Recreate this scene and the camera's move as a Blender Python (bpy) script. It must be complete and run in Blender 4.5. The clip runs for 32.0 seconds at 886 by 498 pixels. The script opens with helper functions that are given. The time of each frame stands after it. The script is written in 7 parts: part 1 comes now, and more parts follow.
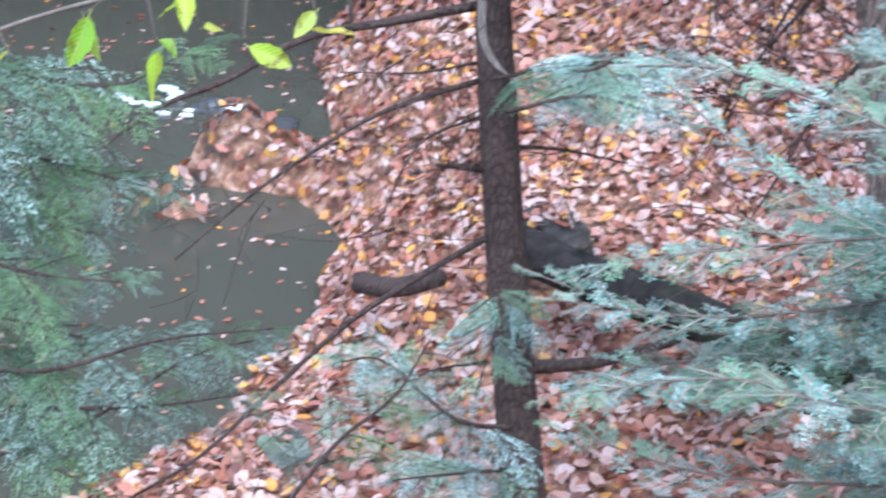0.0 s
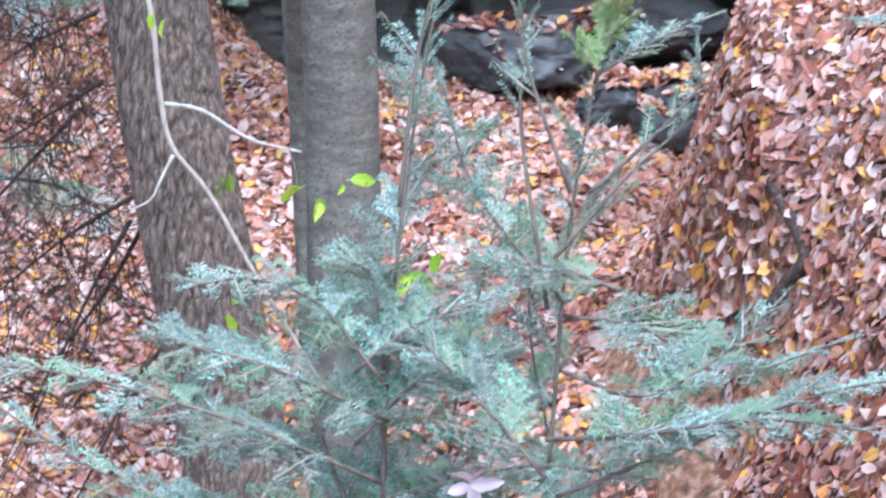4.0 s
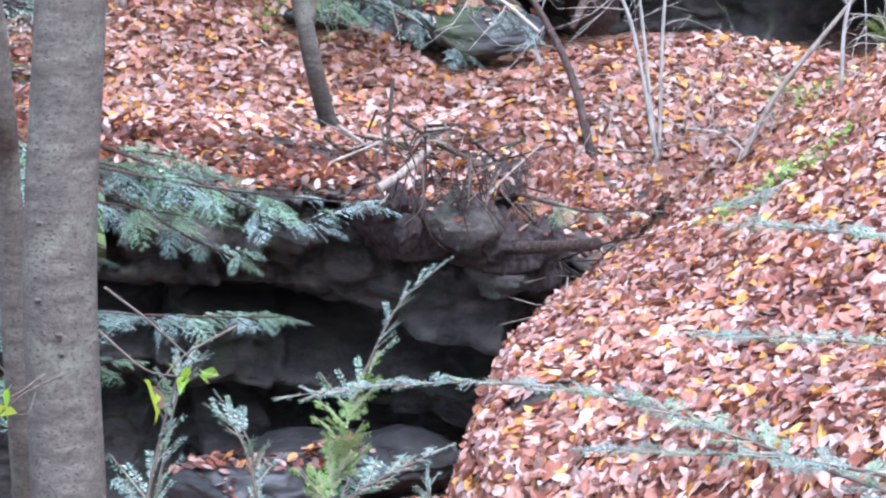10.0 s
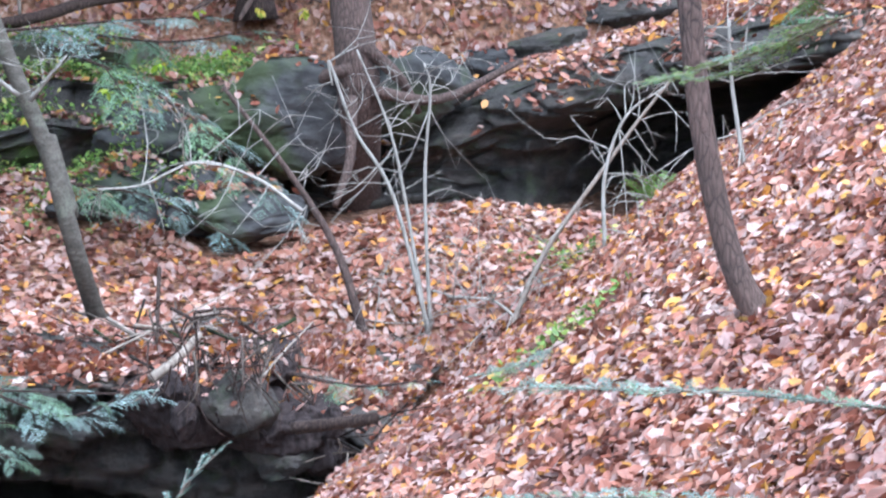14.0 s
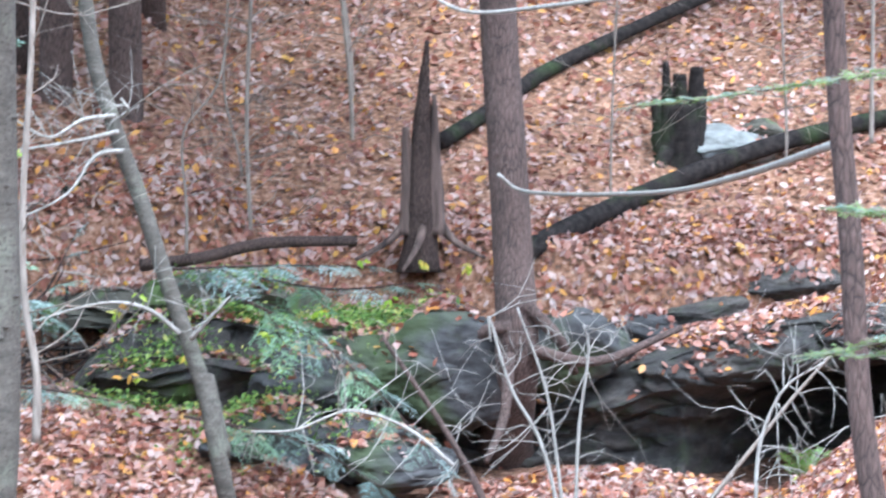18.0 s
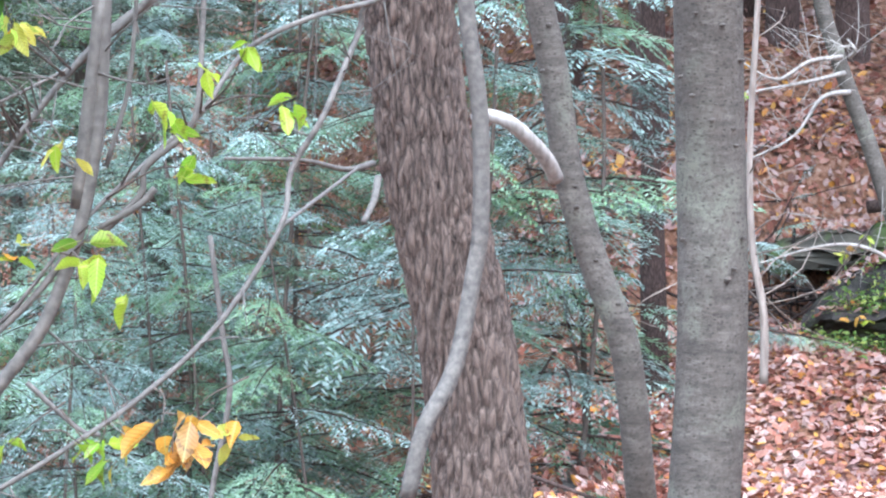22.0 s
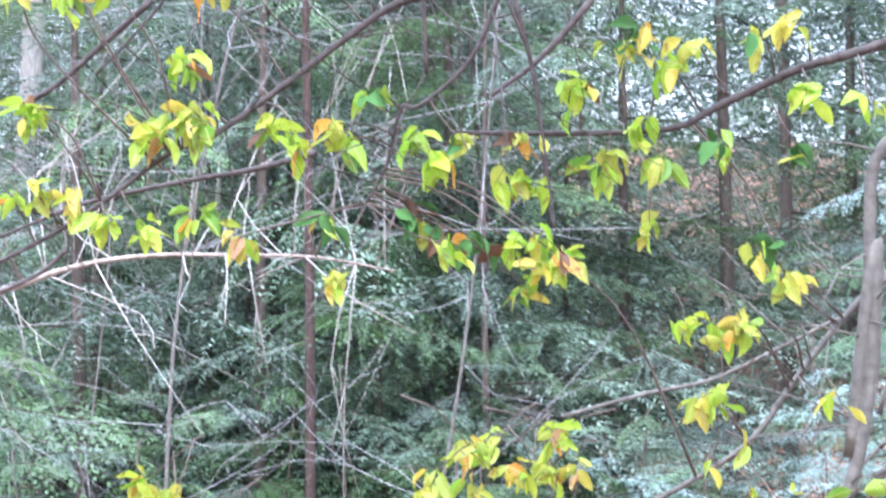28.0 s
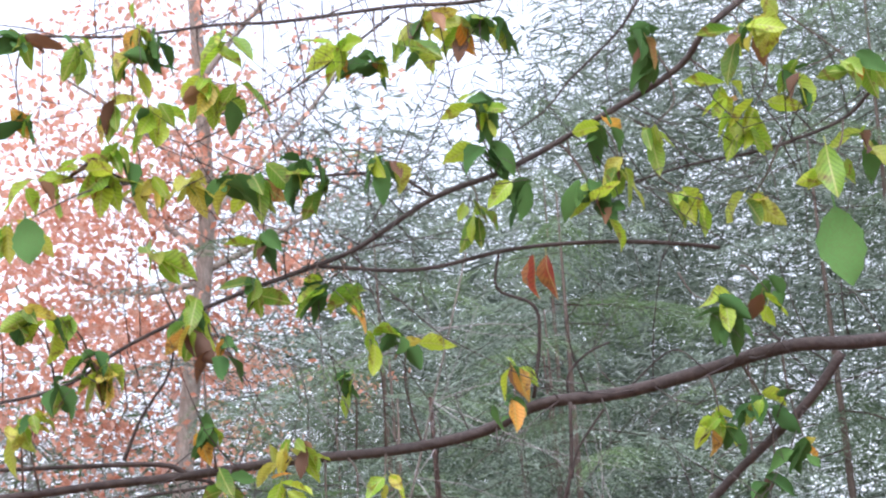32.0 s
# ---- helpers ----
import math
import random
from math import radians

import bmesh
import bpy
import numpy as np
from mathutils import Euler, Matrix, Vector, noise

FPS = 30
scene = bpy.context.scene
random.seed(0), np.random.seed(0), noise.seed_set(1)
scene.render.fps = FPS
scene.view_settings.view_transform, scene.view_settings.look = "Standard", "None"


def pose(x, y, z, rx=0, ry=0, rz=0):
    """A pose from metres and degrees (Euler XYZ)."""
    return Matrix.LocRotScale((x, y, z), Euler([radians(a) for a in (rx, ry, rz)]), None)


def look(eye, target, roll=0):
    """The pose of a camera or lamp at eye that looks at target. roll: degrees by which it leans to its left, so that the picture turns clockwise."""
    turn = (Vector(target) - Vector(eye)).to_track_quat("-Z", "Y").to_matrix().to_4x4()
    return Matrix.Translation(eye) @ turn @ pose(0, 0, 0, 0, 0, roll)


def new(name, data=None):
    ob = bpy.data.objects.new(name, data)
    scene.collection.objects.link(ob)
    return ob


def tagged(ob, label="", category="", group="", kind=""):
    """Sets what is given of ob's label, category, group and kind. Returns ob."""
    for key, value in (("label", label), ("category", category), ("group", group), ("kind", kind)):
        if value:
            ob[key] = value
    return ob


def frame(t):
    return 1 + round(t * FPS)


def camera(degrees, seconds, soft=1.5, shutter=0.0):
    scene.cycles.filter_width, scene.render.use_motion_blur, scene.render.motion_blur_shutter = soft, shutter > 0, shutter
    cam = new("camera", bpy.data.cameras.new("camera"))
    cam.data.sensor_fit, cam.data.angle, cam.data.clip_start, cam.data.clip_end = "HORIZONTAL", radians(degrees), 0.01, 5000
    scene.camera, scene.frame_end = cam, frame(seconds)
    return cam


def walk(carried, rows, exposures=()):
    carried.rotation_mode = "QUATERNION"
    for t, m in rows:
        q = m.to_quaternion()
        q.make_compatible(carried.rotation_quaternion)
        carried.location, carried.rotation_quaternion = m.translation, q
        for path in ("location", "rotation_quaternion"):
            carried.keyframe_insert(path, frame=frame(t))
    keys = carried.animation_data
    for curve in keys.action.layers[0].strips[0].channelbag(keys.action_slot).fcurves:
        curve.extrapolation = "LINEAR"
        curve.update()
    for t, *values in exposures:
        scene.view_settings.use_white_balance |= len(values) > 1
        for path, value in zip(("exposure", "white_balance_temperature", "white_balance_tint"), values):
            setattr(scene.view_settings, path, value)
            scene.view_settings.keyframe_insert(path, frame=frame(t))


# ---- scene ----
from mathutils.bvhtree import BVHTree

# A wooded ravine in autumn, filmed with a long lens that turns on the spot.
# The lookout is the origin; x right, y ahead, z up, all in metres.

# ---- camera ----
PATH = [  # seconds, turn about x, y, z in degrees
    (0.0, 64.30, -0.33, 7.30),
    (0.5, 65.00, 0.10, 4.31),
    (1.0, 65.72, 0.04, 2.00),
    (1.5, 66.23, -0.11, 0.10),
    (2.0, 66.83, 0.14, -1.48),
    (2.5, 67.47, 0.40, -2.19),
    (3.0, 68.20, 0.45, -2.99),
    (3.5, 69.20, -0.49, -5.98),
    (4.0, 70.34, -0.35, -7.97),
    (4.5, 71.52, -0.04, -8.58),
    (6.5, 76.24, -0.40, -11.01),
    (7.0, 76.83, 0.03, -11.58),
    (7.5, 77.37, 0.28, -11.94),
    (8.0, 77.89, 0.43, -12.24),
    (8.5, 78.40, 0.46, -12.65),
    (9.0, 78.88, -0.04, -12.90),
    (9.5, 79.15, -0.02, -13.30),
    (10.0, 79.31, -0.35, -13.67),
    (10.5, 78.88, -1.14, -14.33),
    (11.0, 79.05, -1.25, -15.31),
    (11.5, 79.35, -0.24, -16.62),
    (12.0, 79.76, 0.44, -17.65),
    (12.5, 80.29, 1.01, -18.14),
    (13.0, 81.01, 1.98, -18.59),
    (13.5, 81.77, 2.62, -18.87),
    (14.0, 82.83, 2.74, -18.88),
    (14.5, 83.81, 2.00, -18.77),
    (15.0, 85.00, 0.45, -18.40),
    (15.5, 86.06, 0.13, -18.07),
    (17.5, 88.91, 0.20, -16.13),
    (18.0, 88.18, -0.32, -15.43),
    (18.5, 87.49, -0.02, -12.48),
    (19.0, 87.80, 0.14, -9.78),
    (19.5, 88.01, 0.35, -7.29),
    (20.0, 87.51, -0.01, -5.26),
    (20.5, 86.67, 0.23, -4.15),
    (21.0, 86.86, 0.21, -2.17),
    (21.5, 86.93, 0.21, -0.79),
    (22.0, 87.00, 0.39, -0.64),
    (22.5, 87.02, 0.14, -0.42),
    (23.0, 87.00, -0.00, -0.00),
    (23.5, 86.98, 0.02, 0.53),
    (24.0, 86.99, 0.33, 1.79),
    (24.5, 87.09, 0.43, 4.22),
    (25.0, 87.27, 0.15, 7.73),
    (25.5, 87.35, 0.60, 10.97),
    (27.5, 90.25, 0.61, 13.23),
    (28.0, 92.27, 0.98, 15.07),
    (28.5, 93.62, 0.67, 15.35),
    (29.0, 95.89, 1.22, 15.58),
    (29.5, 97.59, 1.58, 15.89),
    (30.0, 99.38, 1.82, 16.10),
    (30.5, 100.78, 2.32, 16.47),
    (31.0, 102.86, 3.12, 17.01),
    (31.5, 104.32, 3.48, 17.53),
    (32.0, 104.82, 4.21, 18.41),
]
cam = camera(18.0, 32.0, soft=2.2, shutter=0.4)
walk(cam, [(t, pose(0, 0, 0, rx, ry, rz)) for t, rx, ry, rz in PATH],
     exposures=[(0.0, 0.8, 4900, 6), (2.0, 0.75, 4800, 4), (4.0, 0.84, 4980, 6), (7.0, 0.92, 5050, 10), (9.0, 1.05, 5150, 13), (12.0, 0.66, 5150, 13), (15.0, 0.87, 5030, 3), (18.0, 1.08, 5060, 4), (21.0, 1.15, 5180, 8), (23.0, 1.08, 5250, 10), (28.0, 1.46, 5250, 15), (30.0, 1.25, 5450, 17), (31.0, 1.1, 5700, 17), (32.0, 0.45, 6000, 19)])

# ---- light: overcast, a little brighter high on the left ----
world = bpy.data.worlds.new("sky")
scene.world = world
world.use_nodes = True
sky = world.node_tree.nodes.new("ShaderNodeTexSky")
sky.sky_type = "NISHITA"
sky.sun_disc = False
SUN_ELEVATION, SUN_TURN = radians(66), radians(165)
sky.sun_elevation, sky.sun_rotation = SUN_ELEVATION, SUN_TURN
sky.dust_density, sky.air_density = 3.5, 1.2
background = world.node_tree.nodes["Background"]
background.inputs["Strength"].default_value = 0.36
grey = world.node_tree.nodes.new("ShaderNodeHueSaturation")
grey.inputs["Saturation"].default_value = 0.35
world.node_tree.links.new(sky.outputs[0], grey.inputs["Color"])
world.node_tree.links.new(grey.outputs[0], background.inputs["Color"])
sun = new("sun", bpy.data.lights.new("sun", "SUN"))
sun.data.energy, sun.data.angle, sun.data.color = 1.4, radians(40), (1.0, 0.96, 0.9)
toward = Vector((math.sin(SUN_TURN) * math.cos(SUN_ELEVATION), math.cos(SUN_TURN) * math.cos(SUN_ELEVATION), math.sin(SUN_ELEVATION)))
sun.matrix_basis = look(toward * 30, (0, 0, 0))

# ---- materials ----


def material(name, build, roughness=0.8, **extra):
    m = bpy.data.materials.new(name)
    m.use_nodes = True
    tree = m.node_tree
    shader = tree.nodes["Principled BSDF"]
    shader.inputs["Roughness"].default_value = roughness
    for key, value in extra.items():
        shader.inputs[key].default_value = value
    build(tree, shader)
    return m


def node(tree, kind, **values):
    n = tree.nodes.new("ShaderNode" + kind)
    for key, value in values.items():
        if key in n.inputs:
            n.inputs[key].default_value = value
        else:
            setattr(n, key, value)
    return n


def ramp(tree, source, stops):
    r = tree.nodes.new("ShaderNodeValToRGB")
    e = r.color_ramp.elements
    e[0].position, e[0].color = stops[0][0], (*stops[0][1], 1)
    e[1].position, e[1].color = stops[-1][0], (*stops[-1][1], 1)
    for at, colour in stops[1:-1]:
        e.new(at).color = (*colour, 1)
    tree.links.new(source, r.inputs["Fac"])
    return r.outputs["Color"]


def noise_of(tree, scale, detail=4.0, stretch=None, rough=0.55):
    n = node(tree, "TexNoise", Scale=scale, Detail=detail, Roughness=rough)
    c = node(tree, "TexCoord")
    if stretch:
        m = node(tree, "Mapping", Scale=stretch)
        tree.links.new(c.outputs["Object"], m.inputs["Vector"])
        tree.links.new(m.outputs["Vector"], n.inputs["Vector"])
    else:
        tree.links.new(c.outputs["Object"], n.inputs["Vector"])
    return n.outputs["Fac"]


def mixed(tree, fac, a, b, blend="MIX"):
    m = tree.nodes.new("ShaderNodeMix")
    m.data_type, m.blend_type = "RGBA", blend
    for socket, value in ((m.inputs["Factor"], fac), (m.inputs["A"], a), (m.inputs["B"], b)):
        if isinstance(value, (int, float)):
            socket.default_value = value
        elif isinstance(value, tuple):
            socket.default_value = (*value, 1)
        else:
            tree.links.new(value, socket)
    return m.outputs["Result"]


def bump(tree, shader, height, strength=0.5, distance=0.02):
    b = node(tree, "Bump", Strength=strength, Distance=distance)
    tree.links.new(height, b.inputs["Height"])
    tree.links.new(b.outputs["Normal"], shader.inputs["Normal"])


def bark_of(dark, light, stretch=(1, 1, 0.18), scale=26.0, strength=0.8, moss=None):
    def build(tree, shader):
        fine = noise_of(tree, scale, 6, stretch)
        broad = noise_of(tree, 2.2, 3)
        c = ramp(tree, fine, [(0.32, dark), (0.5, tuple((a + b) / 2 for a, b in zip(dark, light))), (0.68, light)])
        c = mixed(tree, ramp(tree, broad, [(0.4, (0, 0, 0)), (0.65, (0.5, 0.5, 0.5))]), c, tuple(0.6 * v for v in light))
        if moss:
            c = mixed(tree, ramp(tree, noise_of(tree, 1.4, 4), [(0.5, (0, 0, 0)), (0.64, (0.8, 0.8, 0.8))]), c, moss)
        tree.links.new(c, shader.inputs["Base Color"])
        bump(tree, shader, fine, strength, 0.02)
    return build


def plated(dark, light, scale, stretch, crease_shade=False):
    """Furrowed bark: long plates with dark cracks between."""
    def build(tree, shader):
        c0 = node(tree, "TexCoord")
        m = node(tree, "Mapping", Scale=(1, 1, stretch))
        tree.links.new(c0.outputs["Object"], m.inputs["Vector"])
        bend = node(tree, "TexNoise", Scale=9.0, Detail=3.0)
        tree.links.new(m.outputs["Vector"], bend.inputs["Vector"])
        warped = mixed(tree, 0.04, m.outputs["Vector"], bend.outputs["Color"])
        v = node(tree, "TexVoronoi", feature="DISTANCE_TO_EDGE", Scale=scale)
        tree.links.new(warped, v.inputs["Vector"])
        fine = noise_of(tree, 60, 6, (1, 1, 0.35), 0.7)
        broad = noise_of(tree, 3, 3)
        c = ramp(tree, v.outputs["Distance"], [(0.0, dark), (0.07, tuple(0.4 * a + 0.6 * b for a, b in zip(dark, light))), (0.28, light)])
        c = mixed(tree, ramp(tree, fine, [(0.3, (0.6, 0.6, 0.6)), (0.6, (0, 0, 0))]), c, dark)
        c = mixed(tree, ramp(tree, broad, [(0.4, (0, 0, 0)), (0.7, (0.35, 0.35, 0.35))]), c, tuple(min(1, 1.35 * a) for a in light))
        # Hollows of the furrowed mesh are darkened in the colour, as shade would.
        if crease_shade:
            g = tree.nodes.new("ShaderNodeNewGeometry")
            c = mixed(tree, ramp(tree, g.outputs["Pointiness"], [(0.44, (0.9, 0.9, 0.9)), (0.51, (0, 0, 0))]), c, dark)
        tree.links.new(c, shader.inputs["Base Color"])
        total = node(tree, "Math", operation="ADD")
        tree.links.new(v.outputs["Distance"], total.inputs[0])
        tree.links.new(fine, total.inputs[1])
        bump(tree, shader, total.outputs[0], 0.9, 0.02)
    return build


def knotted(tree, shader):
    """Smooth grey-brown bark: faint rings, pale lichen, dark pores and knots."""
    c0 = node(tree, "TexCoord")
    pores = node(tree, "TexVoronoi", Scale=1.0)
    flat = node(tree, "Mapping", Scale=(34, 34, 62))
    tree.links.new(c0.outputs["Object"], flat.inputs["Vector"])
    tree.links.new(flat.outputs["Vector"], pores.inputs["Vector"])
    rings = noise_of(tree, 12, 6, (0.6, 0.6, 2.2), 0.75)
    streaks = noise_of(tree, 16, 4, (1, 1, 0.12), 0.6)
    fine = noise_of(tree, 70, 5, None, 0.7)
    broad = noise_of(tree, 3.5, 5, None, 0.65)
    c = ramp(tree, rings, [(0.34, (0.052, 0.043, 0.034)), (0.52, (0.105, 0.09, 0.072)), (0.68, (0.17, 0.148, 0.12))])
    c = mixed(tree, ramp(tree, streaks, [(0.45, (0, 0, 0)), (0.7, (0.5, 0.5, 0.5))]), c, (0.075, 0.06, 0.046))
    c = mixed(tree, ramp(tree, broad, [(0.52, (0, 0, 0)), (0.64, (0.65, 0.65, 0.65))]), c, (0.17, 0.17, 0.125))
    c = mixed(tree, ramp(tree, fine, [(0.36, (0.7, 0.7, 0.7)), (0.52, (0, 0, 0))]), c, (0.045, 0.036, 0.028))
    c = mixed(tree, ramp(tree, pores.outputs["Distance"], [(0.16, (0.85, 0.85, 0.85)), (0.27, (0, 0, 0))]), c, (0.035, 0.027, 0.02))
    tree.links.new(c, shader.inputs["Base Color"])
    total = node(tree, "Math", operation="ADD")
    tree.links.new(rings, total.inputs[0])
    tree.links.new(fine, total.inputs[1])
    bump(tree, shader, total.outputs[0], 0.5, 0.01)


def leaf_of(stops, roughness=0.55, translucent=0.0):
    """Colours picked leaf by leaf, with a little mottling on each."""
    def build(tree, shader):
        g = tree.nodes.new("ShaderNodeNewGeometry")
        o = tree.nodes.new("ShaderNodeObjectInfo")
        total = node(tree, "Math", operation="ADD")
        tree.links.new(g.outputs["Random Per Island"], total.inputs[0])
        tree.links.new(o.outputs["Random"], total.inputs[1])
        wrap = node(tree, "Math", operation="FRACT")
        tree.links.new(total.outputs[0], wrap.inputs[0])
        c = ramp(tree, wrap.outputs[0], stops)
        c = mixed(tree, ramp(tree, noise_of(tree, 45, 3), [(0.4, (0, 0, 0)), (0.75, (0.35, 0.35, 0.35))]), c, (0.09, 0.05, 0.025))
        tree.links.new(c, shader.inputs["Base Color"])
        if translucent:
            t = node(tree, "BsdfTranslucent")
            tree.links.new(c, t.inputs["Color"])
            mix = node(tree, "MixShader", Fac=translucent)
            out = tree.nodes["Material Output"]
            tree.links.new(shader.outputs[0], mix.inputs[1])
            tree.links.new(t.outputs[0], mix.inputs[2])
            tree.links.new(mix.outputs[0], out.inputs["Surface"])
    return build


LITTER = [(0.0, (0.13, 0.055, 0.04)), (0.16, (0.28, 0.1, 0.06)), (0.34, (0.42, 0.16, 0.1)), (0.5, (0.48, 0.25, 0.18)),
          (0.64, (0.54, 0.36, 0.31)), (0.78, (0.59, 0.45, 0.4)), (0.9, (0.5, 0.33, 0.27)), (0.93, (0.68, 0.29, 0.05)), (1.0, (0.62, 0.36, 0.07))]


def damp(tree, shader):
    """Fallen leaves, darker and redder where the ground stays damp."""
    leaf_of(LITTER, translucent=0.15)(tree, shader)
    old = shader.inputs["Base Color"].links[0].from_socket
    wet = ramp(tree, noise_of(tree, 1.1, 4, None, 0.6), [(0.42, (0.7, 0.7, 0.7)), (0.58, (0, 0, 0))])
    c = mixed(tree, wet, old, mixed(tree, 1.0, old, (0.55, 0.44, 0.46), "MULTIPLY"))
    for link in list(old.links):
        if link.to_node.bl_idname == "ShaderNodeBsdfTranslucent":
            tree.links.new(c, link.to_socket)
    tree.links.new(c, shader.inputs["Base Color"])


litter_mat = material("leaf_litter", damp, 0.5)


def soil_build(tree, shader):
    fine = noise_of(tree, 16, 6)
    c = ramp(tree, fine, [(0.35, (0.05, 0.028, 0.018)), (0.5, (0.2, 0.09, 0.045)), (0.62, (0.33, 0.19, 0.13)), (0.72, (0.42, 0.3, 0.23))])
    tree.links.new(c, shader.inputs["Base Color"])
    bump(tree, shader, fine, 0.8, 0.04)


soil = material("leafy_soil", soil_build, 0.9)


def rock_build(tree, shader):
    layers = noise_of(tree, 2.6, 7, (0.7, 0.7, 2.6), 0.65)
    grit = noise_of(tree, 38, 5, None, 0.7)
    blots = noise_of(tree, 5.0, 6, None, 0.65)
    c = ramp(tree, layers, [(0.32, (0.012, 0.01, 0.009)), (0.5, (0.045, 0.038, 0.034)), (0.68, (0.15, 0.125, 0.105))])
    c = mixed(tree, ramp(tree, grit, [(0.4, (0, 0, 0)), (0.75, (0.45, 0.45, 0.45))]), c, (0.13, 0.11, 0.1))
    c = mixed(tree, ramp(tree, blots, [(0.52, (0, 0, 0)), (0.66, (0.6, 0.6, 0.6))]), c, (0.05, 0.065, 0.025))
    tree.links.new(c, shader.inputs["Base Color"])
    total = node(tree, "Math", operation="ADD")
    tree.links.new(layers, total.inputs[0])
    tree.links.new(grit, total.inputs[1])
    bump(tree, shader, total.outputs[0], 0.9, 0.05)


rock_mat = material("sandstone", rock_build, 0.75)
knot_bark = material("dark_knot", bark_of((0.04, 0.032, 0.025), (0.12, 0.1, 0.08), (1, 1, 1), 60, 0.4), 0.9)
grey_bark = material("grey_bark", knotted, 0.85)
haze_twig = material("fine_grey_twig", bark_of((0.16, 0.15, 0.148), (0.36, 0.35, 0.345), scale=40, strength=0.2), 0.8)
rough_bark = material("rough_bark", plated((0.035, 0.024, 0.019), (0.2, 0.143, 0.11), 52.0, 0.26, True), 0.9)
rotten = material("rotten_bark", bark_of((0.007, 0.006, 0.006), (0.04, 0.032, 0.029), (1, 1, 1), 14, 1.0, (0.035, 0.05, 0.02)), 0.95, **{"Specular IOR Level": 0.1})
red_bark = material("red_bark", plated((0.03, 0.019, 0.016), (0.14, 0.09, 0.074), 40.0, 0.25), 0.9)
dark_bark = material("dark_bark", plated((0.02, 0.014, 0.012), (0.095, 0.063, 0.052), 45.0, 0.3), 0.9, **{"Specular IOR Level": 0.2})
twig_bark = material("twig_bark", bark_of((0.16, 0.12, 0.09), (0.36, 0.30, 0.25), scale=40, strength=0.3), 0.8)
brown_twig = material("brown_twig", bark_of((0.05, 0.035, 0.027), (0.15, 0.115, 0.09), scale=60, strength=0.3), 0.8)
pale_bark = material("pale_bark", bark_of((0.2, 0.175, 0.15), (0.42, 0.385, 0.34), scale=40, strength=0.2), 0.7)


def needles_of(dark, mid, pale, green):
    """Hemlock needles: each of its own shade, some boughs greener than others."""
    def build(tree, shader):
        g = tree.nodes.new("ShaderNodeNewGeometry")
        o = tree.nodes.new("ShaderNodeObjectInfo")
        c = ramp(tree, g.outputs["Random Per Island"], [(0, dark), (0.45, mid), (0.85, pale), (1, pale)])
        c = mixed(tree, ramp(tree, o.outputs["Random"], [(0.4, (0, 0, 0)), (0.9, (0.75, 0.75, 0.75))]), c, green)
        c = mixed(tree, ramp(tree, noise_of(tree, 3.0, 3), [(0.45, (0, 0, 0)), (0.7, (0.45, 0.45, 0.45))]), c, tuple(0.55 * v for v in mid))
        many = node(tree, "Math", operation="MULTIPLY")
        many.inputs[1].default_value = 7.3
        tree.links.new(o.outputs["Random"], many.inputs[0])
        own = node(tree, "Math", operation="FRACT")
        tree.links.new(many.outputs[0], own.inputs[0])
        c = mixed(tree, 1.0, c, ramp(tree, own.outputs[0], [(0.0, (0.4, 0.42, 0.4)), (0.4, (0.72, 0.72, 0.72)), (0.75, (1, 1, 1)), (1.0, (1, 1, 1))]), "MULTIPLY")
        tree.links.new(c, shader.inputs["Base Color"])
        t = node(tree, "BsdfTranslucent")
        tree.links.new(c, t.inputs["Color"])
        mix = node(tree, "MixShader", Fac=0.45)
        tree.links.new(shader.outputs[0], mix.inputs[1])
        tree.links.new(t.outputs[0], mix.inputs[2])
        tree.links.new(mix.outputs[0], tree.nodes["Material Output"].inputs["Surface"])
    return build


fresh_needles = material("fresh_hemlock_needles", needles_of((0.13, 0.22, 0.18), (0.25, 0.41, 0.35), (0.45, 0.6, 0.55), (0.22, 0.39, 0.19)), 0.45)
green_needles = material("bright_hemlock_needles", leaf_of([(0, (0.12, 0.24, 0.04)), (1, (0.24, 0.38, 0.08))], translucent=0.3), 0.4)
needle_mat = material("hemlock_needles", needles_of((0.07, 0.11, 0.09), (0.3, 0.42, 0.37), (0.62, 0.74, 0.72), (0.24, 0.4, 0.17)), 0.45)
# Darker copy of the needles; the deep thicket's shade is in the colour.
darkened_needles = material("darkened_hemlock_needles", needles_of((0.04, 0.06, 0.042), (0.15, 0.215, 0.15), (0.42, 0.52, 0.44), (0.15, 0.26, 0.07)), 0.45)
# Distant needles, darkened in colour to stand for shaded gaps behind the thicket.
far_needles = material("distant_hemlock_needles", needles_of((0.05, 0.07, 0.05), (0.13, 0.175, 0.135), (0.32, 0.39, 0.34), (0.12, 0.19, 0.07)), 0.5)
sprout_leaf = material("green_undergrowth_leaf", leaf_of([(0, (0.07, 0.14, 0.03)), (0.5, (0.16, 0.28, 0.05)), (0.85, (0.3, 0.4, 0.09)), (1, (0.5, 0.45, 0.1))], translucent=0.3), 0.5)
dark_rock = material("dark_stone", bark_of((0.014, 0.013, 0.013), (0.075, 0.07, 0.069), (0.8, 0.8, 1.8), 8, 0.9, (0.05, 0.07, 0.02)), 0.8)
pale_rock = material("pale_stone", bark_of((0.13, 0.13, 0.12), (0.28, 0.28, 0.265), (1, 1, 1), 6, 0.4, (0.09, 0.13, 0.03)), 0.85)
moss_rock = material("mossy_stone", bark_of((0.035, 0.032, 0.024), (0.13, 0.115, 0.085), (0.6, 0.6, 3), 6, 0.8, (0.09, 0.15, 0.025)), 0.9)
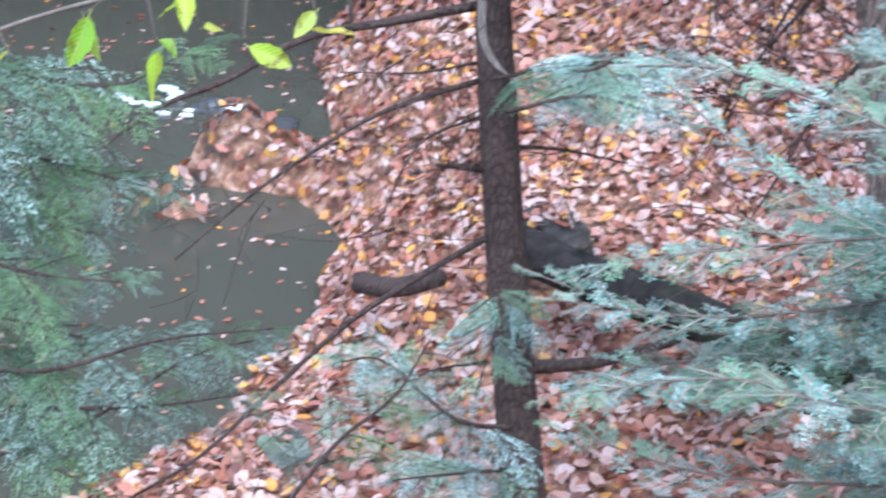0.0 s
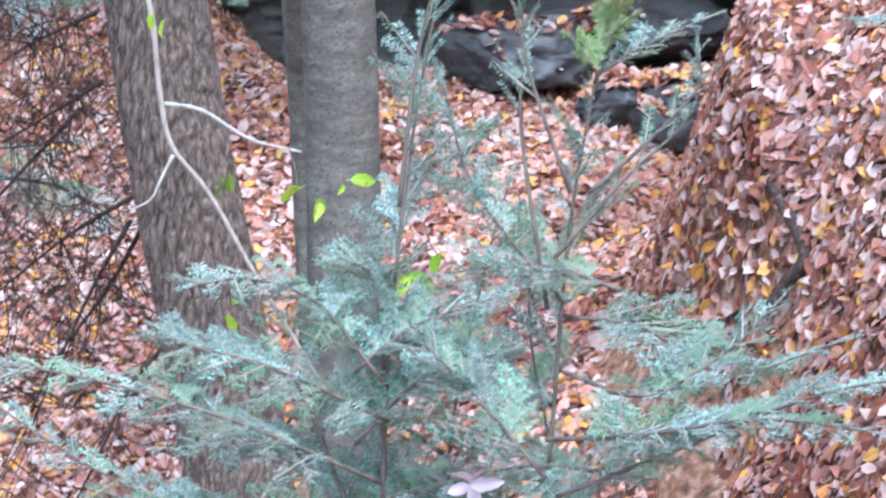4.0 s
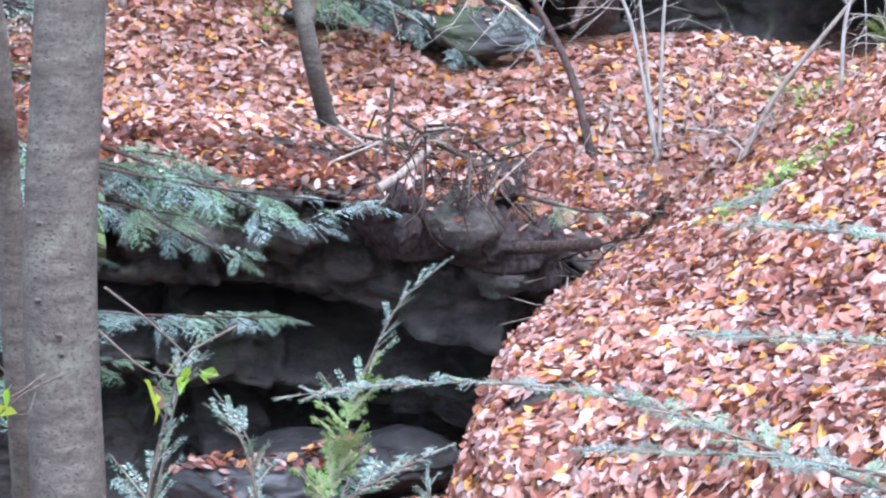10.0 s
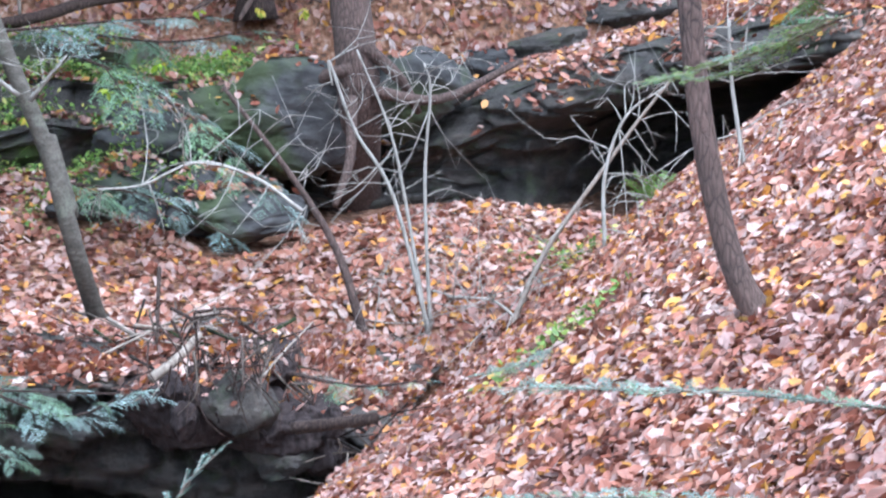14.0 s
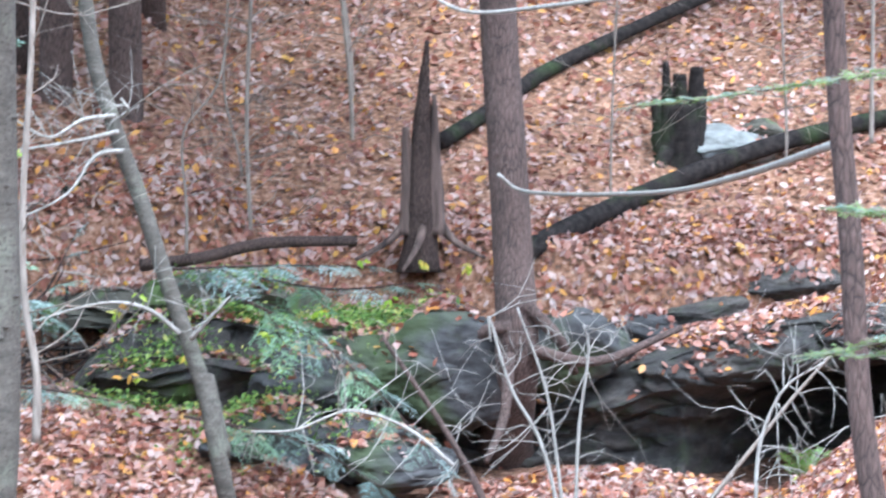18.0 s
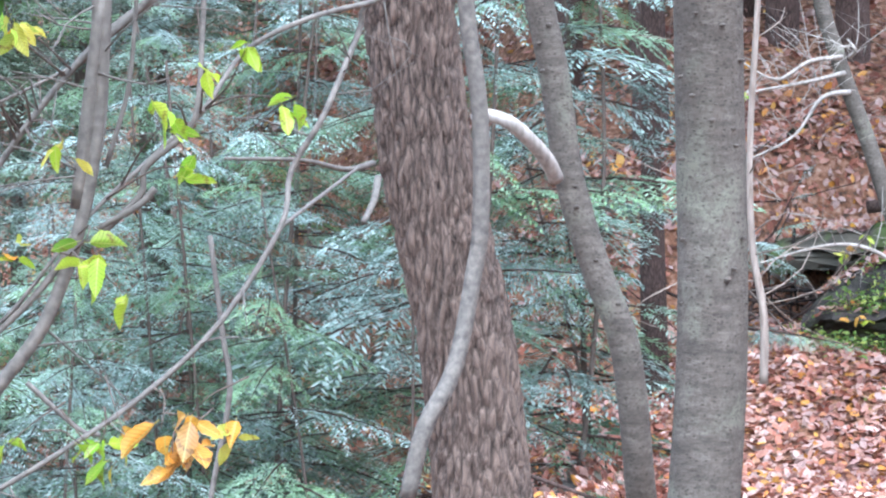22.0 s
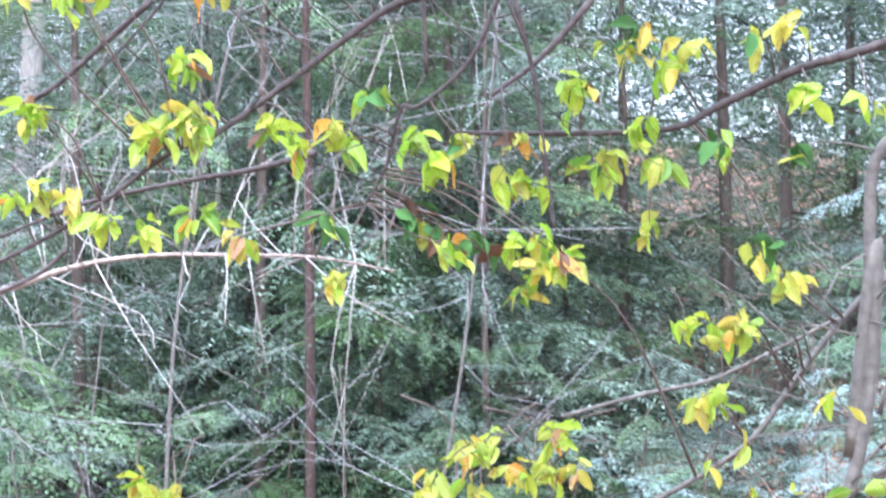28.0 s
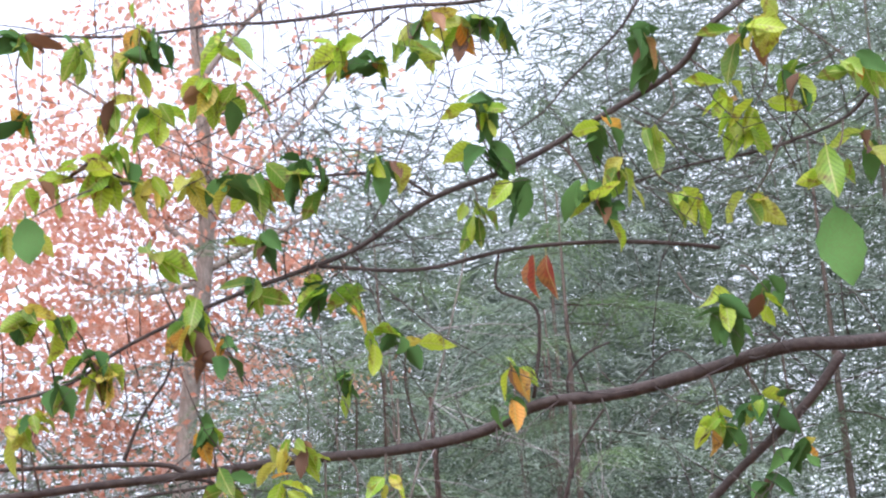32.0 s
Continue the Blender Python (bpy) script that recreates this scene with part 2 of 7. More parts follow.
wet_rock = material("wet_stone", bark_of((0.014, 0.013, 0.014), (0.06, 0.056, 0.057), (0.8, 0.8, 1.6), 9, 0.9), 0.5)
earth = material("bare_earth", bark_of((0.012, 0.009, 0.009), (0.07, 0.052, 0.05), (1, 1, 0.5), 26, 1.0), 0.95, **{"Specular IOR Level": 0.2})
snag_wood = material("weathered_wood", bark_of((0.03, 0.018, 0.015), (0.19, 0.125, 0.1), (1, 1, 0.08), 18, 1.0), 0.9)


def fresh(stops):
    """A living leaf: its own tint, paler blotches and brown spots, lit through."""
    def build(tree, shader):
        leaf_of(stops, 0.45, 0.5)(tree, shader)
        old = shader.inputs["Base Color"].links[0].from_socket
        spots = noise_of(tree, 2.4, 5, None, 0.7)
        pale = noise_of(tree, 1.3, 3)
        c = mixed(tree, ramp(tree, pale, [(0.45, (0, 0, 0)), (0.7, (0.45, 0.45, 0.45))]), old, (0.45, 0.42, 0.06))
        c = mixed(tree, ramp(tree, spots, [(0.58, (0, 0, 0)), (0.7, (0.85, 0.85, 0.85))]), c, (0.16, 0.07, 0.03))
        at = node(tree, "TexCoord")
        xyz = node(tree, "SeparateXYZ")
        tree.links.new(at.outputs["Object"], xyz.inputs[0])
        aside = node(tree, "Math", operation="ABSOLUTE")
        tree.links.new(xyz.outputs["Y"], aside.inputs[0])
        slant = node(tree, "Math", operation="SUBTRACT")
        tree.links.new(xyz.outputs["X"], slant.inputs[0])
        tree.links.new(aside.outputs[0], slant.inputs[1])
        rows = node(tree, "Math", operation="PINGPONG")
        rows.inputs[1].default_value = 0.055
        tree.links.new(slant.outputs[0], rows.inputs[0])
        c = mixed(tree, 1.0, c, ramp(tree, rows.outputs[0], [(0.0, (0.6, 0.62, 0.55)), (0.02, (0.92, 0.92, 0.9)), (0.055, (1, 1, 1))]), "MULTIPLY")
        c = mixed(tree, ramp(tree, aside.outputs[0], [(0.006, (0.7, 0.7, 0.7)), (0.022, (0, 0, 0))]), c, (0.5, 0.5, 0.16))
        for link in list(old.links):
            if link.to_socket != shader.inputs["Base Color"] and link.to_node.bl_idname == "ShaderNodeBsdfTranslucent":
                tree.links.new(c, link.to_socket)
        tree.links.new(c, shader.inputs["Base Color"])
    return build


leaf_green = material("green_leaf", fresh([(0, (0.1, 0.24, 0.025)), (0.5, (0.2, 0.4, 0.035)), (1, (0.36, 0.52, 0.05))]), 0.45)
leaf_lime = material("lime_leaf", fresh([(0, (0.26, 0.5, 0.03)), (0.5, (0.42, 0.64, 0.04)), (1, (0.58, 0.7, 0.06))]), 0.45)
leaf_yellow = material("yellow_leaf", fresh([(0, (0.42, 0.56, 0.08)), (0.5, (0.58, 0.6, 0.09)), (1, (0.72, 0.55, 0.08))]), 0.45)
leaf_orange = material("orange_leaf", fresh([(0, (0.78, 0.3, 0.04)), (0.5, (0.85, 0.45, 0.06)), (1, (0.4, 0.2, 0.1))]), 0.5)
leaf_red = material("red_leaf", fresh([(0, (0.32, 0.06, 0.035)), (1, (0.4, 0.1, 0.05))]), 0.5)
leaf_pale = material("pale_fallen_leaf", leaf_of([(0, (0.55, 0.44, 0.5)), (1, (0.74, 0.64, 0.68))], translucent=0.2), 0.5)
leaf_dark = material("dark_leaf", leaf_of([(0, (0.045, 0.13, 0.035)), (1, (0.07, 0.17, 0.04))], translucent=0.2), 0.8, **{"Specular IOR Level": 0.2})
leaf_brown = material("withered_leaf", leaf_of([(0, (0.06, 0.03, 0.02)), (0.6, (0.16, 0.08, 0.04)), (1, (0.3, 0.16, 0.08))], translucent=0.2), 0.7)
autumn_leaf = material("autumn_leaf", leaf_of([(0, (0.56, 0.22, 0.13)), (0.5, (0.68, 0.36, 0.25)), (1, (0.74, 0.5, 0.4))], translucent=0.5), 0.5)
beech_bark = material("beech_bark", bark_of((0.025, 0.018, 0.016), (0.08, 0.06, 0.052), (1, 1, 1), 50, 0.4), 0.75)
grey_stem = material("grey_stem", bark_of((0.07, 0.063, 0.055), (0.18, 0.16, 0.135), (1, 1, 1), 40, 0.3), 0.8)


def water_build(tree, shader):
    shader.inputs["Base Color"].default_value = (0.05, 0.045, 0.034, 1)
    bump(tree, shader, noise_of(tree, 6, 2), 0.06, 0.02)


foam_mat = material("white_foam", bark_of((0.6, 0.6, 0.62), (0.85, 0.85, 0.86), (1, 1, 1), 30, 0.3), 0.5)
water_mat = material("brook_water", water_build, 0.1, **{"Specular IOR Level": 0.4})

# ---- mesh helpers ----


def mesh_of(name, verts, faces, mat, smooth=True):
    me = bpy.data.meshes.new(name)
    me.from_pydata(verts, [], faces)
    me.materials.append(mat)
    me.polygons.foreach_set("use_smooth", [smooth] * len(me.polygons))
    me.update()
    return me


def part(name, me, parent=None, label=""):
    ob = new(name, me)
    if parent:
        ob.parent = parent
    return tagged(ob, label)


def thing(name, place=(0, 0, 0), **tags):
    ob = new(name)
    ob.empty_display_size = 0.1
    return tagged(ob, **tags)


def spline(points, steps):
    """Catmull-Rom through the points (any number of columns)."""
    p = np.array(points, float)
    p = np.vstack([2 * p[0] - p[1], p, 2 * p[-1] - p[-2]])
    out = []
    for i in range(1, len(p) - 2):
        for s in np.linspace(0, 1, steps, endpoint=False):
            a, b, c, d = p[i - 1], p[i], p[i + 1], p[i + 2]
            out.append(0.5 * (2 * b + (c - a) * s + (2 * a - 5 * b + 4 * c - d) * s * s + (3 * b - a - 3 * c + d) * s ** 3))
    out.append(p[-2])
    return np.array(out)


def tube(points, r0, r1, sides=8, steps=5, rough=0.0, flare=0.0, seed=0, ridges=0):
    """A round stem along the points, from radius r0 to r1, closed at both ends."""
    rng = np.random.default_rng(seed)
    c = spline(points, steps)
    n = len(c)
    f = np.linspace(0, 1, n)
    r = r0 + (r1 - r0) * f
    if flare:
        r = r * (1 + flare * np.exp(-f * 14))
    t = np.gradient(c, axis=0)
    t /= np.linalg.norm(t, axis=1)[:, None] + 1e-9
    u = np.cross(t[0], (0.3, 0.9, 0.1) if abs(t[0][2]) > 0.7 else (0, 0, 1))
    verts = []
    a = np.linspace(0, 2 * np.pi, sides, endpoint=False)
    ridge = rng.uniform(-1, 1, sides)
    for i in range(n):
        u = u - t[i] * (u @ t[i])
        u /= np.linalg.norm(u)
        v = np.cross(t[i], u)
        ridge = 0.75 * ridge + 0.25 * rng.uniform(-1, 1, sides)
        rad = r[i] * (1 + rough * ridge)
        verts.append(c[i] + np.outer(rad * np.cos(a), u) + np.outer(rad * np.sin(a), v))
    verts = np.concatenate(verts)
    faces = [(i * sides + j, i * sides + (j + 1) % sides, (i + 1) * sides + (j + 1) % sides, (i + 1) * sides + j)
             for i in range(n - 1) for j in range(sides)]
    faces += [tuple(range(sides))[::-1], tuple((n - 1) * sides + j for j in range(sides))]
    return verts.tolist(), faces


# ---- terrain ----


def smooth01(a, b, v):
    s = np.clip((v - a) / (b - a), 0, 1)
    return s * s * (3 - 2 * s)


def ground_z(x, y):
    """Height of the ground: a side hill by the lookout, the ravine floor with the brook, a terrace, a ledge and the far hill."""
    x, y = np.asarray(x, float), np.asarray(y, float)
    wave = 0.10 * np.sin(0.9 * x + 0.6 * y) * np.sin(0.7 * y - 0.5 * x + 1) + 0.04 * np.sin(2.3 * x + 1) * np.sin(2.1 * y)
    hill = -1.6 + 0.42 * np.clip(x, -12, 14) - 0.25 * np.clip(y, -5, 10) - 0.05 * np.clip(y - 10, 0, 99) + 0.12 * np.clip(x - 4, 0, 14) + 0.10 * np.clip(x - 5.6, 0, 5)
    hill = hill - 0.28 * np.clip(y - 12.3, 0, 14)
    edge = 2.9 + 0.35 * np.clip(y - 11.6, -4, 6)
    hill = hill - 1.5 * smooth01(5, 9, y) * (1 - smooth01(-0.5, 0.25, x - edge))
    hill = hill - 1.5 * smooth01(2, 6, y) * (1 - smooth01(9, 11, y)) * (1 - smooth01(2.2, 3.6, x))
    brow = np.interp(y, [9.0, 9.6, 10.2, 10.8, 11.4], [2.8, 2.76, 2.68, 2.66, 2.7])
    hill = hill - np.clip(hill + 4.75, 0, 1.1) * smooth01(9.0, 9.7, y) * (1 - smooth01(10.9, 11.5, y)) * (1 - smooth01(-0.4, 0.06, x - brow))
    shore = np.interp(y, [8, 10.3, 10.9, 11.95, 12.46, 13.46, 14.4, 15.04, 16.2, 20], [-4.2, -2.66, -2.35, -2.12, -2.06, -2.34, -2.43, -2.64, -2.52, -2.4]) + 0.05 * np.sin(6 * y)
    floor = -5.6 + 0.11 * (np.clip(y, 6, 22) - 12) + 0.06 * np.clip(x, -2, 6)
    bank = 2 * smooth01(-0.9, 0.9, x - shore) - 1
    floor = -6.2 + np.where(bank > 0, floor + 6.2, 0.8) * bank + 1.5 * (1 - smooth01(-12, -8, x)) + 1.5 * (1 - smooth01(4.5, 8, y))
    floor = floor + 0.98 * np.exp(-(((x + 2.90) / 0.42) ** 2 + ((y - 13.5) / 0.24) ** 2)) + 1.0 * np.exp(-(((x + 3.05) / 0.4) ** 2 + ((y - 12.93) / 0.17) ** 2))
    low = np.maximum(hill, floor) + wave * 0.6
    foot = -4.3 + 0.12 * (np.clip(y, 11, 16) - 14.3) + 0.5 * wave - 0.55 * np.clip(y - 14.5, 0, 2) * smooth01(0.7, 1.6, x)
    low = low + np.clip(foot - low, 0, 9) * smooth01(11.4, 13.8, y) * smooth01(-1.2, 0.6, x)
    right = smooth01(-1.0, 1.5, x)
    terrace = -2.8 + 0.1 * (np.clip(y, 14, 26) - 16.5) + 0.42 * smooth01(18.6, 20.9, y) * smooth01(1.6, 2.8, x) * (1 - smooth01(4.3, 5.1, x))
    low = low + np.clip(terrace + wave - low, 0, 9) * smooth01(17.4, 18.0, y) * right
    step = smooth01(22.6, 23.3, y + 0.25 * np.sin(x)) * 1.35 * right
    far = (0.2 + 0.22 * smooth01(-9, 0, x)) * np.clip(y - 23.5, 0, 60)
    return low + step + far


# ---- ground ----


def spaced(near, far, step):
    v = [0.0]
    while v[-1] < far:
        v.append(v[-1] + (step if v[-1] < near else step * (1 + (v[-1] - near) * 0.12)))
    return np.array(v)


right_side = spaced(16, 700, 0.25)
gx = np.concatenate([-right_side[:0:-1], right_side])
gy = np.concatenate([-spaced(4, 300, 0.4)[:0:-1], spaced(34, 900, 0.25)])
GX, GY = np.meshgrid(gx, gy)
GZ = ground_z(GX, GY)
nx, ny = len(gx), len(gy)
grid = [(j * nx + i, j * nx + i + 1, (j + 1) * nx + i + 1, (j + 1) * nx + i) for j in range(ny - 1) for i in range(nx - 1)]
ground = new("ground", mesh_of("ground", np.stack([GX, GY, GZ], -1).reshape(-1, 3).tolist(), grid, soil))
tagged(ground, "dark leafy forest soil sloping into the ravine", "ground", kind="structure")

water = new("water", mesh_of("water", [(-14, 4, -6.2), (-1.2, 4, -6.2), (-1.2, 40, -6.2), (-14, 40, -6.2)], [(0, 1, 2, 3)], water_mat, False))
tagged(water, "slow brown brook reflecting the pale sky", "brook", kind="structure")

LEAF = np.array([(-0.5, 0, 0), (-0.12, -0.27, 0.06), (0.26, -0.22, 0.07), (0.5, 0, 0), (0.26, 0.22, 0.07), (-0.12, 0.27, 0.06)])
LEAF_FACES = np.array([(0, 1, 2, 3), (0, 3, 4, 5)])


def litter(name, count, xs, ys, size, seed, keep=None, power=1.0, under=False, all_round=False):
    """Fallen leaves scattered over a stretch of the ground."""
    rng = np.random.default_rng(seed)
    x = rng.uniform(*xs, count)
    y = ys[0] + (ys[1] - ys[0]) * rng.uniform(0, 1, count) ** power
    inside = (x < 0.55 * y + 1.5) & (x > -0.38 * y - 1.5)
    if all_round:
        inside = ~inside & (ground_z(x, y) > -6.19)
    if keep is not None:
        inside &= keep(x, y)
    x, y = x[inside], y[inside]
    n = len(x)
    z, stays = (ground_z(x, y), np.ones(n, bool)) if under else surface_z(x, y, rng)
    x, y, z = x[stays], y[stays], z[stays]
    n = len(x)
    h = 0.05
    nrm = np.stack([(ground_z(x - h, y) - ground_z(x + h, y)) / (2 * h), (ground_z(x, y - h) - ground_z(x, y + h)) / (2 * h), np.ones(n)], -1)
    nrm /= np.linalg.norm(nrm, axis=1)[:, None]
    nrm = nrm + rng.normal(0, 0.48, (n, 3))
    nrm /= np.linalg.norm(nrm, axis=1)[:, None]
    turn = rng.normal(0, 1, (n, 3))
    u = np.cross(nrm, turn)
    u /= np.linalg.norm(u, axis=1)[:, None]
    v = np.cross(nrm, u)
    s = size * rng.uniform(0.55, 1.25, n)
    bend = rng.uniform(-0.6, 1.6, n)
    wide = rng.uniform(0.7, 1.25, n)
    verts = (LEAF[None, :, 0, None] * u[:, None] + LEAF[None, :, 1, None] * v[:, None] * wide[:, None, None]) * s[:, None, None]
    lift = LEAF[None, :, 2] * bend[:, None] + 0.25 * (bend[:, None] - 0.5) * LEAF[None, :, 0] ** 2
    verts = verts + lift[..., None] * nrm[:, None] * s[:, None, None]
    verts = verts + np.stack([x, y, z + rng.uniform(0.005, 0.05, n)], -1)[:, None]
    faces = (np.arange(n)[:, None, None] * 6 + LEAF_FACES[None]).reshape(-1, 4)
    ob = new(name, mesh_of(name, verts.reshape(-1, 3).tolist(), faces.tolist(), litter_mat, False))
    return tagged(ob, "thick carpet of fallen brown and orange beech leaves", "fallen leaves", kind="stuff")




# ---- rocks ----


def shelf(name, a, b, depth, mat, label, seed, strata=4, overhang=0.12, category="rock"):
    """A bedded rock ledge: its front runs from a (top, one end) to b (foot, other end) and it reaches depth metres back."""
    rng = np.random.default_rng(seed)
    a, b = np.array(a), np.array(b)
    along = b[:2] - a[:2]
    length = np.hypot(*along)
    along /= length
    back = np.array((-along[1], along[0]))
    n, high = max(8, int(length / 0.11)), a[2] - b[2]
    beds = np.sort(np.concatenate([[0], rng.uniform(0.1, 0.9, strata - 1), [1]]))
    profile = []
    for k in range(strata):
        out = rng.uniform(-overhang, overhang)
        lo, hi = beds[k], beds[k + 1]
        profile += [(out + 0.03, lo + 0.005), (out - 0.015, lo + 0.2 * (hi - lo)), (out - 0.02, lo + 0.8 * (hi - lo)), (out + 0.03, hi - 0.005)]
    profile = [(depth, 0.0), (depth * 0.4, 0.0)] + profile + [(0.12, 1.0), (depth * 0.3, 1.0), (depth * 0.65, 1.0), (depth, 1.0)]
    verts, m = [], len(profile)
    block, shift, left = 0.0, 0.0, 0
    for i in range(n + 1):
        s = i / n
        if left == 0:
            left = int(rng.integers(4, 12))
            block, shift = rng.uniform(-0.16, 0.16), rng.uniform(-0.05, 0.05)
        left -= 1
        taper = 1 - 0.35 * abs(2 * s - 1) ** 6
        for out, h in profile:
            w = Vector((s * length * 1.3, h * 2.5 + seed * 7, out))
            d = out + (noise.noise(w * 1.1) * 0.22 + noise.noise(w * 3.7) * 0.1 + noise.noise(w * 9) * 0.03 + (block if 0.02 < h < 0.98 else 0.4 * block)) * (1 if out < depth * 0.9 else 0)
            z = b[2] + high * (h * taper) + noise.noise(w * 1.7 + Vector((3, 3, 3))) * 0.08 + shift * h + noise.noise(w * 6) * 0.03
            p = a[:2] + along * length * s + back * d
            verts.append((p[0], p[1], z))
    faces = [(i * m + j, i * m + (j + 1) % m, (i + 1) * m + (j + 1) % m, (i + 1) * m + j) for i in range(n) for j in range(m)]
    faces += [tuple(range(m))[::-1], tuple(n * m + j for j in range(m))]
    return tagged(new(name, mesh_of(name, verts, faces, mat, False)), label, category)


def boulder(name, centre, size, seed, mat, label, category="rock"):
    """A broken, weathered block: a lump cut by flat breaks, roughened all over."""
    rng = np.random.default_rng(seed)
    bm = bmesh.new()
    bmesh.ops.create_icosphere(bm, subdivisions=5, radius=0.5)
    off = Vector((seed * 3.1, seed * 1.7, 0))
    cuts = [(Vector(unit(rng.normal(0, 1, 3) * (1, 1, 0.8))), rng.uniform(0.26, 0.42)) for _ in range(9)]
    for v in bm.verts:
        p = v.co.copy()
        q = p * (1 + 0.35 * noise.noise(p * 1.8 + off))
        for n, d in cuts:
            over = q.dot(n) - d
            if over > 0:
                q -= n * over * 0.85
        q *= 1.2 + 0.16 * noise.noise(p * 4.5 + off) + 0.08 * abs(noise.noise(p * 9 + off)) + 0.07 * noise.noise(p * 17 + off) + 0.035 * noise.noise(p * 40 + off)
        v.co = Vector((q.x * size[0], q.y * size[1], q.z * size[2])) + Vector(centre)
    me = bpy.data.meshes.new(name)
    bm.to_mesh(me)
    bm.free()
    me.materials.append(mat)
    me.polygons.foreach_set("use_smooth", [True] * len(me.polygons))
    return tagged(new(name, me), label, category)


def unit(v):
    return v / (np.linalg.norm(v) + 1e-9)


def cliff(name, line, profiles, mat, label, seed, cols, rows, rough=1.0, beds=()):
    """Bedded rock along a rim line: the profile (metres behind the rim, metres above it) runs from the back over the rim down to the foot,
    and changes along the line; beds, blocks, cracks and grain are pressed into it."""
    rim = spline(line, 12)
    at = np.linspace(0, 1, len(rim))
    stations = np.array([p[0] for p in profiles])
    shapes = np.array([p[1] for p in profiles], float)
    steps = np.linalg.norm(np.diff(shapes[len(shapes) // 2], axis=0), axis=1)
    steps = np.concatenate([[0], np.cumsum(np.maximum(0.06, steps * np.where(np.arange(len(steps)) < 2, 0.25, 1)))])
    verts = []
    for i in range(cols):
        s = i / (cols - 1)
        p = np.array([np.interp(s, at, rim[:, k]) for k in range(3)])
        q = np.array([np.interp(min(1, s + 0.03), at, rim[:, k]) - np.interp(max(0, s - 0.03), at, rim[:, k]) for k in range(2)])
        back = unit(np.array((-q[1], q[0])))
        shape = np.array([[np.interp(s, stations, shapes[:, k, c]) for c in range(2)] for k in range(shapes.shape[1])])
        for u in np.linspace(0, steps[-1], rows):
            out, dz = np.interp(u, steps, shape[:, 0]), np.interp(u, steps, shape[:, 1])
            w = Vector((p[0] + 0.35 * p[1], out * 0.5, p[2] + dz + 0.18 * noise.noise(Vector((p[0] * 0.8, seed, 0)))))
            bend = noise.noise(w * 1.3) * 0.3
            bed = noise.cell(Vector((w.x * 0.55 + bend, seed, w.z * 6.5 + bend))) - 0.5
            block = noise.cell(Vector((w.x * 2.1 + 2 * bend, 3.0 + seed, w.z * 3.0 + bend))) - 0.5
            near, _ = noise.voronoi(Vector((w.x * 2.4 + bend, w.y * 2, w.z * 4.2)))
            crack = max(0.0, 0.13 - (near[1] - near[0])) * 0.55
            push = rough * (0.17 * bed + 0.17 * block - 1.3 * crack + 0.2 * noise.noise(w * 1.6) + 0.11 * noise.noise(w * 5) + 0.05 * noise.noise(w * 13))
            if dz > -0.04:
                push *= 0.35
            d = out - push
            verts.append((p[0] + back[0] * d, p[1] + back[1] * d, p[2] + dz + rough * (0.05 * noise.noise(w * 2.7) + 0.02 * noise.noise(w * 8))))
    verts = np.array(verts).reshape(cols, rows, 3)
    item = thing(name, label=label, category="rock")
    first = 0
    for bed_name, last in beds:
        stop = int(np.searchsorted(np.linspace(0, steps[-1], rows), steps[last])) if last < len(steps) - 1 else rows - 1
        n = stop - first + 1
        faces = [(i * n + j, i * n + j + 1, (i + 1) * n + j + 1, (i + 1) * n + j) for i in range(cols - 1) for j in range(n - 1)]
        part(bed_name, mesh_of(bed_name, verts[:, first:stop + 1].reshape(-1, 3).tolist(), faces, mat, True), item)
        first = stop
    return item


FACE = [(3.2, -0.05), (1.4, 0.06), (0.5, 0.05), (0.12, 0.0), (0.0, -0.1), (0.02, -0.3), (0.12, -0.5), (0.22, -0.66), (0.5, -0.72), (1.0, -0.78), (1.15, -0.9), (0.75, -1.0),
        (0.5, -1.08), (0.48, -1.22), (0.62, -1.32), (1.2, -1.38), (1.3, -1.5), (1.0, -1.6), (0.8, -1.8), (0.5, -1.95), (0.2, -2.1), (0.0, -2.4), (-0.2, -2.8)]
LEFT_FACE = [(o if k < 6 else 0.45 * o + 0.1, h) for k, (o, h) in enumerate(FACE)]
cliff("rock_hollow", [(0.5, 15.6, -2.35), (1.2, 15.35, -2.4), (1.9, 15.05, -2.45), (2.6, 14.95, -2.47), (3.3, 14.85, -2.66), (3.9, 14.65, -2.82), (4.5, 14.4, -3.05)],
      [(0.0, LEFT_FACE), (0.35, FACE), (1.0, FACE)], rock_mat, "dark bedded sandstone cliff with an undercut hollow", 3, 190, 150, 1.0, (("top_bed", 4), ("rock_face", 8), ("undercut", 11), ("lower_bed", 15), ("hollow_floor", 99)))
LEDGE = [(2.5, 0.1), (1.0, 0.05), (0.3, 0.0), (0.05, -0.06), (-0.2, -0.2), (-0.3, -0.28), (-0.16, -0.31), (-0.15, -0.35), (-0.22, -0.5), (-0.18, -0.7), (-0.12, -0.95), (-0.1, -1.4)]
CAVE = [(2.5, 0.1), (1.0, 0.05), (0.3, 0.0), (0.05, -0.06), (-0.2, -0.18), (-0.3, -0.28), (-0.2, -0.38), (0.4, -0.42), (1.4, -0.48), (1.9, -0.7), (1.9, -0.95), (1.6, -1.4)]
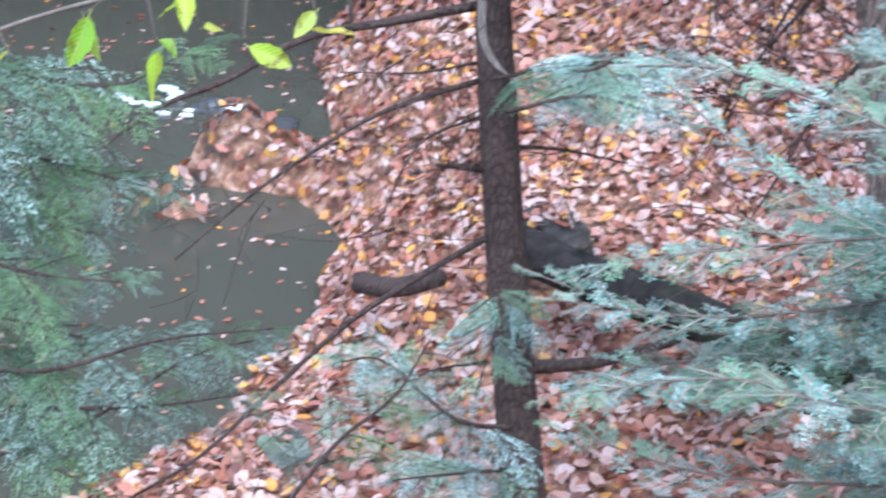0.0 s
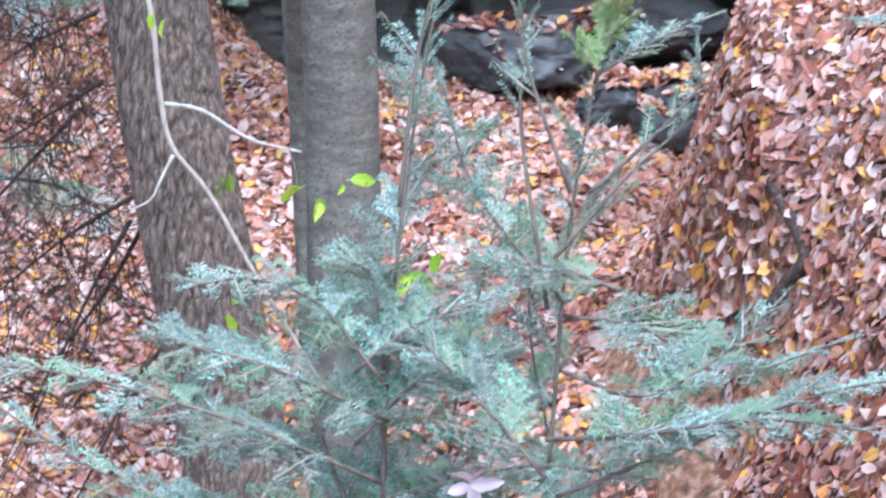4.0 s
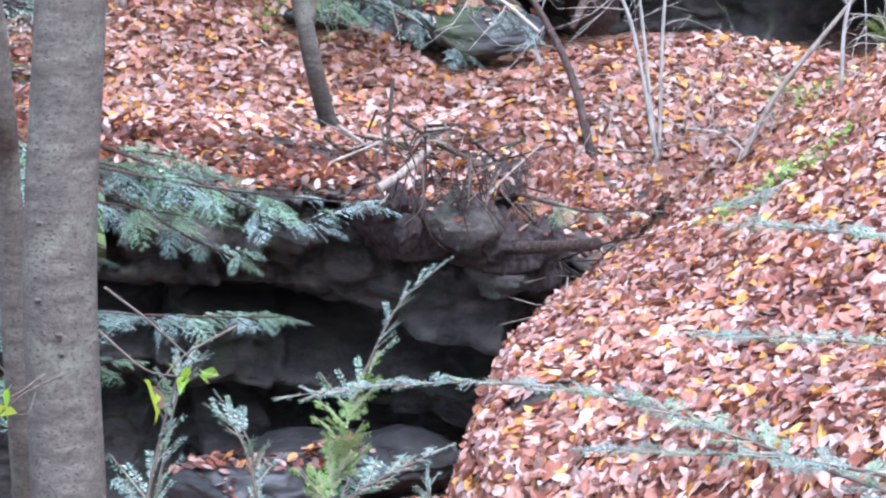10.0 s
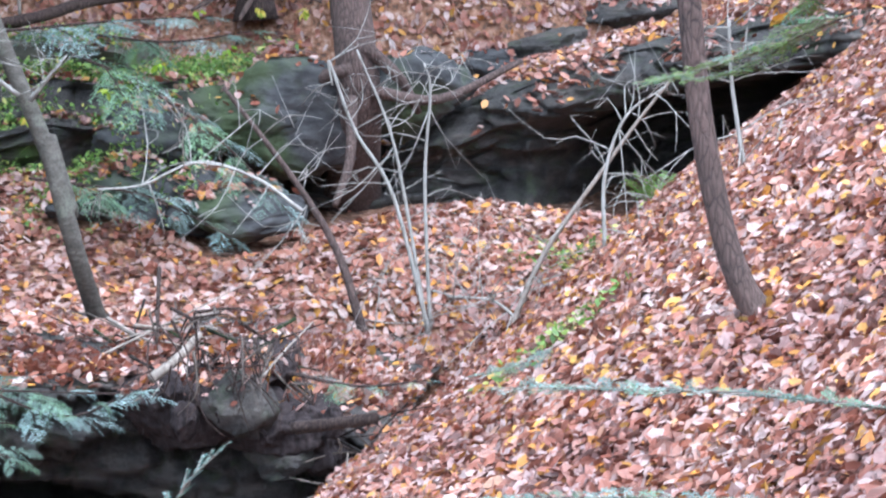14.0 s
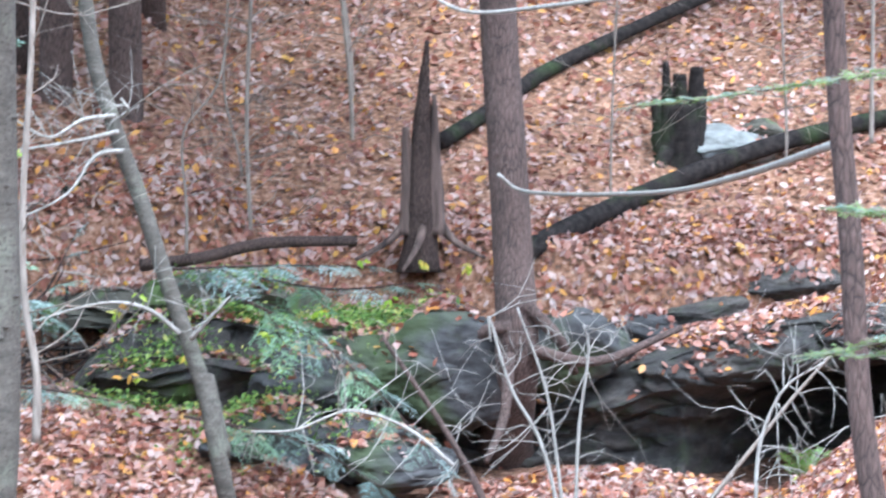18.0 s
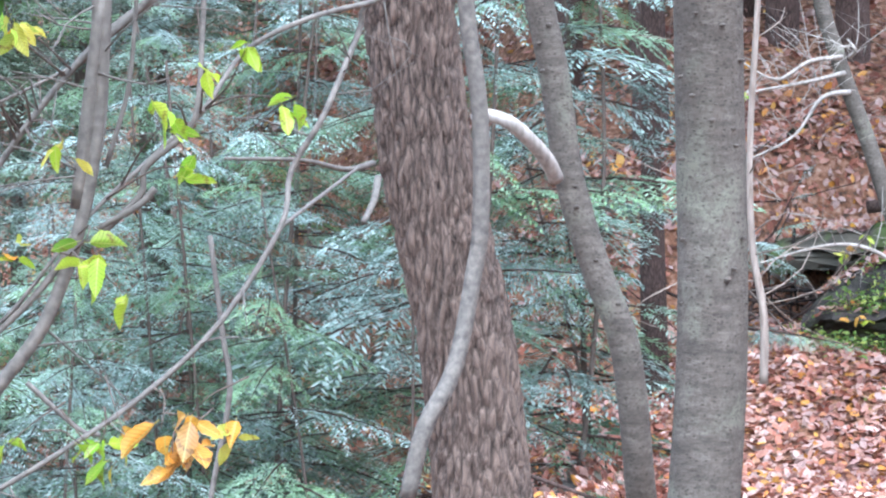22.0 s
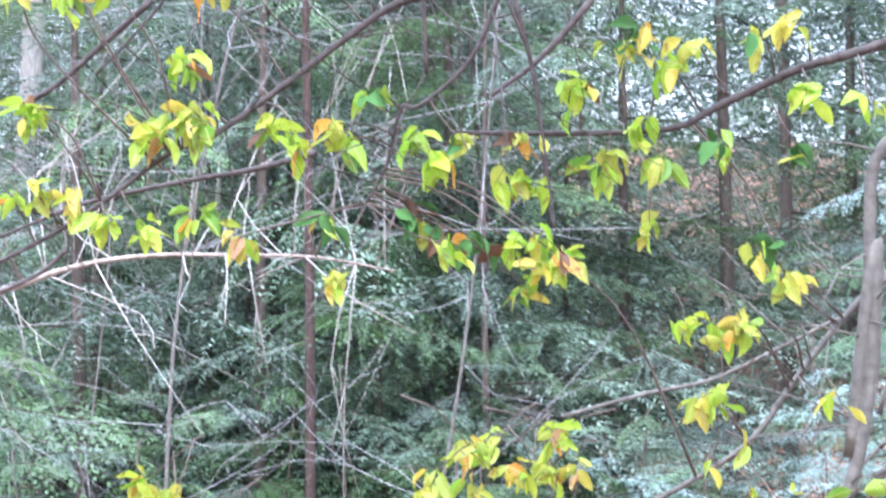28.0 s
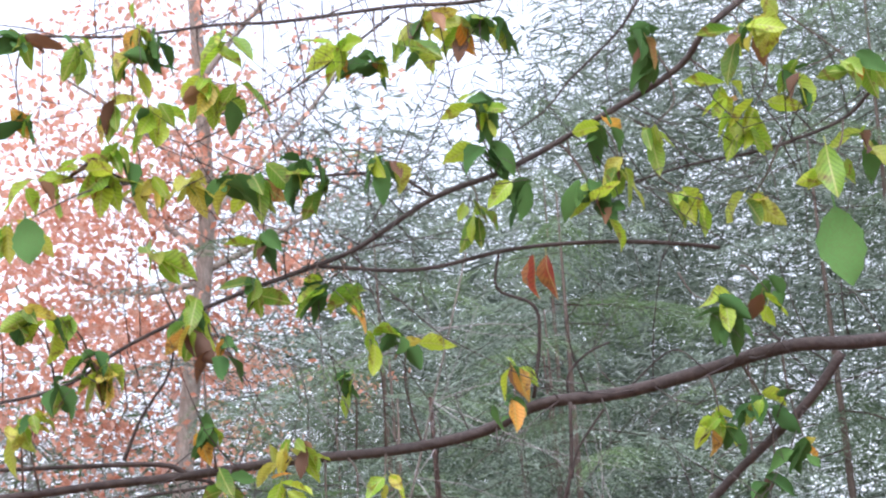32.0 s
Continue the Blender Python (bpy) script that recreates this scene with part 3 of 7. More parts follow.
cliff("upper_ledge", [(6.3, 20.9, -1.86), (6.78, 20.5, -1.7), (7.32, 20.2, -1.5), (7.85, 19.9, -1.32), (8.46, 19.5, -1.16), (9.2, 19.0, -1.02), (10.2, 18.3, -0.95)],
      [(0.0, LEDGE), (0.38, LEDGE), (0.55, CAVE), (1.0, CAVE)], rock_mat, "purple-grey bedded ledge roofing a low dark hollow", 8, 170, 110, 0.75, (("top_bed", 5), ("lower_bed", 99)))
for place, size, seed in (((3.47, 15.05, -2.76), (0.7, 0.8, 0.36), 63), ((3.84, 14.9, -2.84), (0.6, 0.8, 0.36), 64), ((4.12, 14.8, -2.94), (0.5, 0.7, 0.36), 65), ((3.77, 15.3, -2.64), (1.0, 0.9, 0.36), 66)):
    boulder("earth_bank", place, size, seed, earth, "dark crumbling earth bank hung with roots above the hollow", "earth bank")
clods = np.random.default_rng(29)
a, b = np.array((3.20, 14.75, -2.48)), np.array((4.13, 14.52, -2.76))
for k in range(14):
    p = a + (b - a) * clods.random() + clods.normal(0, 1, 3) * (0.06, 0.1, 0.05) - np.array((0, 0, 0.12))
    boulder("earth_clod", tuple(p), tuple(clods.uniform(0.08, 0.22, 3)), 110 + k, earth, "dark clod of earth and roots on the crumbling bank", "earth clod")
boulder("hanging_rock", (3.69, 14.5, -2.68), (0.36, 0.3, 0.36), 102, rock_mat, "smooth grey rock hanging under the earth bank")
boulder("hanging_rock", (3.95, 14.68, -3.02), (0.4, 0.4, 0.2), 103, rock_mat, "grey block wedged under the rim of the hollow")
shelf("mossy_ledge", (0.71, 15.41, -2.32), (1.80, 15.32, -2.93), 3.0, moss_rock, "mossy bedded ledge under hemlock branches", 13, 5)
for place, size, seed in (((2.40, 14.43, -4.13), (0.75, 0.6, 0.4), 1), ((3.32, 14.89, -4.12), (0.9, 0.7, 0.3), 2), ((3.31, 13.77, -4.29), (0.6, 0.5, 0.45), 3),
                          ((2.98, 15.17, -4.14), (1.1, 0.6, 0.26), 4), ((2.92, 13.96, -4.31), (0.45, 0.4, 0.3), 5)):
    boulder("boulder", place, size, seed, wet_rock, "smooth wet grey boulder at the foot of the hollow")
shelf("upper_ledge", (3.03, 21.75, -1.28), (6.06, 20.60, -2.35), 2.5, rock_mat, "grey bedded ledge half covered by hemlock twigs", 21, 5)
def lay_these(place, size, seed):
    boulder("boulder", place, size, seed, dark_rock, "dark weathered rock half buried in leaves")


for place, seed in (((8.72, 22.91, -1.36), 41), ((9.46, 23.17, -1.09), 42)):
    boulder("boulder", place, (1.0, 0.5, 0.32), seed, rock_mat, "low dark rock showing through the leaves")
lay_these((8.08, 22.72, -1.48), (0.55, 0.5, 0.28), 43)
lay_these((5.83, 21.17, -1.36), (0.7, 0.6, 0.5), 44)
lay_these((6.64, 20.49, -1.54), (0.9, 0.6, 0.6), 45)
lay_these((5.64, 20.38, -1.58), (1.1, 0.8, 0.7), 46)
lay_these((4.68, 20.61, -1.70), (0.9, 0.7, 0.5), 47)
lay_these((5.02, 19.55, -2.20), (0.9, 0.6, 0.28), 48)
lay_these((3.97, 19.90, -2.12), (0.5, 0.4, 0.18), 49)
lay_these((5.39, 20.54, -1.62), (1.2, 0.8, 0.55), 50)
lay_these((4.70, 20.60, -1.74), (0.9, 0.8, 0.4), 51)
lay_these((4.89, 19.90, -2.14), (1.0, 0.7, 0.4), 55)
lay_these((4.28, 20.25, -2.04), (0.8, 0.6, 0.4), 56)
shelf("moss_ledge", (2.82, 22.40, -1.00), (4.71, 21.65, -1.39), 2.0, moss_rock, "green mossy ledge with fallen leaves", 24, 3)
shelf("moss_ledge", (3.06, 21.52, -1.62), (3.95, 21.24, -1.99), 1.4, moss_rock, "low dark ledge edged with green moss", 25, 4)
boulder("boulder", (9.68, 25.2, 0.12), (0.92, 0.6, 0.36), 7, pale_rock, "pale grey boulder beside a mossy stump")
boulder("boulder", (10.27, 25.47, 0.22), (0.4, 0.4, 0.3), 8, moss_rock, "small boulder covered in green moss")
boulder("boulder", (-0.97, 11.51, -5.52), (0.34, 0.3, 0.3), 9, rock_mat, "rounded dark grey stone at the end of the log")
boulder("boulder", (-1.73, 9.03, -5.27), (0.17, 0.15, 0.12), 10, pale_rock, "small grey stone on the leafy bank")
boulder("boulder", (3.19, 11.10, -2.85), (0.40, 0.2, 0.2), 11, rock_mat, "dark stone showing through the leaves")
boulder("boulder", (4.19, 10.26, -2.68), (0.14, 0.2, 0.24), 12, wet_rock, "dark purple stone half buried in leaves")

rock_tops = []
for ob in list(scene.objects):
    if ob.type == "MESH" and ((ob.parent and ob.parent.get("category") == "rock") or ob.get("category") in ("rock", "earth bank")):
        rock_tops.append((BVHTree.FromPolygons([v.co for v in ob.data.vertices], [p.vertices for p in ob.data.polygons]),
                          min(v.co.x for v in ob.data.vertices), max(v.co.x for v in ob.data.vertices),
                          min(v.co.y for v in ob.data.vertices), max(v.co.y for v in ob.data.vertices)))


def surface_z(x, y, rng):
    """The ground, or the upper side of a rock that covers it; most leaves slide off steep rock."""
    z = ground_z(x, y)
    keep = np.ones(len(x), bool)
    for tree, x0, x1, y0, y1 in rock_tops:
        for i in np.nonzero((x > x0) & (x < x1) & (y > y0) & (y < y1))[0]:
            place, normal, _, _ = tree.ray_cast(Vector((x[i], y[i], 8)), Vector((0, 0, -1)))
            if place is not None and place.z > z[i]:
                z[i] = place.z
                keep[i] = abs(normal.z) > 0.75 and noise.noise(place * 1.6) + rng.uniform(-0.35, 0.35) > -0.12
    return z, keep


litter("leaf_litter", 170000, (-3.5, 10), (2.5, 18), 0.078, 1, lambda x, y: ground_z(x, y) > -6.19)
litter("leaf_litter", 90000, (-3, 12), (14.5, 24), 0.088, 2)
litter("leaf_litter", 105000, (-8, 20), (22.5, 46), 0.1, 3)

litter("leaf_litter", 45000, (-16, 22), (-8, 26), 0.14, 6, all_round=True)
litter("leaf_litter", 25000, (-9, -3), (16, 23), 0.1, 8)
litter("leaf_litter", 30000, (-0.5, 4.5), (11.5, 17.4), 0.07, 5, under=True)
litter("leaf_litter", 70000, (1.8, 7), (7, 14), 0.09, 4)

# rootlets in the earth bank
rootlets = np.random.default_rng(17)
roots = thing("hanging_roots", label="thin tangled roots hanging from the earth bank", category="roots")
a, b = np.array((3.14, 14.32, -2.38)), np.array((3.91, 14.21, -2.51))
for k in range(64):
    p = a + (b - a) * rootlets.random() + np.array((0, rootlets.uniform(-0.05, 0.25), rootlets.uniform(-0.05, 0.3)))
    q = p + rootlets.normal(0, 0.12, 3) + np.array((0, -0.06, -rootlets.uniform(0.1, 0.3)))
    part("root", mesh_of("root", *tube([p, (p + q) / 2 + rootlets.normal(0, 0.04, 3), q], 0.006 * rootlets.uniform(0.4, 1.6), 0.0015, 5, 4), dark_bark if k % 4 else brown_twig), roots)

tangle = np.random.default_rng(23)
sticks = thing("stick_tangle", label="tangle of dark fallen sticks above the hollow", category="sticks")
a, b = np.array((3.28, 15.89, -2.42)), np.array((4.36, 14.53, -2.63))
for k in range(70):
    p = a + (b - a) * tangle.random() + tangle.normal(0, 1, 3) * (0.15, 0.35, 0)
    p[2] = float(surface_z(p[:1], p[1:2], tangle)[0][0]) + tangle.uniform(0.0, 0.16)
    d = tangle.normal(0, 1, 3) * (1, 1, 0.35) * tangle.uniform(0.12, 0.38)
    part("stick", mesh_of("stick", *tube([p - d, p + tangle.normal(0, 0.03, 3), p + d], tangle.uniform(0.004, 0.014), 0.003, 5, 3), (dark_bark, rotten, brown_twig, twig_bark)[k % 4]), sticks)

# small green plants on the mossy ledges


def sprouts(hubs, count, spread, size, seed, label):
    rng = np.random.default_rng(seed)
    at = np.array(hubs)[rng.integers(0, len(hubs), count)] + rng.normal(0, 1, (count, 3)) * (spread, spread, 0)
    z, _ = surface_z(at[:, 0], at[:, 1], rng)
    at[:, 2] = z + rng.uniform(0.01, 0.22, count) ** 1.3
    u = rng.normal(0, 1, (count, 3)) * (1, 1, 0.6)
    u /= np.linalg.norm(u, axis=1)[:, None]
    v = np.cross(u, rng.normal(0, 0.6, (count, 3)) + (0, 0, 1))
    v /= np.linalg.norm(v, axis=1)[:, None]
    s = (size * rng.uniform(0.4, 1.3, count))[:, None]
    verts = np.stack([at - u * s, at + v * s * 0.45, at + u * s, at - v * s * 0.45], 1).reshape(-1, 3)
    tagged(new("undergrowth", mesh_of("undergrowth", verts.tolist(), np.arange(count * 4).reshape(-1, 4).tolist(), sprout_leaf, False)), label, "undergrowth", kind="stuff")


sprouts(((4.41, 21.94, -0.98), (5.18, 21.88, -0.94), (5.73, 21.84, -0.85), (4.54, 21.49, -1.32), (5.23, 21.33, -1.23), (3.72, 21.42, -1.57), (3.37, 21.16, -1.76), (6.30, 21.69, -0.76), (4.15, 21.77, -1.24)), 5200, 0.22, 0.03, 71, "low green plants on the mossy ledge")
sprouts(((4.88, 12.86, -2.28), (6.94, 18.06, -2.59), (4.57, 19.99, -2.02), (4.04, 20.31, -1.92), (4.35, 20.48, -1.55), (5.11, 20.74, -1.37), (3.78, 19.96, -1.87)), 2200, 0.2, 0.028, 72, "sparse green plants between rocks and leaves")

# ---- stems ----


def trunk(name, points, r0, r1, mat, label, sides=14, rough=0.05, seed=1, flare=0.0, category="tree"):
    tree = thing(name, label=label, category=category)
    part("trunk", mesh_of("trunk", *tube(points, r0, r1, sides, 7, rough, flare, seed), mat), tree)
    return tree


def limb(tree, points, r0, r1, mat, name="branch", label="", sides=7, rough=0.08):
    return part(name, mesh_of(name, *tube(points, r0, r1, sides, 5, rough, 0, len(points)), mat), tree, label)


def twigs(tree, points, count, length, mat, seed, r=0.003, up=0.3, name="twig"):
    """Fine bare side twigs along a stem, each a bent stick with a smaller fork, joined as one spray."""
    rng = np.random.default_rng(seed)
    c = spline(points, 8)
    verts, faces = [], []
    for k in range(count):
        i = rng.integers(1, len(c) - 1)
        p, axis = c[i], c[i + 1] - c[i - 1]
        axis /= np.linalg.norm(axis)
        d = rng.normal(0, 1, 3) + (0, 0, up)
        d = d - axis * (d @ axis) * 0.6
        d /= np.linalg.norm(d)
        size = length * rng.uniform(0.4, 1.2)
        mid, end = p + d * size * 0.5 + rng.normal(0, 0.06, 3) * size, p + d * size + rng.normal(0, 0.2, 3) * size
        for path, thick in (([p, mid, end], r), ([mid, mid + (end - mid) * 0.5 + rng.normal(0, 0.18, 3) * size, mid + rng.normal(0, 0.35, 3) * size + d * size * 0.3], r * 0.6)):
            v, f = tube(path, thick, thick * 0.35, 4, 2)
            faces += [tuple(q + len(verts) for q in face) for face in f]
            verts += v
    return tagged(part(name, mesh_of(name, verts, faces, mat), tree), kind="stuff")


def furrow(ob, depth, scale, stretch):
    """Presses long furrows into a stem's bark."""
    me = ob.data
    n = len(me.vertices)
    co, normal = np.empty(n * 3), np.empty(n * 3)
    me.vertices.foreach_get("co", co)
    me.vertex_normals.foreach_get("vector", normal)
    co, normal = co.reshape(-1, 3), normal.reshape(-1, 3)
    for i in range(n):
        q = Vector((co[i, 0] * scale, co[i, 1] * scale, co[i, 2] * scale * stretch))
        k = abs(noise.noise(q)) + 0.5 * abs(noise.noise(q * 2.1))
        co[i] += normal[i] * depth * (min(k, 0.5) - 0.3)
    me.vertices.foreach_set("co", co.ravel())
    me.update()


rough_tree = thing("rough_barked_tree", label="thick tree trunk with furrowed brown bark", category="tree")
rough_path = [(0.52, 7.49, -4.40), (0.51, 7.65, -4.01), (0.48, 7.83, -3.52), (0.42, 7.97, -3.06), (0.35, 8.08, -2.62), (0.29, 8.22, -2.13), (0.21, 8.41, -1.23), (0.16, 8.47, -0.72), (0.05, 8.50, -0.20), (-0.01, 8.49, 0.31), (-0.11, 8.42, 1.15), (-0.23, 7.97, 2.65)]
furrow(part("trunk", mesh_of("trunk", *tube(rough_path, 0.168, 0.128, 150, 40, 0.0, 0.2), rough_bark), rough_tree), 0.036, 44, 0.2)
vine = thing("climbing_stem", label="smooth grey woody stem winding past the rough trunk", category="woody vine")
limb(vine, [(0.14, 8.16, 0.79), (0.16, 8.19, 0.30), (0.20, 8.20, -0.03), (0.20, 8.19, -0.36), (0.18, 8.18, -0.49), (0.12, 8.11, -0.77), (0.03, 8.04, -0.94), (-0.02, 8.02, -1.14)], 0.026, 0.026, grey_stem, "stem")
limb(vine, [(-0.02, 8.02, -1.14), (0.19, 7.89, -1.83), (0.26, 7.83, -2.05), (0.28, 7.76, -2.30), (0.31, 7.72, -2.44), (0.41, 7.67, -2.57), (0.53, 7.59, -2.79), (0.62, 7.52, -2.94), (0.76, 7.51, -3.20)], 0.0095, 0.006, twig_bark, "stem")
limb(vine, [(0.29, 7.76, -2.32), (0.40, 7.74, -2.34), (0.53, 7.71, -2.42), (0.68, 7.69, -2.46)], 0.007, 0.004, pale_bark)
limb(vine, [(0.31, 7.71, -2.46), (0.27, 7.69, -2.53), (0.24, 7.67, -2.58), (0.18, 7.67, -2.61)], 0.006, 0.003, pale_bark)
grey_tree = trunk("smooth_grey_tree", [(0.89, 8.36, -4.84), (0.95, 9.14, -2.96), (0.95, 9.37, -1.84), (1.02, 9.51, -0.81), (1.01, 9.54, 0.35), (0.92, 8.97, 2.99)], 0.132, 0.115, grey_bark, "straight smooth grey tree trunk with small knots", 28, 0.012)
dark_tree = trunk("dark_hemlock_trunk", [(-0.80, 9.00, -5.54), (-0.91, 9.36, -4.90), (-1.01, 9.71, -4.12), (-1.07, 9.94, -3.53), (-1.18, 10.35, -1.94)], 0.085, 0.062, dark_bark, "slender dark hemlock trunk standing by the brook")
def grow_these(path, r):
    limb(dark_tree, path, r, r * 0.35, dark_bark)
    twigs(dark_tree, path, 22, 0.42, dark_bark, int(r * 9999), 0.0026, -0.2)


grow_these([(-1.11, 9.85, -3.75), (-1.40, 9.70, -3.77), (-1.71, 9.53, -3.79), (-1.97, 9.33, -3.89), (-2.19, 9.15, -3.94), (-2.38, 8.95, -4.04)], 0.02)
grow_these([(-1.08, 9.75, -4.01), (-1.37, 9.49, -4.03), (-1.56, 9.33, -4.09), (-1.83, 9.10, -4.23), (-2.08, 8.85, -4.40)], 0.012)
grow_these([(-1.04, 9.62, -4.32), (-1.22, 9.52, -4.27)], 0.018)
grow_these([(-0.93, 9.67, -4.24), (-0.74, 9.59, -4.21), (-0.50, 9.50, -4.21)], 0.009)
grow_these([(-1.08, 9.70, -4.14), (-1.28, 9.44, -4.16), (-1.41, 9.21, -4.39), (-1.56, 9.07, -4.40)], 0.006)
grow_these([(-1.01, 9.52, -4.55), (-1.20, 9.17, -4.54), (-1.46, 8.96, -4.66), (-1.69, 8.62, -4.78), (-1.91, 8.37, -4.93), (-2.13, 8.15, -5.00)], 0.014)
grow_these([(-1.09, 9.78, -3.95), (-1.31, 9.64, -3.95), (-1.58, 9.51, -3.91)], 0.006)
grow_these([(-0.99, 9.22, -4.93), (-1.19, 9.09, -4.92), (-1.41, 8.90, -4.98), (-1.59, 8.73, -5.04)], 0.006)
limb(dark_tree, [(-1.07, 9.76, -3.43), (-1.07, 9.63, -3.79), (-0.94, 9.58, -3.93), (-0.75, 9.57, -4.01), (-0.52, 9.43, -4.11)], 0.008, 0.003, twig_bark)
limb(dark_tree, [(-1.07, 9.72, -3.68), (-1.05, 9.66, -3.83), (-0.95, 9.63, -3.95), (-0.79, 9.57, -3.98), (-0.57, 9.54, -4.10)], 0.007, 0.003, twig_bark)
for path in ([(0.27, 8.52, -2.90), (0.12, 8.62, -3.20), (-0.05, 8.64, -3.44), (-0.15, 8.57, -3.61)], [(0.25, 8.54, -2.84), (0.01, 8.69, -3.03), (-0.25, 8.71, -3.24)],
             [(0.28, 7.99, -3.16), (0.16, 8.04, -3.32), (0.07, 8.06, -3.54), (-0.10, 8.02, -3.85)], [(0.06, 8.91, -2.67), (-0.09, 8.96, -2.84), (-0.33, 8.98, -3.08), (-0.58, 8.93, -3.18)],
             [(0.12, 8.70, -2.29), (-0.00, 8.79, -2.37), (-0.11, 8.87, -2.44)], [(0.13, 8.64, -2.50), (-0.01, 8.72, -2.61), (-0.20, 8.78, -2.74)], [(0.20, 8.51, -2.93), (0.05, 8.52, -3.20), (-0.14, 8.47, -3.60)]):
    limb(dark_tree, path, 0.009, 0.003, dark_bark)
    twigs(dark_tree, path, 46, 0.5, dark_bark, 77, 0.0026, -0.5)

lean_tree = trunk("leaning_grey_tree", [(1.04, 11.29, -4.51), (1.02, 11.42, -3.54), (0.97, 11.21, -2.80), (0.92, 11.12, -1.80), (0.89, 10.96, -1.51), (0.83, 10.93, -0.97), (0.72, 10.96, -0.66), (0.62, 10.98, -0.31), (0.56, 10.99, 0.11), (0.50, 10.98, 0.40), (0.51, 10.98, 0.46), (0.60, 10.96, 0.76), (0.68, 10.71, 2.41)], 0.062, 0.058, grey_bark, "leaning grey tree with a bend and old knots", 16, 0.05)
limb(lean_tree, [(0.56, 10.88, -0.30), (0.51, 10.79, -0.21), (0.39, 10.69, -0.09), (0.29, 10.70, -0.05), (0.23, 10.70, -0.07)], 0.032, 0.024, pale_bark, "branch", "pale curved dead branch", 10)
thin_tree = trunk("thin_leaning_tree", [(3.66, 17.93, -2.85), (3.41, 17.55, -2.10), (3.29, 17.64, -1.38), (3.40, 17.57, -1.89), (3.25, 17.65, -1.35), (3.07, 17.72, -0.81), (2.90, 17.76, -0.27), (2.72, 17.79, 0.24), (2.57, 17.80, 0.82), (2.41, 17.70, 2.24)], 0.062, 0.05, grey_bark, "thin leaning grey tree with pale dead branches", 10, 0.05)
for path in ([(2.72, 17.69, 0.27), (2.49, 17.52, 0.24), (2.27, 17.45, 0.13), (2.03, 17.38, 0.25)], [(2.74, 17.69, 0.17), (2.46, 17.53, 0.11), (2.03, 17.38, 0.04)],
             [(2.77, 17.68, 0.05), (2.58, 17.61, 0.01), (2.39, 17.54, -0.23), (2.04, 17.48, -0.40)], [(3.12, 17.59, -1.11), (2.90, 17.54, -0.95), (2.60, 17.48, -0.91), (2.09, 17.44, -1.04)],
             [(3.19, 17.58, -1.15), (3.32, 17.46, -0.98), (3.42, 17.45, -0.87)], [(2.77, 17.68, 0.27), (2.79, 17.58, 0.31), (2.74, 17.58, 0.38)]):
    limb(thin_tree, path, 0.017, 0.006, pale_bark, "branch", "pale dead branch")
    twigs(thin_tree, path, 9, 0.45, pale_bark, 5, 0.0035)
trunk("curved_young_tree", [(5.11, 10.94, -1.87), (5.04, 10.98, -1.73), (4.98, 11.04, -1.47), (4.93, 11.11, -0.98), (4.91, 11.16, -0.37), (4.86, 11.19, 0.23), (4.82, 11.18, 0.81), (4.72, 11.06, 2.03)], 0.06, 0.044, red_bark, "young tree with a curved base on the leafy slope", 14, 0.03, 1, 0.25)
red_tree = trunk("reddish_hemlock", [(6.27, 20.91, -2.36), (6.11, 20.03, -1.50), (6.09, 20.09, -0.65), (6.04, 20.11, 0.20), (5.95, 20.09, 1.46), (5.66, 19.57, 5.10)], 0.17, 0.13, red_bark, "straight reddish-brown hemlock trunk on the ledge", 20, 0.05, 1, 0.5)
for path, r in (([(6.03, 19.87, -1.23), (5.86, 20.02, -1.28), (5.77, 20.35, -1.43), (5.86, 20.52, -1.61)], 0.06), ([(6.11, 19.85, -1.06), (6.38, 19.86, -1.32), (6.59, 20.09, -1.60)], 0.06),
                ([(6.00, 19.86, -1.44), (5.90, 19.65, -1.88), (5.71, 19.46, -2.19)], 0.05), ([(6.15, 19.82, -1.40), (6.69, 19.85, -1.50), (7.39, 19.94, -1.26)], 0.05)):
    limb(red_tree, path, r, r * 0.5, red_bark, "root")
for path in ([(3.28, 24.99, 0.01), (3.31, 24.95, 1.27), (3.18, 24.64, 4.24)], [(3.93, 24.89, 0.08), (3.91, 24.86, 1.27), (3.82, 24.55, 4.24)], [(2.11, 25.11, -0.02), (2.09, 25.09, 1.14), (2.01, 24.78, 4.11)], [(2.04, 23.91, -0.04), (2.00, 23.89, 1.21), (1.94, 23.58, 4.02)]):
    trunk("dark_hemlock_trunk", [tuple(np.array(path[0]) - (0, 0, 0.8))] + path, 0.17, 0.14, red_bark, "dark reddish hemlock trunk on the far slope", 14, 0.06)
def grow_those(path, r):
    sapling = trunk("bare_sapling", [tuple(np.array(path[0]) - (0, 0, 0.4))] + path, r, r * 0.6, twig_bark, "thin bare grey sapling on the slope", 6, 0.04, 3)
    twigs(sapling, path, 24, 0.8, twig_bark, 9, 0.005)


grow_those([(4.99, 24.49, -0.73), (4.95, 24.50, 0.26), (4.97, 24.47, 1.26), (4.94, 24.35, 2.75)], 0.02)
grow_those([(4.90, 24.52, -0.05), (4.75, 24.54, 0.61), (4.77, 24.51, 1.26), (4.80, 24.38, 2.75)], 0.015)
grow_those([(6.08, 25.27, -0.49), (6.09, 25.27, 0.51), (5.95, 25.24, 1.82)], 0.03)
grow_those([(4.79, 23.51, -0.69), (4.75, 23.52, 0.23), (4.77, 23.49, 1.20), (4.85, 23.36, 2.63)], 0.022)
grow_those([(4.07, 22.63, -0.38), (4.05, 22.64, 0.22), (4.35, 22.57, 0.73), (4.40, 22.48, 2.06)], 0.014)
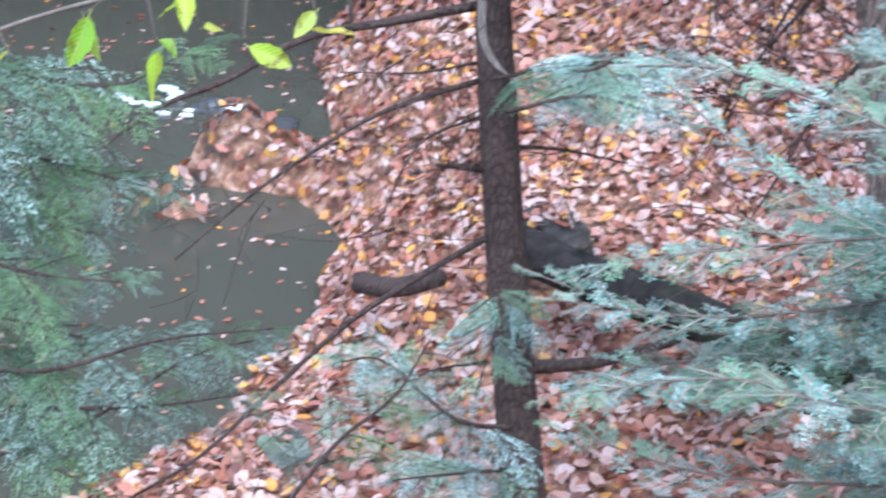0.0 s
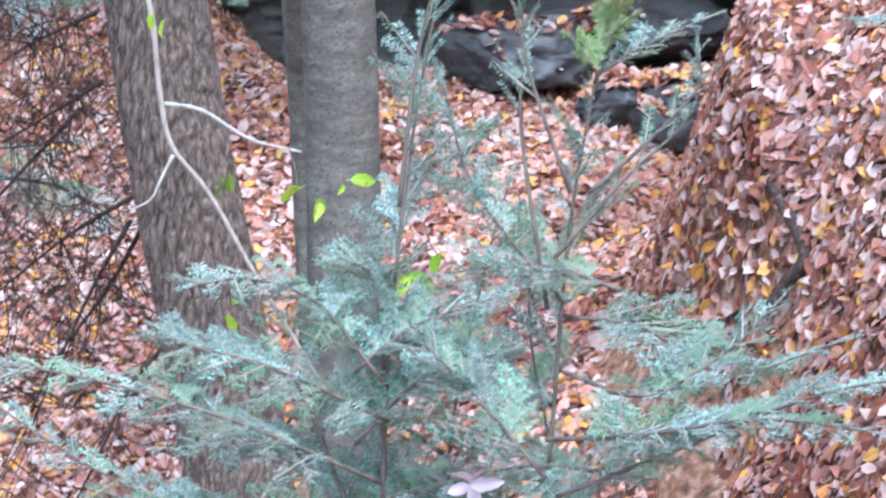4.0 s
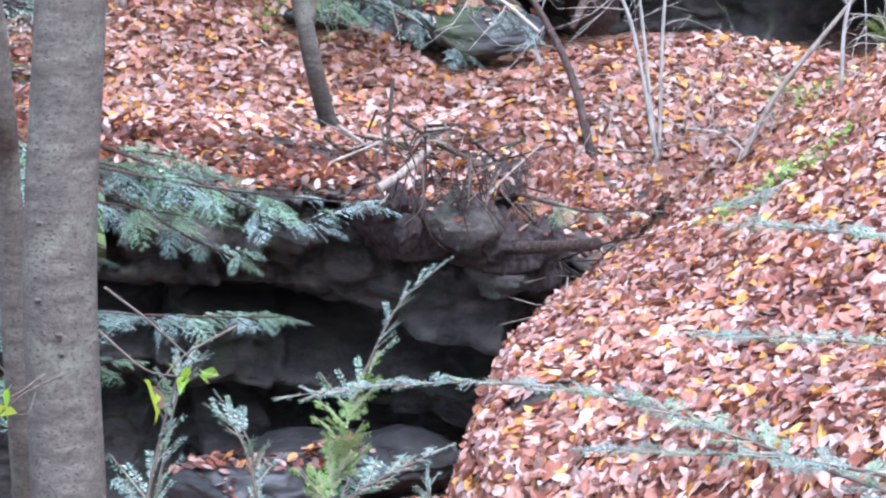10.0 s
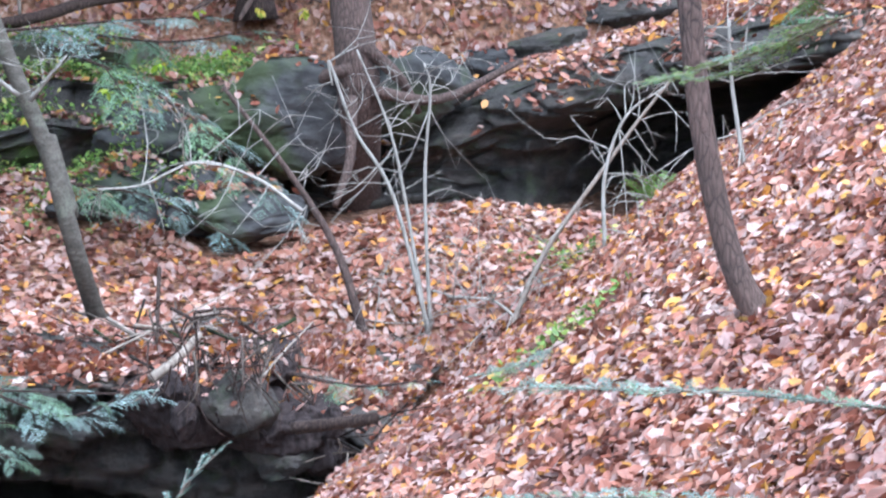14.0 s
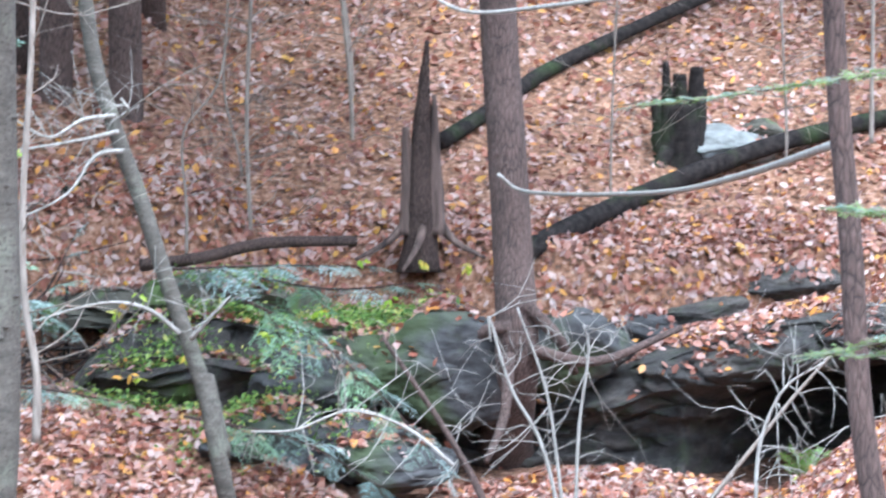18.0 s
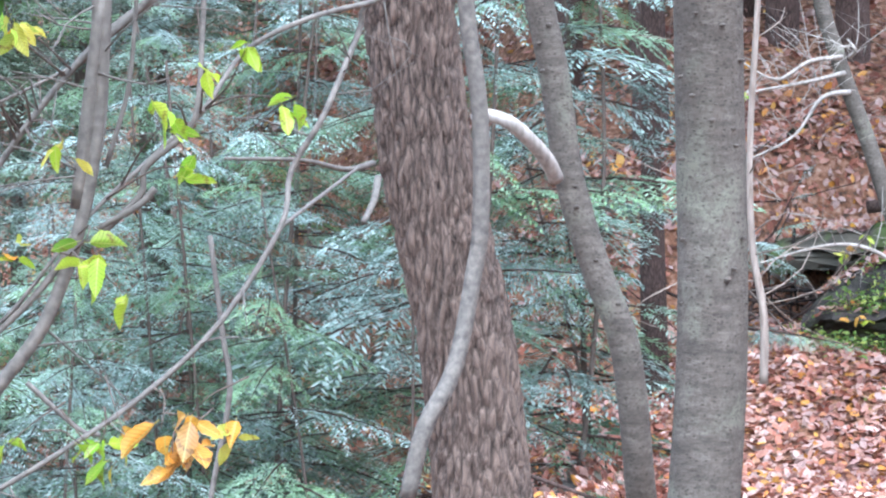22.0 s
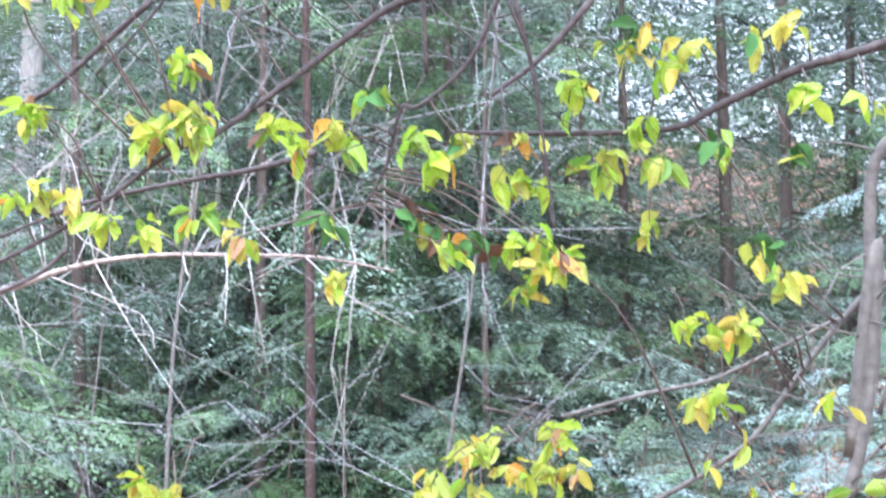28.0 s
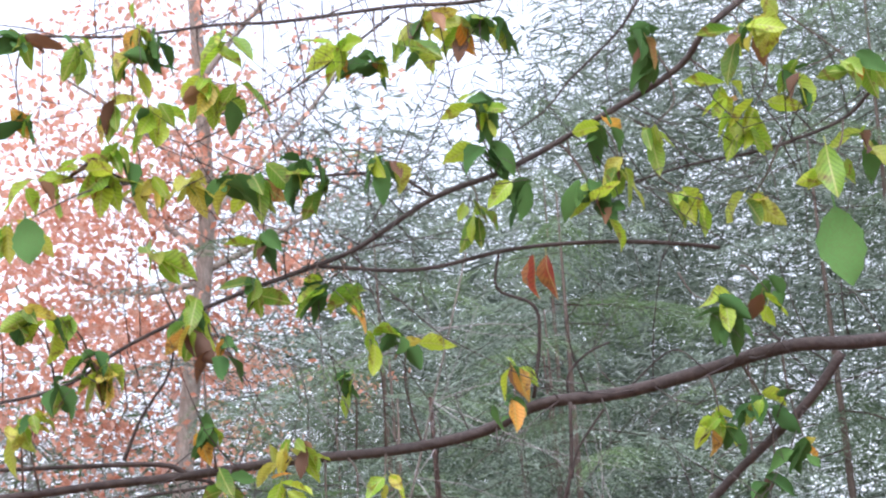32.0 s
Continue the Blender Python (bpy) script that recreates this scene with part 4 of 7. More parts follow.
grow_those([(6.32, 26.25, -0.43), (6.32, 26.24, 0.82), (6.18, 26.22, 1.89)], 0.04)
grow_those([(1.99, 15.83, -1.21), (1.93, 15.86, -0.82), (1.92, 15.88, -0.24), (1.97, 15.86, 0.73), (1.97, 15.79, 1.68)], 0.026)
grow_those([(7.76, 22.71, 0.08), (7.78, 22.69, 0.95), (7.81, 22.54, 2.62)], 0.012)
grow_those([(9.15, 22.18, 0.36), (9.10, 22.18, 1.18), (8.97, 22.11, 2.61)], 0.014)
grow_those([(8.99, 20.07, 0.55), (8.97, 20.03, 1.51), (8.90, 19.98, 2.38)], 0.02)
grow_those([(8.24, 28.84, 0.72), (8.18, 28.83, 1.50), (8.15, 28.75, 2.69)], 0.05)
def grow_further(path, r, m):
    shrub = trunk("bare_shrub", path, r * 1.2, r * 0.5, m, "bare thin pale shrub stem above the hollow", 6, 0.04, 3, category="shrub")
    twigs(shrub, path, 14, 0.6, pale_bark, 11 + len(path), 0.0045)


grow_further([(5.35, 17.68, -2.91), (5.23, 17.80, -2.33), (5.00, 17.93, -1.84), (4.58, 18.09, -1.18)], 0.028, red_bark)
grow_further([(5.76, 17.55, -2.89), (5.61, 17.73, -1.96), (5.40, 17.84, -1.51), (5.27, 17.91, -1.05), (5.28, 17.90, -1.21)], 0.013, pale_bark)
grow_further([(5.75, 17.56, -2.89), (5.69, 17.70, -2.03), (5.62, 17.77, -1.51), (5.45, 17.86, -0.98)], 0.012, pale_bark)
grow_further([(5.77, 17.56, -2.85), (5.82, 17.67, -1.88), (5.90, 17.70, -1.28), (5.87, 17.72, -1.09)], 0.012, pale_bark)
grow_further([(6.26, 17.38, -2.91), (6.52, 17.36, -2.41), (6.92, 17.27, -1.88), (7.18, 17.20, -1.54), (7.43, 17.12, -1.24)], 0.018, twig_bark)
grow_further([(6.28, 15.65, -2.15), (6.32, 15.69, -1.71), (6.46, 15.66, -1.37), (6.69, 15.58, -1.20)], 0.012, pale_bark)
grow_further([(6.68, 14.43, -1.73), (6.64, 14.51, -1.12), (6.65, 14.53, -0.77)], 0.013, pale_bark)
grow_further([(6.35, 17.36, -2.85), (6.18, 17.44, -2.69), (5.90, 17.55, -2.65)], 0.011, pale_bark)
grow_further([(4.30, 15.31, -1.74), (4.06, 15.40, -1.54), (3.75, 15.49, -1.43), (3.43, 15.55, -1.54), (3.18, 15.60, -1.55)], 0.011, pale_bark)
grow_further([(5.72, 17.52, -3.14), (5.45, 17.63, -3.02), (5.21, 17.73, -2.86)], 0.02, pale_bark)

# snags, logs
snag = thing("broken_snag", label="weathered splintered grey tree snag with flaring roots", category="tree stump")
for path, r0, r1 in (([(6.19, 23.06, -0.96), (6.18, 23.09, -0.16), (6.19, 23.08, 0.47), (6.22, 23.06, 1.02)], 0.15, 0.018), ([(6.10, 23.10, -0.64), (6.07, 23.12, -0.16), (6.05, 23.12, 0.28)], 0.09, 0.03), ([(6.31, 23.04, -0.64), (6.29, 23.06, -0.01), (6.28, 23.05, 0.56)], 0.09, 0.02)):
    part("splinter", mesh_of("splinter", *tube(path, r0, r1, 14, 8, 0.3, 0.3, 5), dark_bark if r0 > 0.1 else snag_wood), snag)
for path in ([(6.13, 23.10, -0.45), (5.90, 23.10, -0.69), (5.61, 23.11, -0.85)], [(6.28, 23.05, -0.45), (6.44, 22.95, -0.69), (6.68, 22.83, -0.83)], [(6.19, 23.03, -0.50), (6.10, 22.89, -0.73), (5.95, 22.82, -0.94)]):
    limb(snag, path, 0.05, 0.015, snag_wood, "root")
stump = thing("old_stump", label="dark rotten stump with ragged top", category="tree stump")
part("stump_base", mesh_of("stump_base", *tube([(9.33, 25.22, -0.5), (9.32, 25.22, 0.0), (9.30, 25.22, 0.55)], 0.31, 0.2, 22, 8, 0.28, 0.35, 8), rotten), stump)
for x, y, low, high, lean, r, tip in ((9.16, 25.16, 0.1, 0.95, -0.02, 0.09, 0.03), (9.27, 25.12, 0.1, 0.76, 0.02, 0.1, 0.05), (9.42, 25.12, 0.1, 0.9, 0.03, 0.11, 0.06), (9.48, 25.2, 0.05, 0.7, 0.04, 0.1, 0.05), (9.12, 25.2, 0.0, 0.55, -0.06, 0.1, 0.05), (9.34, 25.3, 0.1, 0.84, 0.0, 0.12, 0.06)):
    part("splinter", mesh_of("splinter", *tube([(x, y, low), (x + 0.4 * lean, y, 0.5 * (low + high)), (x + lean, y, high)], r, tip, 12, 9, 0.4, 0.0, int(100 * x)), rotten), stump)
for path in ([(9.15, 25.12, 0.1), (8.95, 25.0, -0.18), (8.72, 24.95, -0.32)], [(9.45, 25.1, 0.05), (9.6, 24.98, -0.2), (9.75, 24.9, -0.3)]):
    limb(stump, path, 0.09, 0.03, rotten, "root")


def log(points, r0, r1, mat, label, rough=0.12):
    item = thing("fallen_log", label=label, category="log")
    part("log", mesh_of("log", *tube(points, r0, r1, 16, 6, rough, 0, 4), mat), item)
    return item


log([(6.83, 22.68, -0.85), (7.73, 23.56, -0.57), (8.76, 24.37, -0.26), (9.87, 24.91, 0.08), (10.98, 25.32, 0.33), (12.73, 26.05, 0.63)], 0.1, 0.085, rotten, "long dark fallen log lying up the slope", 0.22)
log([(6.87, 24.97, 0.17), (7.69, 25.88, 0.53), (8.40, 26.69, 0.88), (9.63, 27.64, 1.36), (11.49, 29.15, 2.05), (13.36, 31.13, 2.88)], 0.075, 0.07, rotten, "thin dark fallen log on the far hillside", 0.22)
log([(3.60, 22.09, -0.85), (4.11, 22.11, -0.79), (4.62, 22.11, -0.68), (5.38, 22.15, -0.66)], 0.05, 0.045, dark_bark, "dark rotten log along the mossy ledge", 0.25)
log([(-1.07, 11.22, -5.41), (-0.73, 10.92, -5.39), (-0.37, 10.62, -5.35), (-0.01, 10.22, -5.28), (0.37, 9.81, -5.19)], 0.10, 0.10, rotten, "dark decaying log lying across the leafy bank", 0.18)
log([(-0.88, 9.93, -5.32), (-0.61, 9.88, -5.25), (-0.30, 10.12, -5.25)], 0.03, 0.02, dark_bark, "short dark branch on the leaves")
log([(-1.77, 11.15, -5.60), (-1.59, 10.98, -5.53), (-1.37, 10.85, -5.40)], 0.05, 0.04, dark_bark, "dark driftwood at the water's edge", 0.3)
log([(3.78, 13.84, -2.70), (3.95, 13.59, -2.65), (4.07, 13.35, -2.60)], 0.035, 0.03, dark_bark, "black log end poking from the bank", 0.2)
log([(2.70, 10.46, -3.32), (2.74, 10.00, -3.44), (2.76, 9.66, -3.56), (2.69, 9.66, -3.68), (2.60, 9.65, -3.81)], 0.035, 0.022, dark_bark, "dark exposed root along the bank edge", 0.2)
log([(2.79, 23.12, -0.70), (3.18, 23.58, -0.33), (3.65, 24.13, -0.02)], 0.07, 0.05, rotten, "dark rotten log propped on the slope", 0.2)
boulder("boulder", (3.66, 24.22, -0.34), (0.6, 0.5, 0.5), 95, earth, "dark earth clod of an upturned root")
log([(5.87, 19.75, -0.10), (6.01, 19.39, -0.23), (5.75, 16.00, -0.19), (5.32, 13.49, -0.07), (4.87, 11.24, 0.08)], 0.012, 0.02, pale_bark, "pale thin dead branch reaching from the young tree", 0.05)
log([(4.52, 17.38, 1.22), (4.61, 16.34, 0.91), (4.92, 15.62, 0.90), (5.20, 14.46, 0.94), (5.49, 13.92, 1.07)], 0.010, 0.016, pale_bark, "pale thin dead branch hanging across the slope", 0.05)
log([(3.17, 14.45, -2.47), (3.35, 14.53, -2.38), (3.49, 14.62, -2.28)], 0.03, 0.02, twig_bark, "grey broken stick above the hollow", 0.1)
log([(3.72, 14.21, -2.48), (3.87, 14.30, -2.37), (4.09, 14.47, -2.25)], 0.009, 0.004, twig_bark, "thin grey stick above the hollow", 0.1)

# ---- hemlock foliage ----


def add_blades(verts, faces, p, d, side, length, width):
    """One flat needle or needled twig: a narrow diamond."""
    k = len(verts)
    m = p + d * length * 0.45
    verts += [p, m + side * width, p + d * length, m - side * width]
    faces.append((k, k + 1, k + 2, k + 3))


def bough_mesh(seed, length=1.2, count=15, gap=0.03, blade=0.072, needles=None, droop=0.2):
    """A drooping hemlock bough: a stem with feathery side twigs, lying along +x."""
    rng = np.random.default_rng(seed)
    verts, faces = [], []
    z = np.array((0, 0, 1.0))
    for k in range(1, count + 1):
        s = k / (count + 0.5)
        root = np.array((s * length, 0.06 * math.sin(3 * s + seed), -droop * length * s * s))
        for hand in (-1, 1):
            if rng.random() < 0.12:
                continue
            reach = length * (0.42 * (1 - s) ** 0.75 + 0.05) * rng.uniform(0.6, 1.15)
            a = radians(rng.uniform(42, 62))
            d = unit(np.array((math.cos(a), hand * math.sin(a), rng.uniform(-0.35, 0.05))))
            steps = max(2, int(reach / gap))
            for i in range(steps):
                u = (i + 0.5) / steps
                p = root + d * reach * u + np.array((0, 0, -0.35 * reach * u * u))
                for h2 in (-1, 1):
                    b = radians(rng.uniform(35, 60)) * h2
                    e = unit(np.array((d[0] * math.cos(b) - d[1] * math.sin(b), d[0] * math.sin(b) + d[1] * math.cos(b), d[2] - 0.3 * u + rng.uniform(-0.25, 0.2))))
                    side = unit(np.cross(e, z + rng.normal(0, 0.25, 3)))
                    add_blades(verts, faces, p, e, side, (blade * (1 - 0.6 * u) + 0.02) * rng.uniform(0.7, 1.2), 0.12 * blade)
    stem, rings = tube([(0, 0, 0), (0.35 * length, 0.02, -0.12 * droop * length), (0.7 * length, 0.04, -0.5 * droop * length), (length, 0.03, -1.05 * droop * length)], 0.011, 0.002, 5, 3)
    k = len(verts)
    me = mesh_of("bough", [tuple(v) for v in verts] + stem, faces + [tuple(q + k for q in f) for f in rings], needles or needle_mat, False)
    me.materials.append(dark_bark)
    for poly in list(me.polygons)[len(faces):]:
        poly.material_index = 1
    return me


def spray_mesh(seed, length=0.3, needle=0.0125, twigs_on=10, needles=None):
    """A hemlock spray close by, with every needle, lying along +x."""
    rng = np.random.default_rng(seed)
    verts, faces = [], []
    paths = [(np.zeros(3), np.array((1.0, 0, 0)), length)]
    for k in range(1, twigs_on + 1):
        s = k / (twigs_on + 1)
        for hand in (-1, 1):
            if rng.random() < 0.22:
                continue
            a = radians(rng.uniform(38, 62)) * hand
            reach = length * (0.4 * (1 - s) + 0.07) * rng.uniform(0.5, 1.25)
            root, d = np.array((s * length, 0, -0.1 * length * s * s)), unit(np.array((math.cos(a), math.sin(a), rng.uniform(-0.35, 0.25))))
            paths.append((root, d, reach))
            if reach > 0.045:
                for f in (0.35, 0.62):
                    b = a + radians(rng.uniform(35, 60)) * (1 if f < 0.5 else -1)
                    paths.append((root + d * reach * f, unit(np.array((math.cos(b), math.sin(b), rng.uniform(-0.4, 0.2)))), reach * rng.uniform(0.25, 0.45)))
    wood_v, wood_f = [], []
    for root, d, reach in paths:
        side = unit(np.cross((0, 0, 1.0), d))
        for i in range(max(3, int(reach / 0.0052))):
            u = (i + rng.random()) * 0.0052 / reach
            p = root + d * reach * u + np.array((0, 0, -0.1 * reach * u * u))
            for hand in (-1, 1):
                e = unit(d * rng.uniform(0.2, 0.6) + side * hand + np.array((0, 0, rng.uniform(-0.25, 0.45))))
                add_blades(verts, faces, p, e, unit(np.cross(e, (rng.uniform(-0.3, 0.3), rng.uniform(-0.3, 0.3), 1.0))), needle * rng.uniform(0.65, 1.15), needle * 0.15)
        v, f = tube([root, root + d * reach * 0.5, root + d * reach], 0.0016 if reach == length else 0.001, 0.0006, 4, 2)
        wood_f += [tuple(q + len(wood_v) for q in face) for face in f]
        wood_v += v
    k = len(verts)
    me = mesh_of("spray", [tuple(v) for v in verts] + wood_v, faces + [tuple(q + k for q in f) for f in wood_f], needles or fresh_needles, False)
    me.materials.append(twig_bark)
    for poly in list(me.polygons)[len(faces):]:
        poly.material_index = 1
    return me


BOUGHS = [bough_mesh(seed) for seed in range(5)]
DARKENED_BOUGHS = [bough_mesh(seed, needles=darkened_needles) for seed in range(5, 9)]
LONG_BOUGHS = [bough_mesh(seed, 2.9, 20, 0.06, 0.13, darkened_needles) for seed in range(10, 14)]
TWIGLETS = [spray_mesh(seed, 0.085, 0.0125, 0) for seed in range(40, 43)]
SPRAYS = [spray_mesh(seed) for seed in range(20, 24)]
MID_SPRAYS = [spray_mesh(seed, 0.15, 0.012, 8) for seed in range(24, 28)]
GREEN_SPRAYS = [spray_mesh(seed, 0.1, 0.012, 4, green_needles) for seed in range(34, 37)]
SPRIGS = [spray_mesh(seed, 0.07, 0.0115, 3) for seed in range(28, 32)]


def set_along(name, me, scale, parent, place, direction, tilt=0.0):
    """A bough or spray at a place, its stem along the direction, its upper side up but for the tilt."""
    x = Vector(direction).normalized()
    y = Vector((0, 0, 1)).cross(x)
    y = y.normalized() if y.length > 0.05 else Vector((0, 1, 0))
    z = x.cross(y)
    turn = Matrix((x, y, z)).transposed().to_4x4() @ Matrix.Rotation(tilt, 4, "X")
    ob = part(name, me, parent)
    ob.matrix_basis = Matrix.Translation(place) @ turn @ Matrix.Diagonal((scale, scale, scale, 1))
    return tagged(ob, kind="stuff") if name == "spray" else ob


def hemlock(base, height, boughs, scale, seed, low=0.1, label="young hemlock with feathery drooping boughs", radius=0.06, meshes=None, lean=0.15):
    rng = np.random.default_rng(seed)
    tree = thing("hemlock_tree", label=label, category="tree", group="hemlocks in the ravine")
    b = np.array((*base, float(ground_z(*base)) - 0.1))
    top = b + (rng.normal(0, lean), rng.normal(0, lean), height)
    part("trunk", mesh_of("trunk", *tube([b, b + (top - b) * 0.5 + (rng.normal(0, 0.3 * lean), rng.normal(0, 0.3 * lean), 0), b + (top - b) * 0.9], radius, 0.008, 9, 6, 0.05, 0.2, seed), brown_twig), tree)
    turn = rng.uniform(0, 6)
    for k in range(boughs):
        s = low + (0.98 - low) * (k + rng.random()) / boughs
        turn += 2.4 + rng.normal(0, 0.3)
        p = b + (top - b) * s
        size = scale * (1.15 - 0.8 * s) * rng.uniform(0.75, 1.25)
        set_along("bough", (meshes or BOUGHS)[rng.integers(4)], size, tree, p, (math.cos(turn), math.sin(turn), rng.uniform(-0.2, 0.15)), rng.normal(0, 0.2))
    return tree


def sized(meshes, size, rng):
    """A mesh of the wanted reach, so that needles keep their size."""
    if meshes is GREEN_SPRAYS:
        return meshes[rng.integers(3)], max(size * 3, 0.4)
    if meshes is SPRAYS and size < 0.33:
        return SPRIGS[rng.integers(4)], max(size * 0.3 / 0.07, 0.6)
    if meshes is SPRAYS and size < 0.7:
        return MID_SPRAYS[rng.integers(4)], size * 2
    return meshes[rng.integers(len(meshes))], size


def boughs_along(tree, points, count, scale, seed, spread=1.0, meshes=None, name="bough", up=0.0, ends=(0.1, 1.0)):
    """Boughs or sprays to both sides of a stem, shorter towards its tip."""
    rng = np.random.default_rng(seed)
    c = spline(points, 8)
    meshes = meshes or BOUGHS
    for k in range(count):
        f = ends[0] + (ends[1] - ends[0]) * (k + 0.5) / count
        i = min(int(f * (len(c) - 1)), len(c) - 2)
        axis = unit(c[i + 1] - c[i])
        hand = 1 if k % 2 else -1
        out = unit(np.cross(axis, (0, 0, 1.0))) if abs(axis[2]) < 0.85 else unit(np.array((math.cos(2.4 * k), math.sin(2.4 * k), 0)))
        d = unit(axis * rng.uniform(0.4, 0.9) + out * hand * spread * rng.uniform(0.7, 1.2) + np.array((0, 0, up + rng.uniform(-0.15, 0.15))))
        size = scale * (1.1 - 0.75 * f) * rng.uniform(0.75, 1.25)
        set_along(name, *sized(meshes, size, rng), tree, c[i], d, rng.normal(0, 0.3))
    d = unit(c[-1] - c[-3])
    set_along(name, *sized(meshes, scale * 0.3, rng), tree, c[-1], d, 0)


# the dense thicket beyond the brook
spots = np.random.default_rng(41)
for k in range(42):
    turn, away = radians(-1.5 + 29 * k / 42 + spots.uniform(-1, 1)), spots.uniform(17, 23)
    if k < 6:
        turn, away = radians((-4.6, -3.6, -2.6, 0.5, 3, 6)[k]), (17.5, 18.5, 17, 17, 16.5, 17)[k]
    if k > 30:
        turn, away = radians(9 + 17 * (k - 31) / 11 + spots.uniform(-0.6, 0.6)), spots.uniform(17.6, 20.5)
    # Trees further back take darker needle colour in place of the thicket's shade.
    hemlock((-math.sin(turn) * away, math.cos(turn) * away), spots.uniform(5.0, 7.6), 29, spots.uniform(1.0, 1.35), 100 + k, 0.42 if away < 16 else 0.3, radius=0.022, lean=0.7, meshes=DARKENED_BOUGHS if turn > 0.2 or away > 19.5 else BOUGHS)
for k in range(14):
    turn, away = radians(16 + 0.95 * k + spots.uniform(-0.4, 0.4)), spots.uniform(22, 33)
    hemlock((-math.sin(turn) * away, math.cos(turn) * away), spots.uniform(6.5, 9), 26, spots.uniform(1.0, 1.3), 160 + k, 0.25, radius=0.03, meshes=LONG_BOUGHS, lean=0.5)
for k in range(9):
    turn, away = radians(12.5 + 1.0 * k + spots.uniform(-0.3, 0.3)), spots.uniform(22, 27)
    hemlock((-math.sin(turn) * away, math.cos(turn) * away), spots.uniform(11.0, 13.5), 38, spots.uniform(0.85, 1.1), 180 + k, 0.3, "dark hemlock with layered drooping boughs", 0.06, LONG_BOUGHS, 0.3)
for k in range(7):
    turn, away = radians(0.6 + 1.45 * k + spots.uniform(-0.4, 0.4)), spots.uniform(14.8, 16.6)
    hemlock((-math.sin(turn) * away, math.cos(turn) * away), spots.uniform(4.9, 6.2), 26, spots.uniform(0.85, 1.0), 240 + k, 0.5, radius=0.012, lean=0.3)
# taller hemlocks behind
for k in range(26):
    turn, away = radians(spots.uniform(0, 27)), spots.uniform(24, 40)
    hemlock((-math.sin(turn) * away, math.cos(turn) * away), spots.uniform(13, 19) - 0.12 * math.degrees(turn) - 0.3 * max(0, math.degrees(turn) - 14), 31, spots.uniform(1.0, 1.35), 200 + k, 0.25, "tall dark hemlock in the woods behind", 0.11, LONG_BOUGHS)


def far_woods(name, count, turns, near, far, low, high, size, mat, label, seed, slim=0.32):
    """Distant foliage: many small leafy tufts filling the woods."""
    rng = np.random.default_rng(seed)
    a, r = np.radians(rng.uniform(*turns, count)), rng.uniform(near, far, count)
    clump = rng.integers(0, 300, count)
    centre = np.stack([np.radians(rng.uniform(*turns, 300)), rng.uniform(near, far, 300), rng.uniform(0, 1, 300) ** 0.8], -1)
    a = centre[clump, 0] + rng.normal(0, 0.022, count)
    r = centre[clump, 1] + rng.normal(0, 1.2, count)
    z = low + (high - low) * centre[clump, 2] + rng.normal(0, 1.3, count)
    c = np.stack([-np.sin(a) * r, np.cos(a) * r, z], -1)
    u = rng.normal(0, 1, (count, 3)) * (1, 1, 0.5)
    u /= np.linalg.norm(u, axis=1)[:, None]
    v = np.cross(u, rng.normal(0, 1, (count, 3)))
    v /= np.linalg.norm(v, axis=1)[:, None]
    s = (size * rng.uniform(0.5, 1.4, count))[:, None]
    verts = np.stack([c - u * s, c + v * s * slim, c + u * s, c - v * s * slim], 1).reshape(-1, 3)
    return tagged(new(name, mesh_of(name, verts.tolist(), np.arange(count * 4).reshape(-1, 4).tolist(), mat, False)), label, "woods", kind="stuff")


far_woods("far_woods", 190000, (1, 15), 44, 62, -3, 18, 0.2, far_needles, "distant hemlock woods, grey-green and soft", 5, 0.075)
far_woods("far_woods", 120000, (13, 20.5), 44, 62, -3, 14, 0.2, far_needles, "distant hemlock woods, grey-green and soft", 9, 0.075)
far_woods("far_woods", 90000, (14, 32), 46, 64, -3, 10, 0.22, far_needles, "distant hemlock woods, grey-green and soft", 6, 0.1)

far_woods("far_woods", 70000, (19.5, 33), 47, 62, -2, 12, 0.3, haze_twig, "distant bare grey-brown woods", 7, 0.035)

# boughs over the hollow and the ledges
ledge_tree = thing("hemlock_branches", label="hemlock branches drooping over the rock ledge", category="hemlock")
def grow_more(path, count, scale):
    limb(ledge_tree, path, 0.012, 0.004, dark_bark)
    low = -3.4 < path[0][2] < -2.5
    boughs_along(ledge_tree, path, int(count * (1.35 if low else 0.8)), scale * (1.2 if low else 1.05), int(scale * 100) + count)


grow_more([(0.51, 14.47, -1.91), (1.34, 14.27, -2.18), (2.13, 14.05, -2.35), (2.96, 13.78, -2.43)], 16, 0.5)
grow_more([(1.51, 14.47, -2.12), (2.14, 14.15, -2.34), (2.56, 13.84, -2.51), (2.88, 13.69, -2.41)], 14, 0.42)
grow_more([(1.64, 14.32, -2.34), (2.03, 14.02, -2.58), (2.31, 13.75, -2.69)], 10, 0.38)
grow_more([(0.49, 14.61, -2.28), (1.49, 14.32, -2.43), (2.35, 13.98, -2.55)], 12, 0.42)
grow_more([(0.60, 14.23, -2.72), (1.29, 13.94, -2.91), (1.88, 13.66, -2.94), (2.43, 13.47, -2.93)], 14, 0.4)
grow_more([(0.34, 14.57, -2.57), (0.91, 14.43, -2.63), (1.56, 14.26, -2.72)], 12, 0.5)
grow_more([(0.30, 13.97, -3.04), (0.84, 13.80, -3.26), (1.62, 13.65, -3.16)], 12, 0.45)
grow_more([(0.22, 14.65, -2.10), (0.79, 14.62, -2.18), (1.22, 14.48, -2.23)], 9, 0.5)
grow_more([(3.71, 13.61, -2.37), (3.98, 13.31, -2.42), (4.28, 13.11, -2.39)], 8, 0.2)
